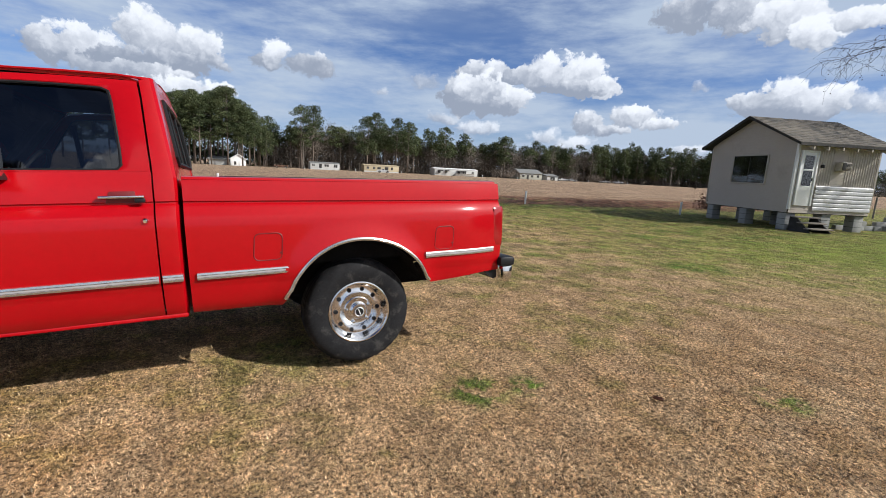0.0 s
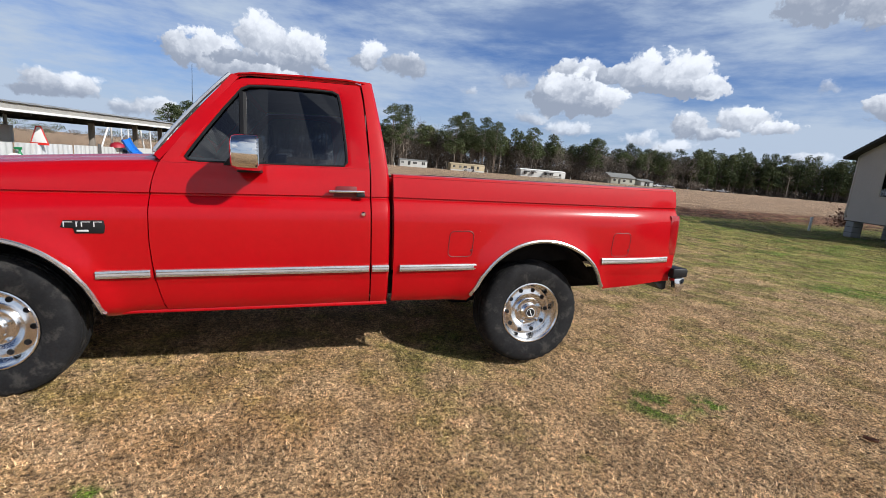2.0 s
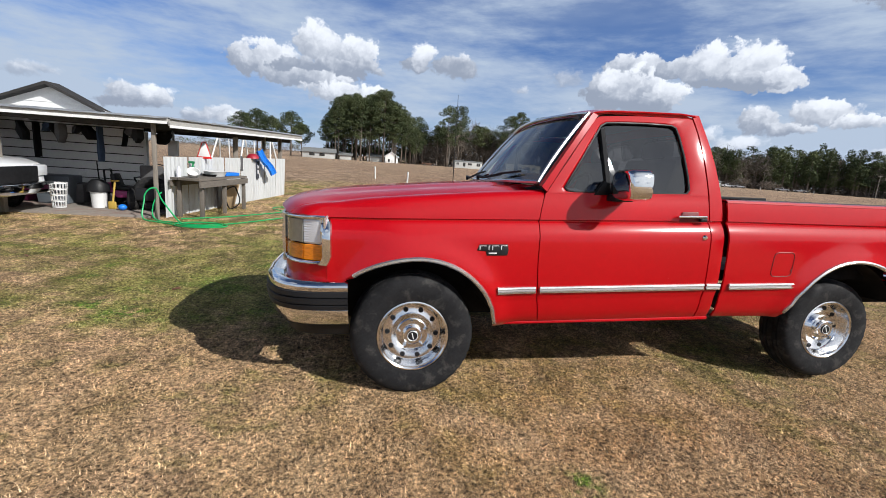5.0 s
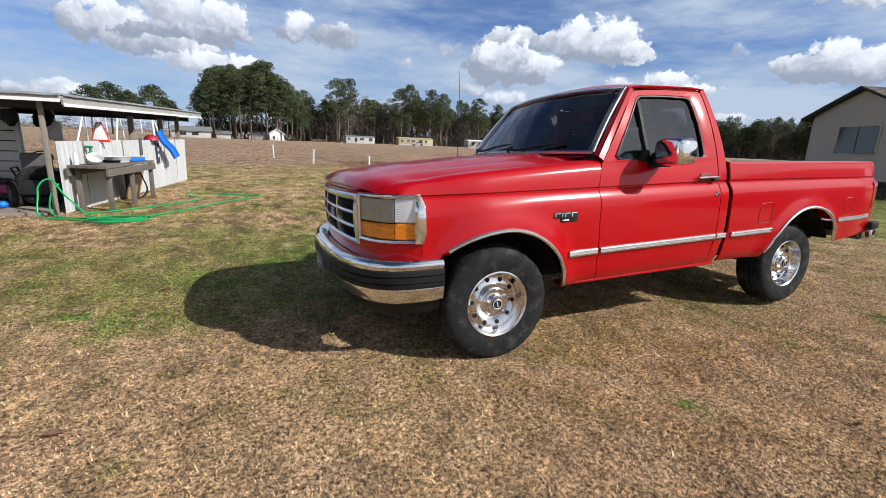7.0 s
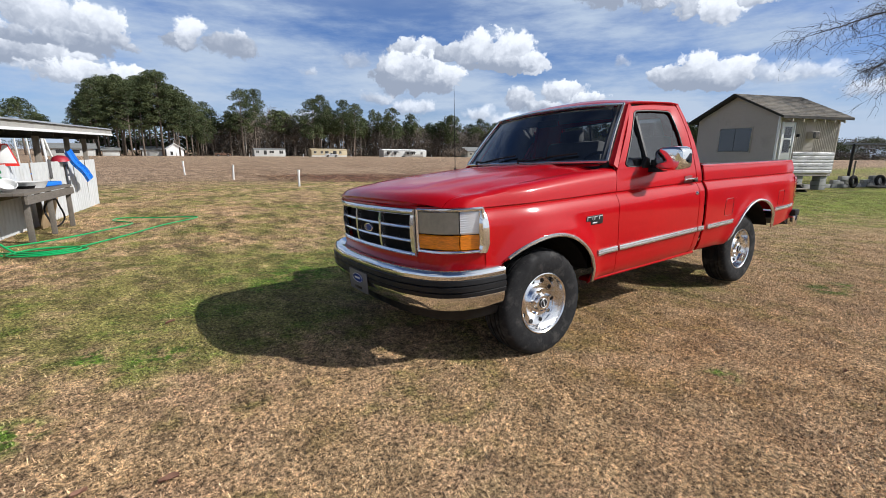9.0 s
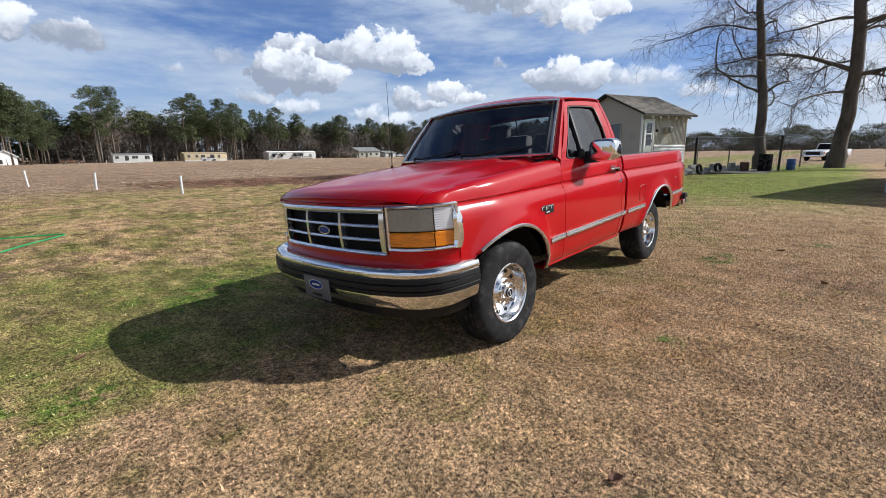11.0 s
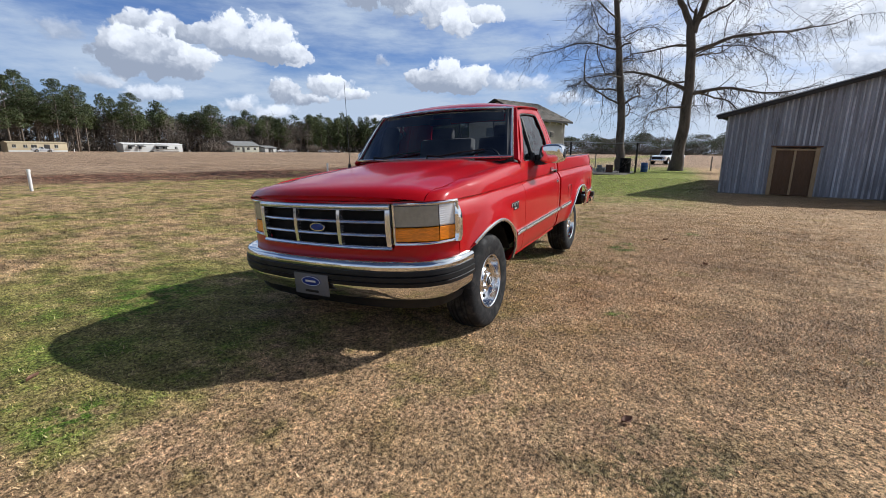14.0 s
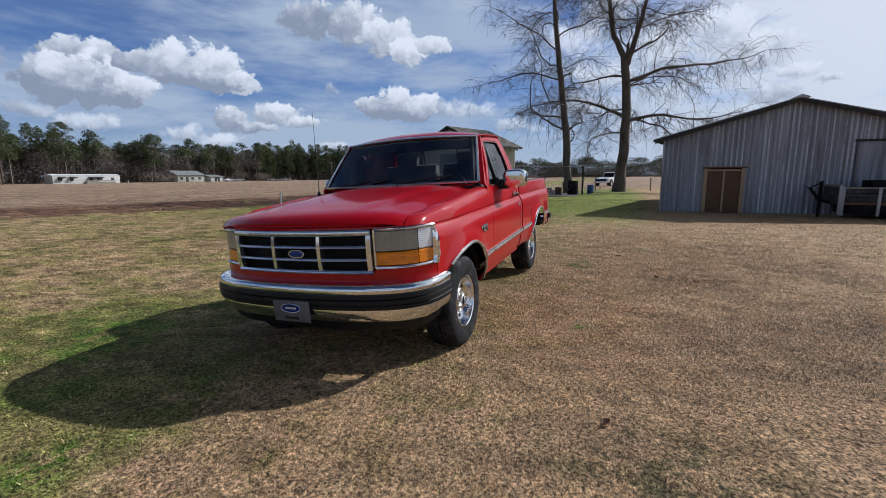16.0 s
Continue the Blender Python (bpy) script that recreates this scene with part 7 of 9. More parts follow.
for i in range(13):
    t = i / 12
    cx_, cz, oy = -0.12 + 0.62 * t, 1.24 - 0.72 * t - 0.05 * math.sin(t * 6), -0.05 - 0.20 * t
    rows_s.append([(cx_ - 0.17, oy - 0.05, cz + 0.05), (cx_ - 0.14, oy, cz), (cx_ + 0.16, oy, cz + 0.06), (cx_ + 0.19, oy - 0.05, cz + 0.11)])
grid(bm, rows_s)
thick(part("chute", bm, BLUE, sl), 0.02)
for i in range(5):
    t = 0.3 + 0.14 * i
    cx_, cz, oy = -0.12 + 0.62 * t, 1.24 - 0.72 * t - 0.05 * math.sin(t * 6), -0.05 - 0.20 * t
    part("rib", btube([(cx_ - 0.15, oy - 0.02, cz), (cx_ + 0.17, oy - 0.02, cz + 0.06)], 0.018, 6), BLUE, sl)
bm = revolve([(0, 0.20), (0.12, 0.19), (0.24, 0.12), (0.30, 0.0)], 20, (0, 0, 0), "z")
sh = solid("red_shell", bm, mat("dull_red_plastic", (0.30, 0.015, 0.03), 0.5), "dull red plastic toy shell on the fence top", "toy")
x2, y2 = along(0.615, 0.02)
sh.matrix_basis = pose(x2, y2, 1.07, 8, 0, 0) @ Matrix.Scale(0.6, 4)
x2, y2 = along(0.66, 0.035)
bd_ = solid("dark_sign_board", bbox((-0.012, -0.08, 0.45), (0.012, 0.08, 0.98), 0.004), mat("dark_board", (0.05, 0.055, 0.07), 0.6), "dark board with pale shapes hung on the fence", "board")
bd_.matrix_basis = pose(x2, y2, 0, 0, 0, -10)
for z, w in ((0.76, 0.10), (0.60, 0.10)):
    part("pale_bar", bbox((0.013, -w / 2, z), (0.017, w / 2, z + 0.10), 0.001), WHITEPL, bd_)
# cloth strip and cable on the fence
x2, y2 = along(0.5, 0.05)
rag = solid("grey_rag", bprism([(-0.05, 0.72), (0.06, 0.70), (0.05, 1.10), (-0.04, 1.12)], "y", -0.01, 0.02, 0.004), SEAT, "grey rag hanging over the fence", "rag")
rag.matrix_basis = pose(x2, y2, 0, 0, 0, 80)
# meter box on a post behind
mp_ = solid("meter_box", bbox((-0.11, -0.06, 1.02), (0.11, 0.06, 1.40), 0.015), WHITEPL, "grey meter box on a pipe behind the fence", "meter box")
mp_.matrix_basis = pose(-5.05, 8.9, 0)
part("pipe", btube([(0, 0, SG), (0, 0, 1.9)], 0.035, 8), TIN, mp_)
# white swing frame behind the shed
sw_ = thing("swing_frame", "white metal swing frame behind the shed", "swing set")
top_a, top_b = Vector((-7.9, 22.0, 2.05)), Vector((-5.2, 21.0, 2.05))
part("top_bar", btube([top_a, top_b], 0.035, 8), WHITEPL, sw_)
across = (top_b - top_a).normalized()
for c_, e_ in ((top_a, -0.35), (top_a.lerp(top_b, 0.5), 0.0), (top_b, 0.35)):
    for side in (-0.85, 0.85):
        foot_ = c_ + across * (e_ + side * 0.25) + Vector((across.y, -across.x, 0)) * side
        part("leg", btube([c_, (foot_.x, foot_.y, SG - 0.02)], 0.040, 8), WHITEPL, sw_)
for t in (0.18, 0.30, 0.68, 0.82):
    p = top_a.lerp(top_b, t)
    part("chain_bar", btube([p, (p.x + 0.05, p.y + 0.1, 0.35)], 0.028, 6), WHITEPL, sw_)
for t in (0.24, 0.75):
    p = top_a.lerp(top_b, t)
    part("swing_seat", bbox((p.x - 0.22, p.y, 0.33), (p.x + 0.30, p.y + 0.18, 0.37), 0.01), BLUE, sw_)
# things on the slab
bkt = solid("white_bucket", revolve([(0, 0), (0.135, 0), (0.15, 0.30), (0.158, 0.36), (0.148, 0.36), (0.13, 0.02), (0, 0.02)], 22, (0, 0, 0), "z"), WHITEPL, "white plastic bucket on the slab", "bucket")
bkt.matrix_basis = Matrix.Translation((-6.05, 7.5, SG + 0.046))
part("black_bag", revolve([(0, 0.62), (0.12, 0.60), (0.20, 0.50), (0.21, 0.36), (0.15, 0.34)], 14, (0, 0, 0), "z"), BLACK, bkt, "black liner bag")
part("broom_handle", btube([(0.02, 0.05, 0.3), (-0.10, 0.2, 1.0)], 0.014, 6), BLACK, bkt)
bsk = thing("laundry_basket", "white plastic lattice basket on the slab", "basket", Matrix.Translation((-6.62, 7.15, SG + 0.046)) @ Matrix.Diagonal((0.55, 0.55, 0.95, 1)))
for k in range(5):
    z = 0.02 + 0.13 * k
    r = 0.20 + 0.02 * k
    part("hoop", btube([(r * math.cos(a), r * math.sin(a), z) for a in [2 * math.pi * i / 20 for i in range(21)]], 0.014, 5), WHITEPL, bsk)
for i in range(16):
    a = 2 * math.pi * i / 16
    part("slat", btube([(0.20 * math.cos(a), 0.20 * math.sin(a), 0.01), (0.285 * math.cos(a), 0.285 * math.sin(a), 0.56)], 0.012, 5), WHITEPL, bsk)
toy = thing("toy_car", "faded magenta ride-on toy car beneath the shed roof", "toy car", pose(-5.62, 8.05, SG + 0.046, 0, 0, 8))
part("body", bprism([(-0.62, 0.20), (0.60, 0.20), (0.64, 0.34), (0.50, 0.42), (0.22, 0.44), (0.12, 0.36), (-0.30, 0.36), (-0.40, 0.52), (-0.60, 0.50)], "y", -0.26, 0.26, 0.03), PINK, toy)
part("seat", bprism([(-0.34, 0.36), (0.02, 0.36), (0.02, 0.44), (-0.22, 0.46), (-0.30, 0.72), (-0.38, 0.72)], "y", -0.2, 0.2, 0.02), BLACK, toy)
part("windscreen", btube([(0.20, -0.22, 0.42), (0.10, -0.20, 0.66), (0.10, 0.20, 0.66), (0.20, 0.22, 0.42)], 0.018, 6), BLACK, toy)
part("roll_bar", btube([(-0.45, -0.24, 0.48), (-0.48, -0.2, 0.80), (-0.48, 0.2, 0.80), (-0.45, 0.24, 0.48)], 0.022, 6), BLACK, toy)
part("bonnet_stripe", bbox((0.24, -0.08, 0.425), (0.52, 0.08, 0.455), 0.01), WHITEPL, toy)
for x in (-0.42, 0.42):
    for y in (-0.30, 0.30):
        part("wheel", revolve([(0, -0.07), (0.14, -0.07), (0.17, -0.04), (0.17, 0.04), (0.14, 0.07), (0, 0.07)], 18, (x, y, 0.17)), BLACK, toy)
sp_ = solid("toy_spade", btube([(0, 0, 0.05), (0.03, 0.10, 0.60)], 0.02, 6), YELLOW, "yellow toy spade leaning by the bucket", "spade")
sp_.matrix_basis = Matrix.Translation((-5.72, 7.35, SG + 0.046))
part("spade_blade", bbox((-0.08, -0.02, 0.0), (0.08, 0.02, 0.16), 0.02), YELLOW, sp_)
part("spade_grip", btube([(-0.05, 0.10, 0.60), (0.11, 0.10, 0.60)], 0.02, 6), YELLOW, sp_)
ball = solid("blue_ball", revolve([(0.14 * math.sin(a), -0.14 * math.cos(a)) for a in [math.pi * i / 10 for i in range(11)]], 18, (0, 0, 0.14), "z"), BLUE, "deflated blue ball on the slab", "ball")
ball.matrix_basis = pose(-5.45, 7.2, SG + 0.046) @ Matrix.Scale(0.6, 4)
for v in ball.data.vertices:
    v.co.z = v.co.z * 0.8
bt = solid("tractor_tyre", btube([(0.27 * math.cos(a), 0, 0.27 * math.sin(a)) for a in [2 * math.pi * i / 28 for i in range(29)]], 0.105, 10), RUBBER, "large black tyre leaning inside the shed", "tyre")
bt.matrix_basis = pose(-4.95, 7.45, SG + 0.42, 0, 0, 12)
tub = solid("grey_tub", bprism([(-0.30, 0.0), (0.30, 0.0), (0.36, 0.62), (-0.36, 0.62)], "y", -0.25, 0.25, 0.03), mat("grey_plastic", (0.10, 0.115, 0.13), 0.5), "grey storage tub against the house wall", "tub")
tub.matrix_basis = pose(-7.1, 8.0, SG + 0.046)
hr = random.Random(12)
for k in range(26):
    x = -5.0 - 0.25 * k + hr.uniform(-0.12, 0.12)
    w, h = hr.uniform(0.10, 0.34), hr.choice((0.18, 0.25, 0.3, 0.4, 0.75))
    gy_ = hr.uniform(0.2, 1.2)
    bm = bmesh.new()
    rows_h = []
    for i in range(10):
        f = i / 9
        r = w / 2 * (0.35 + 0.65 * math.sin(math.pi * min(1, 0.15 + 0.8 * f))) * (1 + 0.28 * math.sin(3.1 * f + k) + 0.15 * math.sin(9 * f + 2 * k))
        rows_h.append([(x + 0.08 * f * (k % 3 - 1) + r * math.cos(a) * (1 + 0.2 * math.sin(2 * a + k)), GWY - gy_ + 0.11 * math.sin(a), 1.58 - h * f) for a in [2 * math.pi * j / 10 for j in range(10)]])
    grid(bm, rows_h, True, True)
    bmesh.ops.recalc_face_normals(bm, faces=bm.faces)
    solid("hanging_bag", bm, (DARK, BLACK, SEAT, DARK, mat("dull_blue_cloth", (0.03, 0.05, 0.09), 0.9))[k % 5], "dark bag hanging from the shed rafters", "bag", "hanging bags")
for k in range(4):
    x = -6.9 - 1.05 * k
    ob = solid("stacked_box", bbox((-0.24, -0.2, 0), (0.24, 0.2, hr.uniform(0.25, 0.45)), 0.03), (SEAT, PINK, DARK, BLACK)[k], "dark box of oddments against the wall", "box", "stored boxes")
    ob.matrix_basis = pose(x, 8.2, SG + 0.046, 0, 0, hr.uniform(-8, 8))
# garden hose: from the tap post, coiled, then out over the lawn
pts = [Vector((-4.40, 6.55, 0.35)), Vector((-4.48, 6.42, 0.20)), Vector((-4.52, 6.38, -0.05)), Vector((-4.40, 6.25, -0.17)), Vector((-4.1, 6.1, SG + 0.02))]
for i in range(64):
    a = 2 * math.pi * i / 26
    r = 0.40 - 0.16 * i / 64
    pts.append(Vector((-3.42 + r * 1.25 * math.cos(a + 2.6), 5.85 + r * 0.75 * math.sin(a + 2.6), SG + 0.02 + 0.0006 * i)))
pts += [Vector((-3.0, 6.2, SG + 0.02)), Vector((-2.5, 6.9, SG + 0.02)), Vector((-1.9, 7.9, SG + 0.02)), Vector((-1.2, 8.75, SG + 0.02)), Vector((-1.25, 9.0, SG + 0.02)), Vector((-1.9, 9.2, SG + 0.02)), Vector((-2.6, 9.5, SG + 0.02)), Vector((-2.75, 9.1, SG + 0.02)), Vector((-2.4, 8.5, SG + 0.02)), Vector((-2.9, 7.7, SG + 0.02)), Vector((-3.5, 7.0, SG + 0.02)), Vector((-4.2, 6.5, SG + 0.02))]
smoothed = []
for i in range(len(pts) - 1):
    p0, p1, p2, p3 = pts[max(i - 1, 0)], pts[i], pts[i + 1], pts[min(i + 2, len(pts) - 1)]
    for k in range(4):
        t = k / 4
        smoothed.append(0.5 * ((2 * p1) + (p2 - p0) * t + (2 * p0 - 5 * p1 + 4 * p2 - p3) * t * t + (3 * p1 - p0 - 3 * p2 + p3) * t ** 3))
solid("garden_hose", btube(smoothed, 0.0125, 6), GREEN_HOSE, "bright green garden hose lying coiled on the lawn", "hose")
for bend in ([(-4.43, 6.40, 0.44), (-4.60, 6.36, 0.42), (-4.74, 6.32, 0.24), (-4.76, 6.28, 0.02), (-4.62, 6.20, -0.14), (-4.30, 6.05, -0.182), (-3.9, 5.85, -0.183)], [(-4.43, 6.40, 0.42), (-4.34, 6.30, 0.34), (-4.22, 6.18, 0.16), (-4.05, 6.05, -0.02), (-3.85, 5.95, -0.15), (-3.6, 5.85, -0.180)]):
    bend = [Vector(p) for p in bend]
    bend = [bend[0].lerp(p, 0.62) if p.z > -0.1 else p for p in bend]
    soft_bend = []
    for i in range(len(bend) - 1):
        p0, p1, p2, p3 = bend[max(i - 1, 0)], bend[i], bend[i + 1], bend[min(i + 2, len(bend) - 1)]
        for k in range(5):
            t = k / 5
            soft_bend.append(0.5 * ((2 * p1) + (p2 - p0) * t + (2 * p0 - 5 * p1 + 4 * p2 - p3) * t * t + (3 * p1 - p0 - 3 * p2 + p3) * t ** 3))
    solid("hose_loop", btube(soft_bend, 0.014, 8), GREEN_HOSE, "slack bend of green hose hung from the post tap", "hose", "hung hose bends")
mow = thing("ride_on_mower", "black ride-on mower stored beneath the shed roof", "mower", pose(-5.05, 8.0, SG + 0.046, 0, 0, 100))
part("body", bprism([(-0.75, 0.22), (0.72, 0.22), (0.78, 0.42), (0.62, 0.62), (0.10, 0.66), (0.02, 0.46), (-0.70, 0.50)], "y", -0.30, 0.30, 0.04), BLACK, mow)
part("seat", bprism([(-0.55, 0.52), (-0.12, 0.52), (-0.12, 0.60), (-0.40, 0.62), (-0.50, 0.98), (-0.60, 0.96)], "y", -0.22, 0.22, 0.03), SEAT, mow)
part("steering_wheel", btube([(0.02 + 0.10 * math.sin(a), 0.17 * math.cos(a), 0.86 + 0.12 * math.sin(a)) for a in [2 * math.pi * i / 18 for i in range(19)]], 0.014, 6), BLACK, mow)
part("steering_post", btube([(0.12, 0, 0.62), (0.02, 0, 0.86)], 0.02, 6), BLACK, mow)
for x in (-0.52, 0.55):
    for y in (-0.36, 0.36):
        part("wheel", revolve([(0, -0.09), (0.20, -0.09), (0.24, -0.05), (0.24, 0.05), (0.20, 0.09), (0, 0.09)], 20, (x, y, 0.24)), RUBBER, mow)
# lumber and a board under the bench
ob = solid("leaning_board", bbox((-0.02, -0.35, 0), (0.02, 0.35, 0.72), 0.006), PINE, "weathered board leaning under the bench", "board")
x, y = along(0.33, 0.20)
ob.matrix_basis = pose(x, y, SG + 0.0, 0, 14, -8)
ob = solid("black_pipe_coil", btube([(0.28 * math.cos(a), 0.03 * math.sin(3 * a), 0.28 * math.sin(a) + 0.28) for a in [2 * math.pi * i / 30 for i in range(50)]], 0.016, 6), BLACK, "black pipe coil leaning under the bench", "pipe")
x, y = along(0.30, 0.42)
ob.matrix_basis = pose(x, y, SG + 0.012, 0, 0, 70)


# ---- parked vehicles, plainly modelled ----
def simple_pickup(name, label, paint, m, group=""):
    """A white work truck: x runs from nose to tail, standing at z 0."""
    v = thing(name, label, "pickup truck", m, group)
    def prof(y0, y1, pts, material, nm, bev=0.05):
        return part(nm, bprism(pts, "y", y0, y1, bev), material, v)
    prof(-0.92, 0.92, [(-0.85, 0.48), (0.9, 0.42), (0.9, 1.12), (-0.55, 1.04), (-0.82, 0.95)], paint, "front_body", 0.07)
    cabp = prof(-0.92, 0.92, [(0.85, 0.42), (2.35, 0.42), (2.35, 1.15), (0.85, 1.13)], paint, "cab_body", 0.05)
    part("cab_top", bprism([(1.15, 1.12), (1.62, 1.72), (2.15, 1.75), (2.33, 1.12)], "y", -0.78, 0.78, 0.05), paint, cabp)
    for s in (-1, 1):
        part("side_window", bprism([(1.35, 1.16), (1.68, 1.62), (2.10, 1.64), (2.20, 1.16)], "y", s * 0.775, s * 0.79), DARK, cabp)
    part("windshield", bprism([(1.10, 1.16), (1.135, 1.16), (1.585, 1.69), (1.555, 1.69)], "y", -0.66, 0.66), DARK, cabp)
    prof(-0.94, 0.94, [(2.40, 0.50), (4.4, 0.50), (4.4, 1.15), (2.40, 1.15)], paint, "cargo_bed", 0.04)
    prof(-0.90, 0.90, [(-1.0, 0.40), (-0.86, 0.40), (-0.86, 0.62), (-1.0, 0.62)], CHROME, "front_bumper", 0.03)
    prof(-0.62, 0.62, [(-0.90, 0.62), (-0.84, 0.62), (-0.84, 0.92), (-0.90, 0.92)], BLACK, "grille", 0.01)
    for s in (-1, 1):
        hl = part("headlamp", bbox((-0.88, min(s * 0.64, s * 0.93), 0.72), (-0.62, max(s * 0.64, s * 0.93), 0.94), 0.03), LAMP_CLEAR, v)
        part("marker", bbox((-0.74, min(s * 0.80, s * 0.945), 0.74), (-0.60, max(s * 0.80, s * 0.945), 0.92), 0.02), AMBER, hl)
        for x in (0.0, 3.3):
            part("wheel_well", revolve([(0, -0.02), (0.46, -0.02), (0.46, 0.02), (0, 0.02)], 24, (x, s * 0.925, 0.44)), DARK, v)
            w = part("wheel", revolve([(0.22, -0.10), (0.25, -0.12), (0.34, -0.12), (0.38, -0.08), (0.38, 0.08), (0.34, 0.12), (0.25, 0.12), (0.22, 0.10)], 28, (x, s * 0.88, 0.38)), RUBBER, v)
            part("hubcap", revolve([(0.0, s * 0.10), (0.08, s * 0.10), (0.10, s * 0.07), (0.19, s * 0.08), (0.235, s * 0.105)], 24, (x, s * 0.88, 0.38)), ALLOY, w)
    return v


CARWHITE = mat("white_car_paint", (0.72, 0.73, 0.74), 0.3, 0.0, 0.03, coat=0.6)
SILVER = mat("silver_car_paint", (0.45, 0.46, 0.48), 0.3, 0.4, 0.03, coat=0.6)
simple_pickup("pickup_truck", "white pickup parked beside the shed", CARWHITE, pose(-7.55, 6.05, ground_z(0, 6), 0, 0, 180))
simple_pickup("pickup_truck", "white pickup parked in the field beyond the tree", CARWHITE, pose(57.5, 0.80, ground_z(57, 1), 0, 0, -22))
# white pipes standing in the field
pipe = None
for x, y, h, tilt in ((3.72, 17.3, 0.74, 0), (2.05, 23.5, 0.80, 2), (0.29, 30.1, 0.85, -3), (17.15, 16.4, 0.70, 1), (23.0, 11.3, 0.62, 1)):
    gz = ground_z(x, y)
    ob = solid("white_pipe", revolve([(0.0, h), (0.052, h), (0.058, h - 0.015), (0.058, h - 0.08), (0.048, h - 0.085), (0.048, -0.1)], 14, (0, 0, 0), "z"), WHITEPL, "white plastic pipe standing upright in the field", "pipe", "field pipes")
    ob.matrix_basis = pose(x, y, gz, tilt, tilt, 0)

# dead leaves lying about the lawn
LEAF = mat("dead_leaf", (0.19, 0.095, 0.06), 0.85, 0.0, 0.25)
lf = random.Random(51)
for x, y in ((-3.2, -0.4), (-2.11, 1.2), (-2.23, -0.98), (-2.53, -0.88), (-3.6, 0.9), (-0.9, -2.05), (1.4, -2.2), (3.1, -2.5), (-4.3, 2.6), (4.6, -2.0)):
    bm = bmesh.new()
    n = 6
    ln, wd = lf.uniform(0.022, 0.04), lf.uniform(0.012, 0.02)
    rows_l = []
    for i in range(n + 1):
        t = i / n
        w = wd * math.sin(math.pi * (0.06 + 0.88 * t)) * (1 + 0.3 * math.sin(5 * t + x))
        z = 0.012 + 0.006 * math.sin(3 * t + y)
        rows_l.append([((t - 0.5) * ln * 2, -w, z + 0.014), ((t - 0.5) * ln * 2, 0, z), ((t - 0.5) * ln * 2, w, z + 0.018)])
    grid(bm, rows_l)
    ob = solid("fallen_leaf", bm, LEAF, "curled dead brown leaf lying on the grass", "leaf", "fallen leaves")
    thick(ob, 0.002, 0)
    ob.matrix_basis = pose(x, y, ground_z(x, y), 0, 0, lf.uniform(0, 360))


# ---- the two bare sycamores ----
def bark(name, a, b):
    return mat(name, a, 0.9, 0.0, 0.22, 1.5, 14, bump=0.5, bump_scale=18, second=b, mask=(0.48, 0.66), mask_scale=2.0, stretch=(1, 1, 0.35))


BARK = bark("sycamore_bark", (0.100, 0.080, 0.062), (0.045, 0.035, 0.027))
TWIG = mat("twigs", (0.050, 0.040, 0.033), 0.9, 0.0, 0.2)
SEED = mat("seed_balls", (0.10, 0.075, 0.05), 0.95, 0.0, 0.2)


def limb(bm, rg, p, d, length, r0, r1, seg, steps, wander, sag, out):
    """One crooked, tapering limb; appends (point, direction, radius, share) along it to out."""
    pts, rad = [p.copy()], [r0]
    d = d.normalized()
    for i in range(steps):
        t = (i + 1) / steps
        d = (d + Vector((rg.gauss(0, wander), rg.gauss(0, wander), rg.gauss(0, wander * 0.7))) + Vector((0, 0, sag))).normalized()
        p = p + d * (length / steps)
        pts.append(p.copy())
        rad.append(lerp(r0, r1, t ** 0.8))
        out.append((p.copy(), d.copy(), rad[-1], t))
    tube(bm, pts, rad, seg, False)


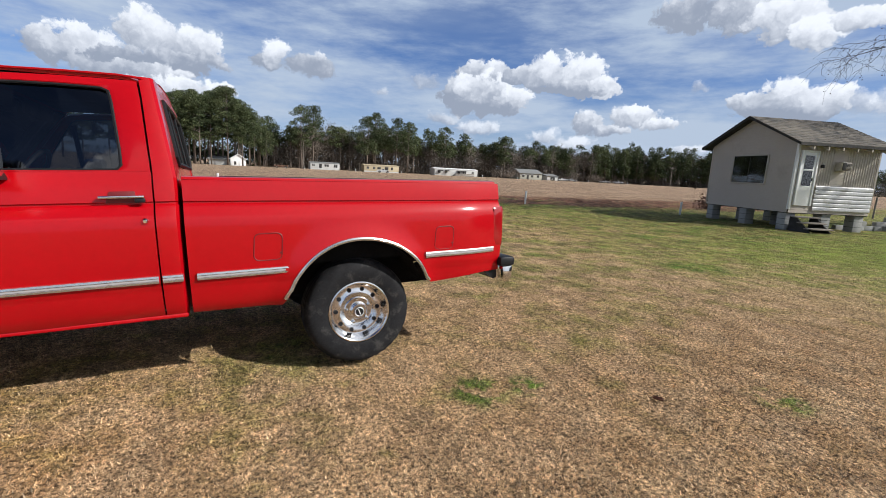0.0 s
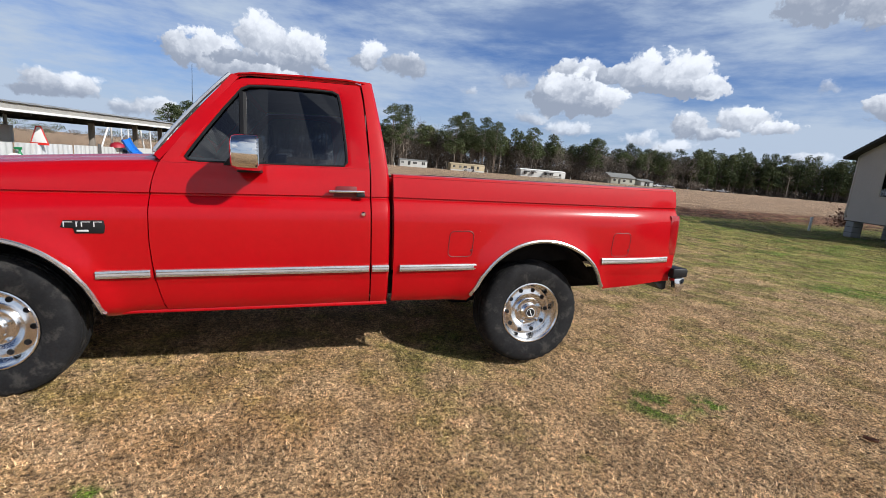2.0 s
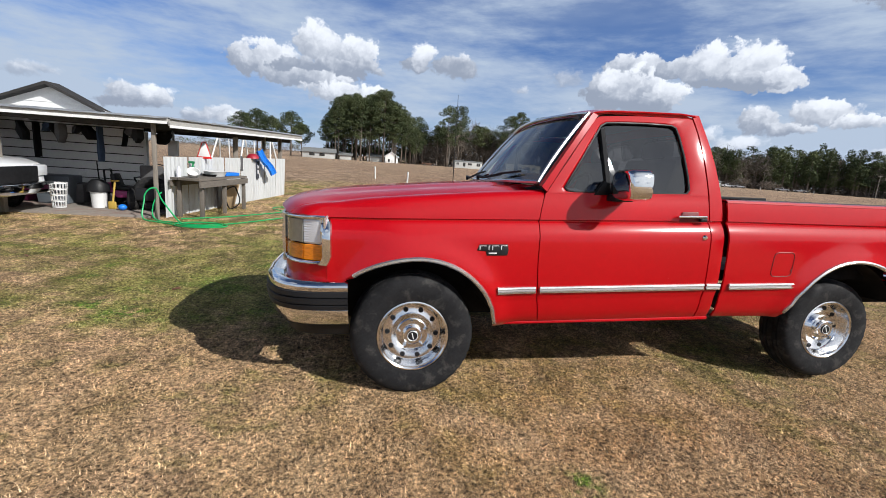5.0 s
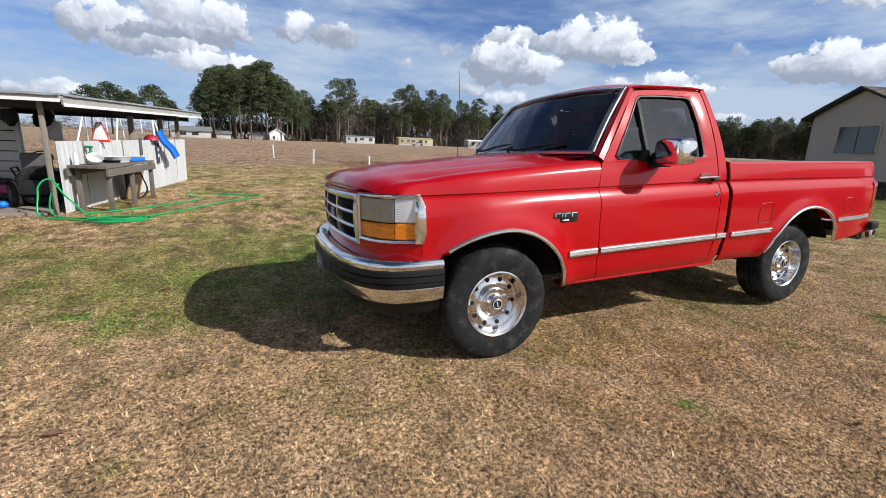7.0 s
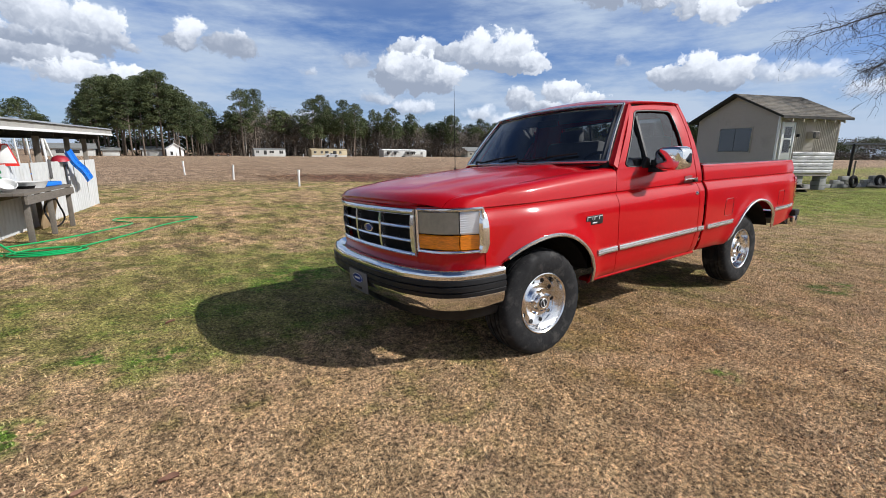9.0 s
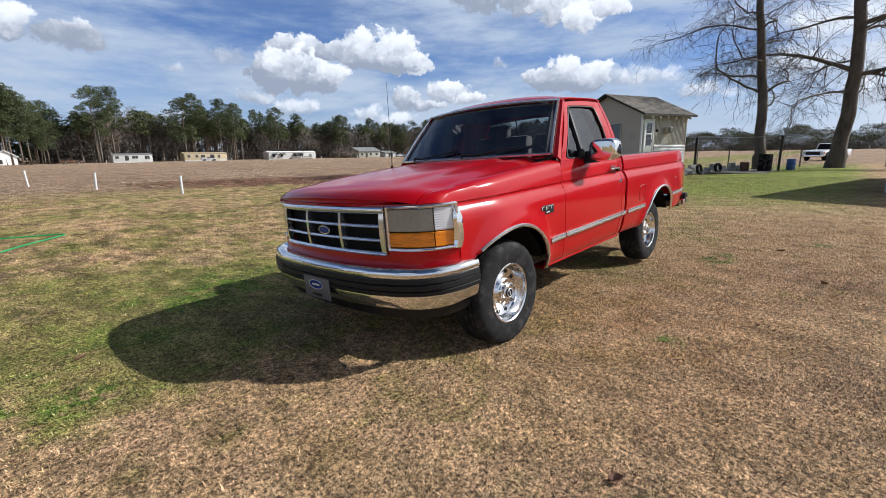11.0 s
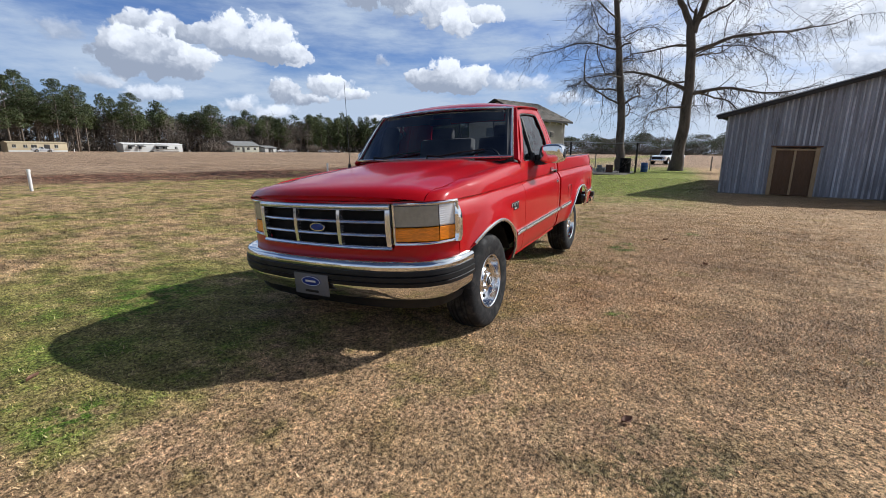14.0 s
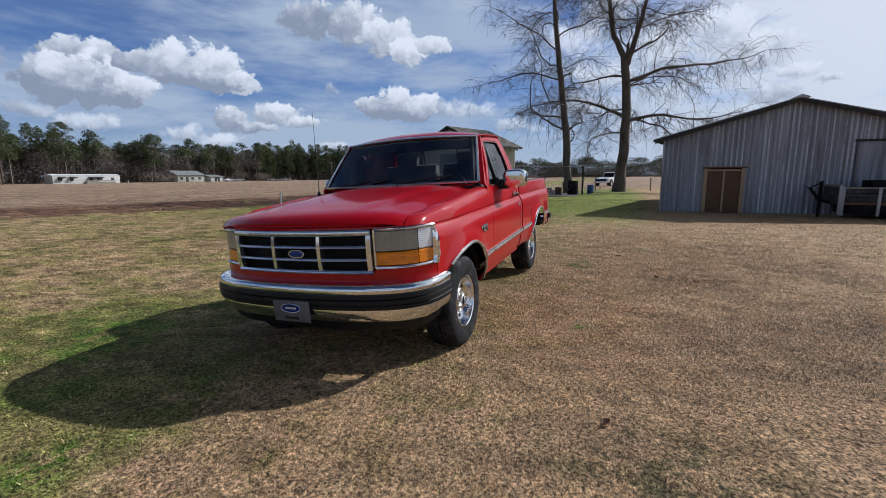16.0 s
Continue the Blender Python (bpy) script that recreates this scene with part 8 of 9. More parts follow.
def sycamore(label, base, main, seed, limbs):
    """main: trunk lines as point lists with radii; limbs: count of first-order limbs on each."""
    rg = random.Random(seed)
    tree = thing("bare_tree", label, "tree", Matrix.Translation(base), "sycamores")
    trunk = bmesh.new()
    starts = []
    for pts, rad, (n, z0) in zip(main[0], main[1], limbs):
        fine, fr = [], []
        for i in range(len(pts) - 1):
            a, b = Vector(pts[i]), Vector(pts[i + 1])
            for k in range(4):
                t = k / 4
                fine.append(a.lerp(b, t) + Vector((rg.gauss(0, 0.05), rg.gauss(0, 0.05), 0)))
                fr.append(lerp(rad[i], rad[i + 1], t))
        fine.append(Vector(pts[-1]))
        fr.append(rad[-1])
        tube(trunk, fine, fr, 14, True)
        usable = [(p, r) for p, r in zip(fine, fr) if p.z > z0]
        for k in range(n):
            p, r = usable[int((k + rg.random() * 0.8) / n * len(usable)) % len(usable)]
            starts.append((p, r))
    for k, (p, r) in enumerate(starts):
        a = k * 2.4 + rg.uniform(-0.5, 0.5)
        up = rg.uniform(0.05, 0.95)
        d = Vector((math.cos(a), math.sin(a), up))
        crook = 0.15 + 0.06 * (k % 3)
        boughs, twigs, balls = bmesh.new(), bmesh.new(), bmesh.new()
        first = []
        ln = rg.uniform(5.0, 9.5) * (1.0 - 0.03 * max(0, p.z - 9))
        limb(boughs, rg, p, d, ln, min(r * 0.34, rg.uniform(0.060, 0.105)), 0.012, 7, 16, crook, -0.022, first)
        for q, dq, rq, t in first[1:]:
            for _ in range(2):
                if t < 0.15 or rg.random() < 0.12:
                    continue
                side = Vector((rg.gauss(0, 1), rg.gauss(0, 1), rg.gauss(-0.1, 0.7))).normalized()
                second = []
                limb(boughs, rg, q, dq * 0.6 + side, rg.uniform(1.4, 3.4) * (1.15 - 0.5 * t), max(0.010, rq * 0.42), 0.007, 4, 7, 0.24, -0.06, second)
                for q2, d2, r2, t2 in second:
                    for _ in range(2):
                        if rg.random() < 0.48:
                            continue
                        s2 = Vector((rg.gauss(0, 1), rg.gauss(0, 1), rg.gauss(-0.35, 0.7))).normalized()
                        third = []
                        limb(twigs, rg, q2, d2 * 0.5 + s2, rg.uniform(0.5, 1.5), 0.0080, 0.004, 3, 4, 0.26, -0.10, third)
                        if rg.random() < 0.30:
                            c = third[-1][0] + Vector((0, 0, -0.09))
                            bmesh.ops.create_icosphere(balls, subdivisions=1, radius=0.030, matrix=Matrix.Translation(c))
        bough = part("bough", boughs, BARK, tree)
        part("twig_spray", twigs, TWIG, bough)["kind"] = "stuff"
        part("hanging_seed", balls, SEED, bough)["kind"] = "stuff"
    part("trunk", trunk, BARK, tree, "mottled grey-brown trunk")
    return tree


ga, gb = ground_z(36.5, -1.2), ground_z(34.5, 2.7)
sycamore("tall bare sycamore with a straight trunk, beside the yard", (34.5, 2.45, gb - 0.1), ([[(0, 0, 0), (0, 0.08, 1.2), (0.0, 0.25, 4), (0, 0.70, 8), (0, 1.25, 12), (-0.1, 1.75, 16), (0, 2.2, 21)]], [[0.44, 0.32, 0.285, 0.24, 0.19, 0.14, 0.05]]), 11, [(21, 3.6)])
sycamore("old leaning sycamore, forked and with a broken stub", (36.5, -1.30, ga - 0.1), ([[(0, 0, 0), (0, -0.16, 1.4), (0, -0.28, 4), (0.1, -0.22, 7.5), (0, 0.05, 10.6)], [(0, 0.0, 10.4), (0.1, 0.9, 12.2), (0, 1.4, 14.5), (0, 1.6, 20)], [(0, -0.05, 10.0), (0, -0.7, 12), (-0.2, -1.3, 14.5), (0, -2.0, 20)], [(0.05, -0.05, 9.5), (0.05, -0.15, 11.6)]], [[0.58, 0.42, 0.37, 0.33, 0.30], [0.24, 0.20, 0.14, 0.04], [0.24, 0.19, 0.13, 0.04], [0.20, 0.10]]), 23, [(8, 3.4), (8, 11.5), (9, 10.8), (1, 11.0)])
lg = random.Random(31)
old_tree = [o for o in scene.objects if o.name.startswith("bare_tree")][-1]
inv = Matrix.Translation((-36.5, 1.30, -(ga - 0.1)))
for p, d, ln in (((36.5, -1.55, 8.6), (0.1, -1, 0.42), 12.5), ((36.5, -1.6, 5.6), (0, -1, 0.16), 8.0), ((36.5, -1.40, 6.0), (-0.2, 1, 0.35), 8.0)):
    tw, tx = bmesh.new(), bmesh.new()
    out_ = []
    limb(tx, lg, Vector(p), Vector(d), ln, 0.15, 0.02, 8, 18, 0.11, -0.016, out_)
    for q, dq, rq, t in out_[2:]:
        for _ in range(3):
            sec = []
            limb(tx, lg, q, dq * 0.5 + Vector((lg.gauss(0, 1), lg.gauss(0, 0.7), lg.gauss(-0.2, 0.9))).normalized(), lg.uniform(1.2, 3.4), max(0.010, rq * 0.36), 0.007, 4, 7, 0.24, -0.06, sec)
            for q2, d2, r2, t2 in sec:
                for _ in range(2):
                    thd = []
                    limb(tw, lg, q2, d2 * 0.5 + Vector((lg.gauss(0, 1), lg.gauss(0, 1), lg.gauss(-0.4, 0.7))).normalized(), lg.uniform(0.5, 1.4), 0.0080, 0.004, 3, 4, 0.26, -0.10, thd)
    for b_ in (tw, tx):
        bmesh.ops.transform(b_, matrix=inv, verts=b_.verts)
    bough = part("bough", tx, BARK, old_tree)
    part("twig_spray", tw, TWIG, bough)["kind"] = "stuff"


# ---- pines, woodland and the far side of the field ----
def leaf_mat(name, a, b, rough=0.7):
    """Foliage that differs from clump to clump."""
    m = bpy.data.materials.new(name)
    m.use_nodes = True
    nt = m.node_tree
    p = nt.nodes["Principled BSDF"]
    p.inputs["Roughness"].default_value, p.inputs["Specular IOR Level"].default_value = rough, 0.2
    isl = nt.nodes.new("ShaderNodeNewGeometry").outputs["Random Per Island"]
    co = nt.nodes.new("ShaderNodeTexCoord").outputs["Object"]
    n = nt.nodes.new("ShaderNodeTexNoise")
    n.inputs["Scale"].default_value = 0.12
    nt.links.new(co, n.inputs["Vector"])
    ad = nt.nodes.new("ShaderNodeMath")
    ad.operation = "MULTIPLY_ADD"
    nt.links.new(isl, ad.inputs[0])
    ad.inputs[1].default_value = 0.6
    sub = nt.nodes.new("ShaderNodeMath")
    sub.operation = "MULTIPLY_ADD"
    sub.inputs[1].default_value, sub.inputs[2].default_value = 2.0, -0.8
    nt.links.new(n.outputs[0], sub.inputs[0])
    nt.links.new(sub.outputs[0], ad.inputs[2])
    mx = nt.nodes.new("ShaderNodeMix")
    mx.data_type = "RGBA"
    mx.clamp_factor = True
    nt.links.new(ad.outputs[0], mx.inputs[0])
    mx.inputs[6].default_value, mx.inputs[7].default_value = (*a, 1), (*b, 1)
    nt.links.new(mx.outputs[2], p.inputs["Base Color"])
    return m


NEEDLE = leaf_mat("pine_needles", (0.028, 0.043, 0.019), (0.120, 0.140, 0.058))
BRUSH = leaf_mat("bare_brush", (0.075, 0.062, 0.050), (0.225, 0.190, 0.155))
TRUNK = mat("pine_trunk", (0.150, 0.120, 0.096), 0.95, 0.0, 0.25, 1.0, 10, stretch=(1, 1, 0.2))


def clump_tris(rg, centre, size, count, leaf):
    """Random small triangles filling a flattened clump."""
    n = count
    d = rg.normal(size=(n, 3))
    d /= np.linalg.norm(d, axis=1)[:, None]
    c = np.asarray(centre) + d * (rg.uniform(0.35, 1.0, n) ** 0.5)[:, None] * np.asarray(size)
    a, b = rg.normal(size=(n, 3)), rg.normal(size=(n, 3))
    a[:, 2] *= 0.6
    s = leaf * rg.uniform(0.5, 1.2, n)[:, None]
    a, b = a / np.linalg.norm(a, axis=1)[:, None] * s, b / np.linalg.norm(b, axis=1)[:, None] * s
    return np.stack([c, c + a, c + b], 1)


def tri_mesh(name, tris, material):
    tris = np.concatenate(tris).astype(np.float32)
    n = len(tris)
    me = bpy.data.meshes.new(name)
    me.vertices.add(3 * n)
    me.vertices.foreach_set("co", tris.reshape(-1))
    me.loops.add(3 * n)
    me.loops.foreach_set("vertex_index", np.arange(3 * n, dtype=np.int32))
    me.polygons.add(n)
    me.polygons.foreach_set("loop_start", np.arange(0, 3 * n, 3, dtype=np.int32))
    me.update(calc_edges=True)
    me.materials.append(material)
    return me


def pine_tris(rg, h, bare, spread_, leaf=0.34, per=170, n=36):
    """Crown of a tall pine: clumps at the ends of tiered branches over a bare trunk."""
    out_, arms = [], []
    for k in range(n):
        f = (k + rg.uniform(0, 0.8)) / n
        z = lerp(h * bare, h * 0.97, f)
        r = spread_ * (0.35 + 0.65 * math.sin(math.pi * min(1, 0.25 + 0.75 * f))) * rg.uniform(0.45, 1.1)
        a = k * 2.4 + rg.uniform(-0.6, 0.6)
        c = (r * math.cos(a), r * math.sin(a), z + 0.2 * r)
        sz = rg.uniform(0.8, 1.5)
        out_.append(clump_tris(rg, c, (1.25 * sz, 1.25 * sz, 0.62 * sz), int(per * sz), leaf))
        arms.append(((0, 0, z - 0.3), c))
    out_.append(clump_tris(rg, (0, 0, h * 0.97), (1.0, 1.0, 0.9), per, leaf))
    return out_, arms


def pine_variant(seed, h, bare, spread_):
    rg = np.random.default_rng(seed)
    tris, arms = pine_tris(rg, h, bare, spread_)
    crown = tri_mesh("crown", tris, NEEDLE)
    bm = bmesh.new()
    tube(bm, [(0, 0, -0.3), (0.1, 0, h * 0.35), (-0.1, 0.1, h * 0.7), (0, 0, h * 0.98)], [0.26, 0.21, 0.14, 0.04], 8)
    for a, b in arms:
        tube(bm, [a, tuple(lerp(p, q, 0.55) for p, q in zip(a, b)), b], [0.06, 0.045, 0.02], 4)
    me = bpy.data.meshes.new("trunk")
    bm.to_mesh(me)
    bm.free()
    me.shade_smooth()
    me.materials.append(TRUNK)
    return me, crown


EYE0 = Vector((-1.0, -3.0, 1.36))


def far(x, y):
    """Distances in the far field are stretched about the viewer."""
    k = 1.297
    return EYE0.x + (x - EYE0.x) * k, EYE0.y + (y - EYE0.y) * k


variants = [pine_variant(40 + i, h, b, s_) for i, (h, b, s_) in enumerate(((21, 0.34, 4.2), (23, 0.40, 4.0), (19, 0.30, 4.3), (22, 0.37, 3.9), (17, 0.36, 4.2), (13, 0.42, 3.9)))]


def plant_pine(x, y, k, sc, rot, group, label="tall pine with a bare lower trunk"):
    t = thing("pine_tree", label, "tree", Matrix.Translation((x, y, ground_z(x, y))) @ Matrix.Rotation(rot, 4, "Z") @ Matrix.Scale(sc, 4), group)
    for me, nm in zip(variants[k], ("trunk", "crown")):
        ob = new(nm, me)
        ob.parent = t
    return t


pr_ = random.Random(77)
for i in range(30):
    u = i / 29
    gx_ = lerp(-14.5, 15.5, u) + pr_.uniform(-0.7, 0.7)
    hgt = curve_at([(0, 0.60), (0.12, 0.86), (0.3, 0.98), (0.5, 1.03), (0.65, 0.98), (0.8, 0.88), (0.92, 0.72), (1, 0.58)], u)
    plant_pine(gx_, 152 + pr_.uniform(-3, 9), pr_.randrange(4), hgt * pr_.uniform(0.92, 1.06), pr_.uniform(0, 6), "pine grove")
for x, y, sc in ((-41.0, 156, 0.98), (-36.8, 158, 1.08), (-31.8, 156, 0.93), (-25.6, 156, 1.08), (-22.6, 158, 0.82)):
    plant_pine(x, y, 5, sc, pr_.uniform(0, 6), "lone pines", "lone pine with a wide crown beyond the field")
for x0, y0, k, sc in ((20.5, 119, 0, 0.98), (24.0, 121, 1, 0.92), (38.5, 120, 2, 1.02), (41.0, 121, 3, 0.96), (47.0, 120, 1, 0.86), (51.0, 121, 0, 0.90), (63.0, 121, 3, 0.84), (84.0, 120, 2, 0.9)):
    x, y = far(x0, y0)
    plant_pine(x, y, k, sc, pr_.uniform(0, 6), "tall edge pines", "tall pine standing above the wood's edge")

# woodland edge: evergreen and bare trees mixed, thick brush below
rg = np.random.default_rng(99)
EDGE = [(12, 125), (30, 126), (45, 126), (60, 125), (80, 124), (100, 122), (118, 119), (135, 112), (150, 100), (160, 86), (168, 70)]
HIGH = [(12, 11.5), (24, 12.8), (34, 12.6), (45, 13.6), (60, 13.2), (80, 12.4), (100, 11.8), (118, 13.0), (135, 13.2), (150, 13.4), (168, 13.0)]
arc = [0.0]
for (x0, y0), (x1, y1) in zip(EDGE, EDGE[1:]):
    arc.append(arc[-1] + math.hypot(x1 - x0, y1 - y0))
needles, stems, brush = [], bmesh.new(), []


def sliver(rg_, p, q, w):
    """A thin flat stick."""
    p, q = np.asarray(p, float), np.asarray(q, float)
    d = q - p
    s_ = np.cross(d, rg_.normal(size=3))
    s_ = s_ / (np.linalg.norm(s_) + 1e-9) * w
    return np.stack([np.stack([p - s_, p + s_, q])])


def bare_tris(rg_, base, h, spread_, w=0.05):
    out_ = []
    top = np.array(base) + (0, 0, h)
    out_.append(sliver(rg_, base, top, 0.16))
    for k in range(13):
        f = rg_.uniform(0.3, 0.95)
        p = np.array(base) + (0, 0, h * f)
        a = rg_.uniform(0, 2 * np.pi)
        L = spread_ * (1.15 - 0.7 * f) * rg_.uniform(0.6, 1.2)
        q = p + (L * math.cos(a), L * math.sin(a), L * rg_.uniform(0.6, 1.3))
        out_.append(sliver(rg_, p, q, w * 1.5))
        for _ in range(8):
            g = rg_.uniform(0.25, 1.0)
            r = p + (q - p) * g
            e = r + rg_.normal(size=3) * (0.9, 0.9, 0.7) * (0.5 * L) + (0, 0, 0.35 * L)
            out_.append(sliver(rg_, r, e, w))
            for _ in range(2):
                r2 = r + (e - r) * rg_.uniform(0.3, 1.0)
                out_.append(sliver(rg_, r2, r2 + rg_.normal(size=3) * 0.28 * L, w * 0.7))
    return out_


count = 470
for i in range(count):
    s_ = rg.uniform(0, arc[-1])
    row = rg.integers(0, 3)
    ex = np.interp(s_, arc, [p[0] for p in EDGE])
    ey = np.interp(s_, arc, [p[1] for p in EDGE])
    hh = np.interp(ex, [p[0] for p in HIGH], [p[1] for p in HIGH])
    ang = math.atan2(ey, ex)
    x, y = far(ex + math.cos(ang) * row * 4.5, ey + math.sin(ang) * row * 4.5)
    x, y = x + rg.normal() * 1.5, y + rg.normal() * 1.5
    z = ground_z(x, y)
    h = hh * 1.297 * rg.uniform(0.72, 1.06) * (1.0 if row else 0.92) * (1.15 if rg.random() < 0.08 else 1.0)
    evergreen = rg.random() < np.interp(ex, [12, 40, 75, 110, 122, 168], [0.27, 0.27, 0.21, 0.22, 0.66, 0.82])
    if evergreen:
        low_ = rg.uniform(0.45, 0.66) if ex < 112 else rg.uniform(0.12, 0.3)
        tr_, _ = pine_tris(rg, h, low_, rg.uniform(1.9, 3.3), 0.52, 58, 18)
        needles += [t + np.array((x, y, z)) for t in tr_]
        tube(stems, [(x, y, z), (x + rg.normal() * 0.2, y, z + h * 0.5), (x, y, z + h * 0.95)], [0.22, 0.17, 0.04], 5, False)
    else:
        hb = h * rg.uniform(0.62, 0.98)
        brush += bare_tris(rg, (x, y, z), hb, h * 0.26)
        for _ in range(6):
            brush.append(clump_tris(rg, (x + rg.normal() * 1.5, y + rg.normal() * 1.2, z + hb * rg.uniform(0.35, 0.9)), (1.9, 1.9, 1.6), 26, 0.42))
        tube(stems, [(x, y, z), (x, y, z + h * 0.55)], [0.17, 0.08], 5, False)
for i in range(700):
    s_ = rg.uniform(0, arc[-1])
    ex, ey = np.interp(s_, arc, [p[0] for p in EDGE]), np.interp(s_, arc, [p[1] for p in EDGE])
    k = rg.uniform(1.0, 1.12)
    x, y = far(ex * k, ey * k)
    z = ground_z(x, y)
    hb = rg.uniform(1.5, 6.5)
    brush.append(clump_tris(rg, (x, y, z + hb * 0.45), (2.6, 2.2, hb * 0.6), 46, 0.75))
me = tri_mesh("woodland_evergreens", needles, NEEDLE)
tagged(new("woodland_evergreens", me), "dense edge of pines beyond the field", "woodland", kind="stuff")
tagged(new("woodland_brush", tri_mesh("woodland_brush", brush, BRUSH)), "leafless trees and brown brush under the pines", "woodland", kind="stuff")
solid("woodland_trunks", stems, TRUNK, "grey-brown trunks along the woodland edge", "woodland", kind="stuff")
# a dark body of deeper forest behind the edge, a far low wood to the east and west
needles, brush = [], []
for i in range(900):
    s_ = rg.uniform(0, arc[-1])
    ex, ey = np.interp(s_, arc, [p[0] for p in EDGE]), np.interp(s_, arc, [p[1] for p in EDGE])
    hh = np.interp(ex, [p[0] for p in HIGH], [p[1] for p in HIGH]) * 1.297
    k = rg.uniform(1.13, 1.3)
    x, y = far(ex * k, ey * k)
    fz = rg.uniform(0.02, 0.76)
    (needles if rg.random() < (0.12 if fz < 0.5 else 0.45) else brush).append(clump_tris(rg, (x, y, ground_z(x, y) + fz * hh), (3.2, 3.2, 2.4), 60, 1.1))
for i in range(120):
    x, y = rg.uniform(-15, 17), 166 + rg.uniform(0, 10)
    z = ground_z(x, y) + rg.uniform(0.3, 1.0) * (9.0 if i > 70 else 4.5)
    (needles if i % 3 else brush).append(clump_tris(rg, (x, y, z), (2.6, 2.2, 1.8), 60, 0.9))
for i in range(1500):
    u = rg.uniform(0, 1)
    if i < 1200:
        a = lerp(radians(63), radians(100), u)
        R, hmax = 330, 13.5
    else:
        a = lerp(radians(-62), radians(-8), u)
        R, hmax = 420, 9
    hmax *= 0.72 + 0.36 * abs(math.sin(a * 37) + 0.6 * math.sin(a * 91 + 1)) / 1.3
    R *= rg.uniform(0.95, 1.1)
    x, y = R * math.sin(a), R * math.cos(a)
    fz = rg.uniform(0.02, 0.9) ** 1.2
    (needles if rg.random() < (0.15 if fz < 0.40 else 0.62) else brush).append(clump_tris(rg, (x, y, ground_z(x, y) + fz * hmax), (4.4, 4.4, 1.7), 170, 0.55))
tagged(new("deep_forest", tri_mesh("deep_forest", needles, NEEDLE)), "dark forest behind the woodland edge", "woodland", kind="stuff")
tagged(new("deep_brush", tri_mesh("deep_brush", brush, BRUSH)), "brown leafless thicket in the distance", "woodland", kind="stuff")
# trees round the far house: two round-headed bare shrubs
SHRUB = leaf_mat("pale_twig_shrub", (0.11, 0.09, 0.072), (0.24, 0.20, 0.165))
for x0, y0 in ((105, 111), (112, 109), (79, 113), (83, 114)):
    x, y = far(x0, y0)
    b_ = []
    for k in range(14):
        a, q_ = rg.uniform(0, 6.28), rg.uniform(0.3, 3.4)
        b_.append(clump_tris(rg, (q_ * math.cos(a), q_ * math.sin(a), rg.uniform(1.2, 3.9 - 0.4 * q_)), (1.6, 1.6, 1.0), 60, 0.35))
    ob = tagged(new("bare_shrub", tri_mesh("bare_shrub", b_, SHRUB)), "rounded leafless shrub by the far house", "shrub", "far shrubs")
    ob.location = (x, y, ground_z(x, y) - 0.1)

# ---- mobile homes and houses along the woods ----
GREYWALL = mat("grey_green_siding", (0.30, 0.30, 0.25), 0.7, 0.0, 0.08, 0.4, 6)
CREAM = mat("cream_siding", (0.40, 0.33, 0.21), 0.6, 0.0, 0.06, 0.4, 6)
DULLW = mat("dull_white_siding", (0.44, 0.44, 0.42), 0.6, 0.0, 0.08, 0.4, 6, second=(0.40, 0.39, 0.36), mask=(0.5, 0.7), mask_scale=0.6)
GREYSH = mat("grey_shingle", (0.17, 0.175, 0.17), 0.9, 0.0, 0.15, 1, 8)


def mobile_home(label, x0, x1, y, h, wall, roof_mat, opens, group="mobile homes"):
    """A long low home facing the field; opens: (share along, width, low, high, kind)."""
    (a, yy), (b, _) = far(x0, y), far(x1, y)
    g = ground_z((a + b) / 2, yy)
    v = thing("mobile_home", label, "mobile home", group=group)
    part("wall", bbox((a, yy, g - 0.05), (b, yy + 4.0, g + h), 0.03), wall, v)
    part("roof", bprism([(yy - 0.15, g + h), (yy + 2.0, g + h + 0.42), (yy + 4.15, g + h)], "x", a - 0.15, b + 0.15), roof_mat, v, smooth=False)
    part("skirting", bbox((a + 0.05, yy - 0.012, g - 0.05), (b - 0.05, yy - 0.002, g + 0.45)), DULLW, v)
    for s_, w, z0, z1, kd in opens:
        c = lerp(a, b, s_)
        win = part(kd, bbox((c - w / 2, yy - 0.04, g + z0), (c + w / 2, yy - 0.012, g + z1), 0.005), FASCIA_DK, v)
        part("frame", bbox((c - w / 2 - 0.08, yy - 0.03, g + z0 - 0.08), (c + w / 2 + 0.08, yy - 0.003, g + z0), 0.003), DULLW, win)
        if kd == "window":
            part("mullion", bbox((c - 0.03, yy - 0.05, g + z0), (c + 0.03, yy - 0.038, g + z1)), DULLW, win)
    return v


mobile_home("dull white mobile home at the wood's edge", 22.2, 29.6, 115, 2.15, DULLW, GREYSH, [(0.10, 0.8, 1.1, 1.8, "window"), (0.34, 0.9, 0.6, 1.9, "door"), (0.55, 1.4, 1.1, 1.8, "window"), (0.86, 1.2, 0.9, 1.9, "window")])
mobile_home("cream mobile home with dark windows", 36.2, 46.0, 115, 2.3, CREAM, CREAM, [(0.28, 0.8, 1.1, 1.85, "window"), (0.42, 1.2, 1.1, 1.85, "window"), (0.64, 1.3, 0.7, 1.95, "door"), (0.80, 0.8, 1.0, 1.9, "window"), (0.10, 0.8, 1.1, 1.85, "window")])
mh = mobile_home("white mobile home with a porch along its front", 57.0, 71.3, 115, 2.45, DULLW, WHITE, [(0.10, 1.0, 0.9, 1.8, "window"), (0.26, 0.8, 0.9, 1.8, "window"), (0.55, 1.0, 0.5, 1.9, "door"), (0.68, 1.4, 1.0, 1.9, "window"), (0.88, 0.9, 1.0, 1.8, "window")])
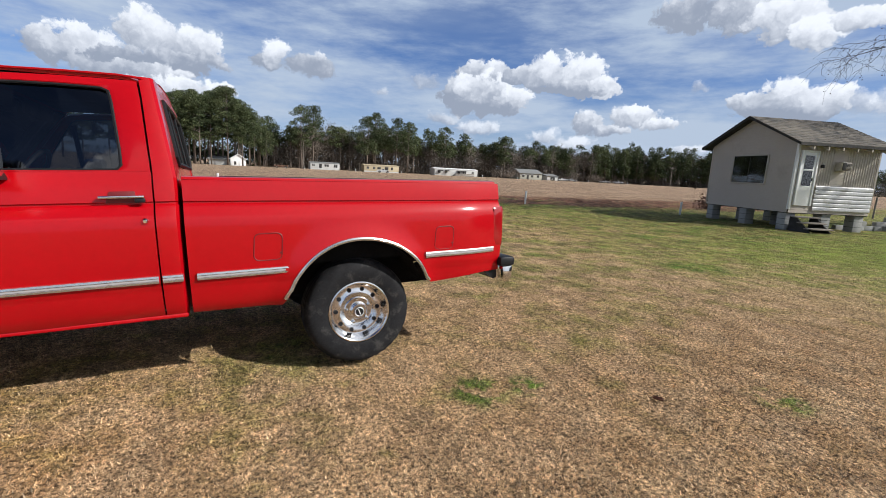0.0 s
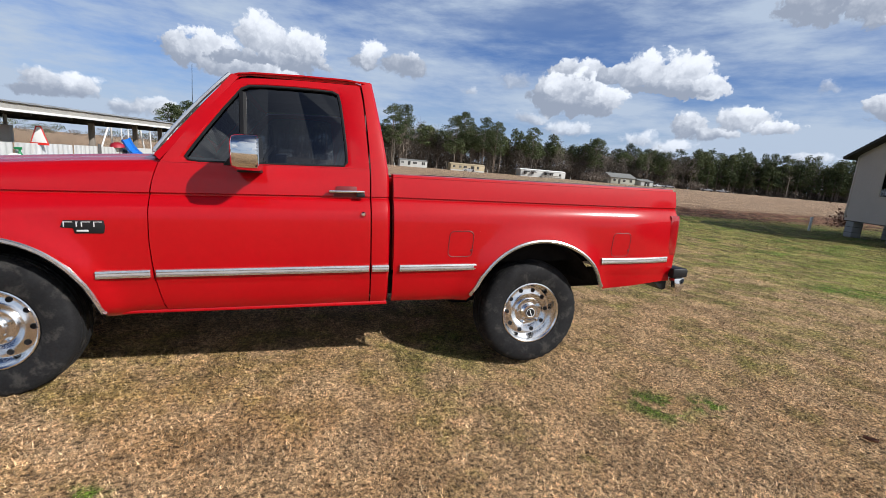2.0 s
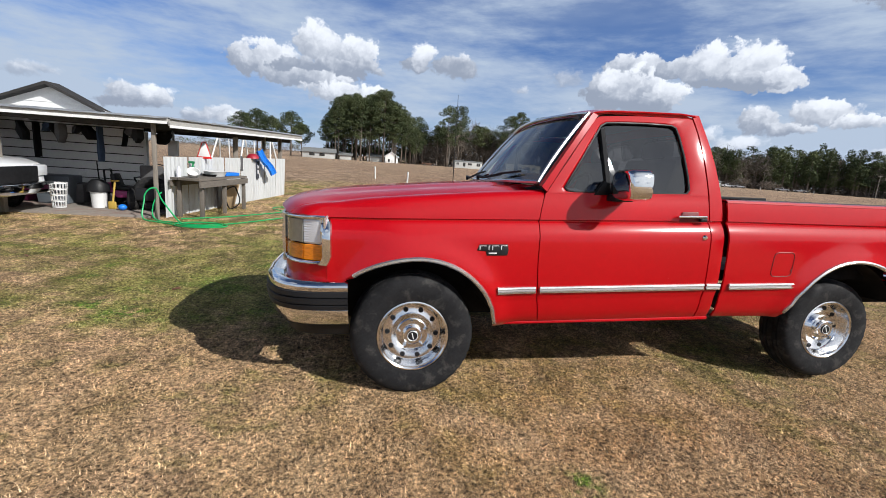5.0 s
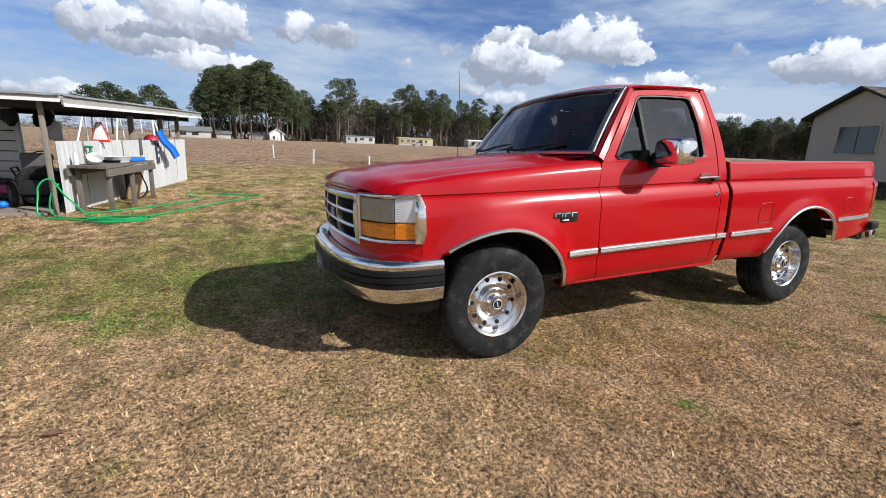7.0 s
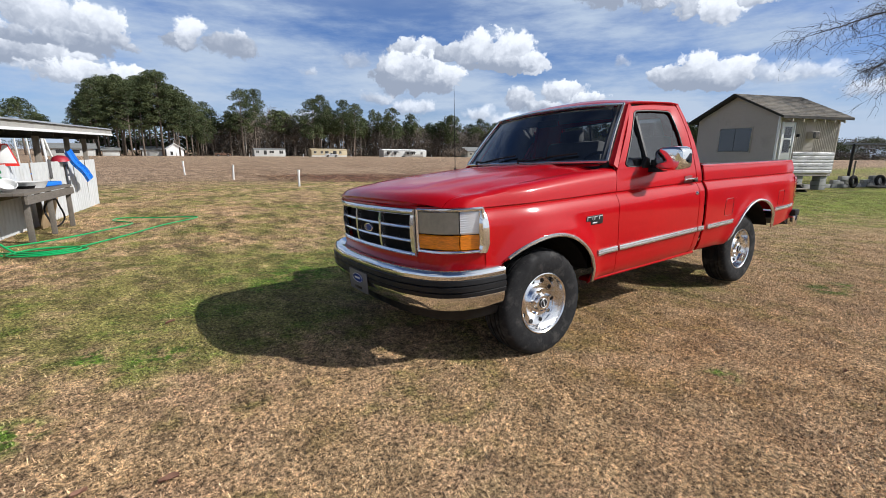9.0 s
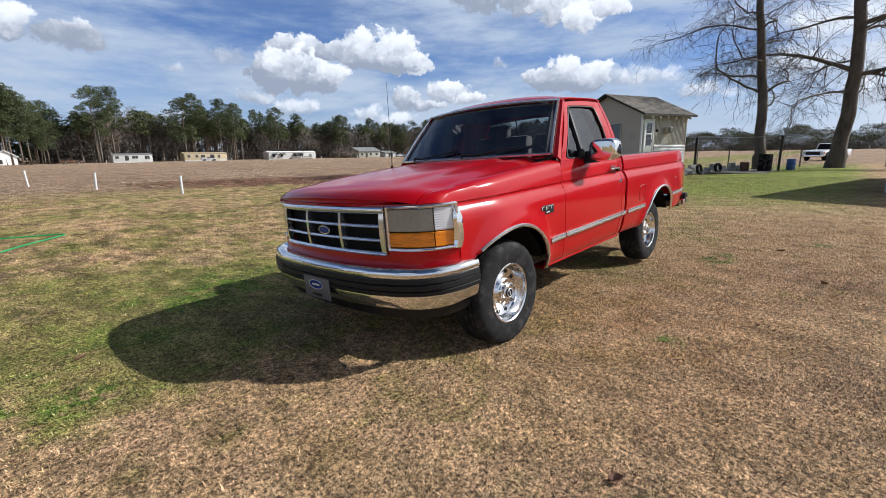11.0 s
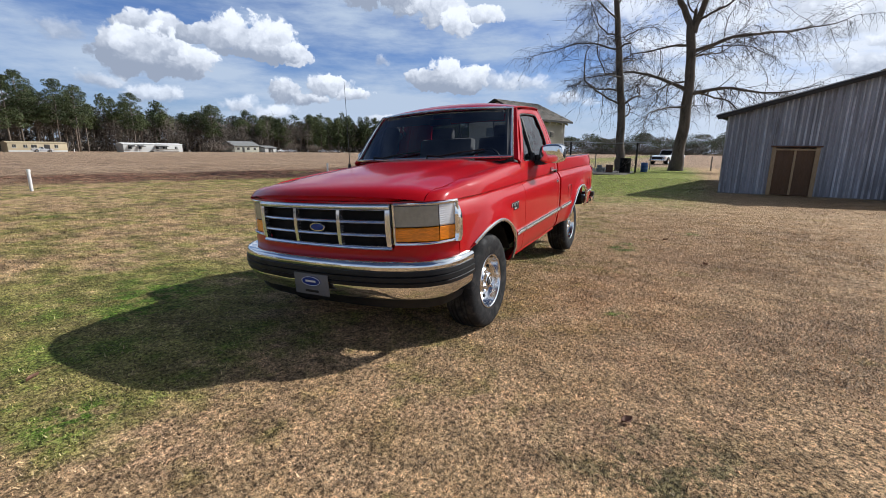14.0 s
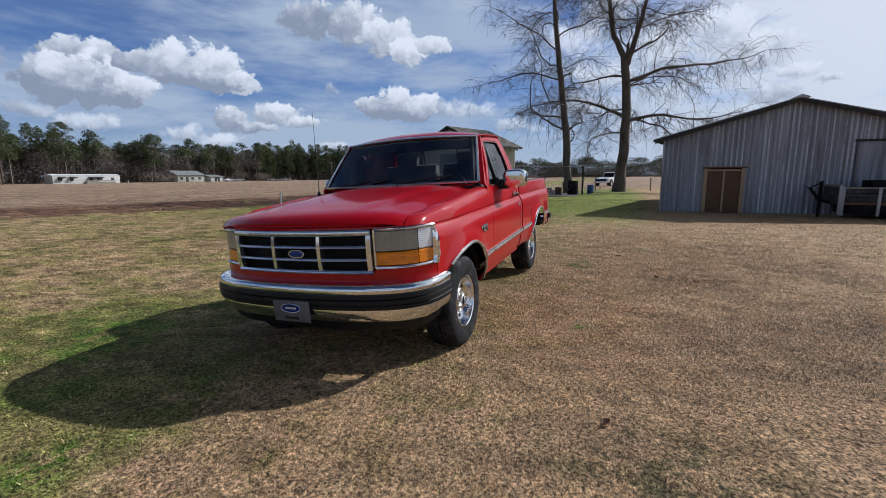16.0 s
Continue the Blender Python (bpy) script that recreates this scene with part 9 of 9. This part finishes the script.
(a, yy), (b, _) = far(57.0, 115), far(71.3, 115)
g0 = ground_z(a, yy)
for s_ in (0.12, 0.27, 0.55, 0.66):
    c = lerp(a, b, s_)
    part("awning", bprism([(yy - 1.3, g0 + 1.75), (yy - 0.02, g0 + 2.1), (yy - 0.02, g0 + 2.0), (yy - 1.3, g0 + 1.67)], "x", c - 0.9, c + 0.9), FASCIA_DK, mh)
part("porch_rail", bbox((lerp(a, b, 0.42), yy - 1.9, g0 + 0.6), (lerp(a, b, 0.86), yy - 1.8, g0 + 0.95)), OLDWOOD, mh)
part("porch_deck", bbox((lerp(a, b, 0.42), yy - 1.9, g0 - 0.02), (lerp(a, b, 0.86), yy - 0.05, g0 + 0.45)), OLDWOOD, mh)


def far_house(label, x0, x1, y, h, rise, wall, roof_mat, gable=False, depth=8.0, opens=()):
    (a, yy), (b, _) = far(x0, y), far(x1, y)
    g = ground_z((a + b) / 2, yy)
    v = thing("house", label, "house", group="far houses")
    part("wall", bbox((a, yy, g - 0.1), (b, yy + depth, g + h), 0.02), wall, v)
    if gable:
        part("gable", bprism([(a, g + h), (b, g + h), ((a + b) / 2, g + h + rise)], "y", yy, yy + depth), wall, v, smooth=False)
        for s_ in (a - 0.4, b + 0.4):
            m_ = (a + b) / 2
            part("roof", bprism([(s_, g + h - 0.2), (s_, g + h - 0.02), (m_, g + h + rise + 0.15), (m_, g + h + rise - 0.03)], "y", yy - 0.4, yy + depth + 0.3), roof_mat, v, smooth=False)
    else:
        part("roof", bprism([(yy - 0.5, g + h - 0.05), (yy + depth / 2, g + h + rise), (yy + depth + 0.5, g + h - 0.05)], "x", a - 0.4, b + 0.4), roof_mat, v, smooth=False)
    for s_, w, z0, z1, kd in opens:
        c = lerp(a, b, s_)
        win = part(kd, bbox((c - w / 2, yy - 0.05, g + z0), (c + w / 2, yy - 0.012, g + z1), 0.01), FASCIA_DK, v)
        part("frame", bbox((c - w / 2 - 0.1, yy - 0.035, g + z1), (c + w / 2 + 0.1, yy - 0.003, g + z1 + 0.1)), WHITE, win)
    return v


fh = far_house("grey-green house with a grey roof", 86.9, 95.6, 115, 2.5, 1.7, GREYWALL, GREYSH, opens=[(0.15, 1.1, 0.9, 1.9, "window"), (0.35, 1.0, 0.1, 2.0, "door"), (0.55, 1.1, 0.9, 1.9, "window"), (0.82, 1.1, 0.9, 1.9, "window")])
far_house("low white garage beside the far house", 97.0, 101.5, 114, 1.9, 0.8, DULLW, GREYSH, opens=[(0.5, 2.4, 0.0, 1.6, "door")])
wb = far_house("white gabled church-like building before the pine grove", 3.9, 7.2, 115, 2.0, 1.5, WHITE, WHITE, gable=True, depth=9, opens=[(0.3, 0.6, 0.3, 1.3, "window")])
(a, yy), (b, _) = far(3.9, 115), far(7.2, 115)
part("steeple", bprism([((a + b) / 2 - 0.35, 3.0), ((a + b) / 2 + 0.35, 3.0), ((a + b) / 2, 4.2)], "y", yy + 0.6, yy + 1.2), WHITE, wb, smooth=False)
far_house("long white wing of the building before the grove", -0.6, 3.7, 117, 1.7, 1.0, DULLW, GREYSH, depth=6)
far_house("white house with a pale roof beyond the shed", -16.0, -8.6, 111, 1.9, 1.3, DULLW, GREYSH, gable=False, opens=[(0.3, 1.6, 0.7, 1.6, "window"), (0.62, 1.6, 0.7, 1.6, "window")])
far_house("small outbuilding behind the white house", -7.4, -4.6, 114, 1.5, 0.8, DULLW, GREYSH)
for i, (x0, y0, rot, paint) in enumerate(((16.0, 113, 175, RUSTY), (41.8, 112.5, 170, SILVER), (103.0, 112, 168, CARWHITE), (106.0, 111, 160, SILVER), (119.0, 109, 120, CARWHITE), (124.0, 108, 115, CARWHITE))):
    x, y = far(x0, y0)
    simple_pickup("pickup_truck", ("rust-brown", "silver", "white", "silver", "white", "white")[i] + " pickup parked far off beside the houses", paint, pose(x, y, ground_z(x, y), 0, 0, rot) @ Matrix.Diagonal((0.82, 0.9, 0.78, 1)), "far vehicles")
for i in range(9):
    x, y = far(20 + 12.5 * i, 110 - 0.9 * max(0, i - 5) ** 2)
    solid("marker_post", bbox((x - 0.06, y - 0.06, ground_z(x, y) - 0.05), (x + 0.06, y + 0.06, ground_z(x, y) + 0.9), 0.01), WHITEPL, "white marker post along the far road", "post", "roadside posts")
for x0, y0, h in ((21.0, 118, 9.5), (138.0, 100, 8.0)):
    x, y = far(x0, y0)
    up_ = solid("utility_pole", btube([(x, y, ground_z(x, y) - 0.3), (x, y, h)], [0.15, 0.10], 8), OLDWOOD, "weathered utility pole at the wood's edge", "utility pole", "utility poles")
    part("cross_arm", bbox((x - 0.9, y - 0.06, h - 0.7), (x + 0.9, y + 0.06, h - 0.58)), OLDWOOD, up_)
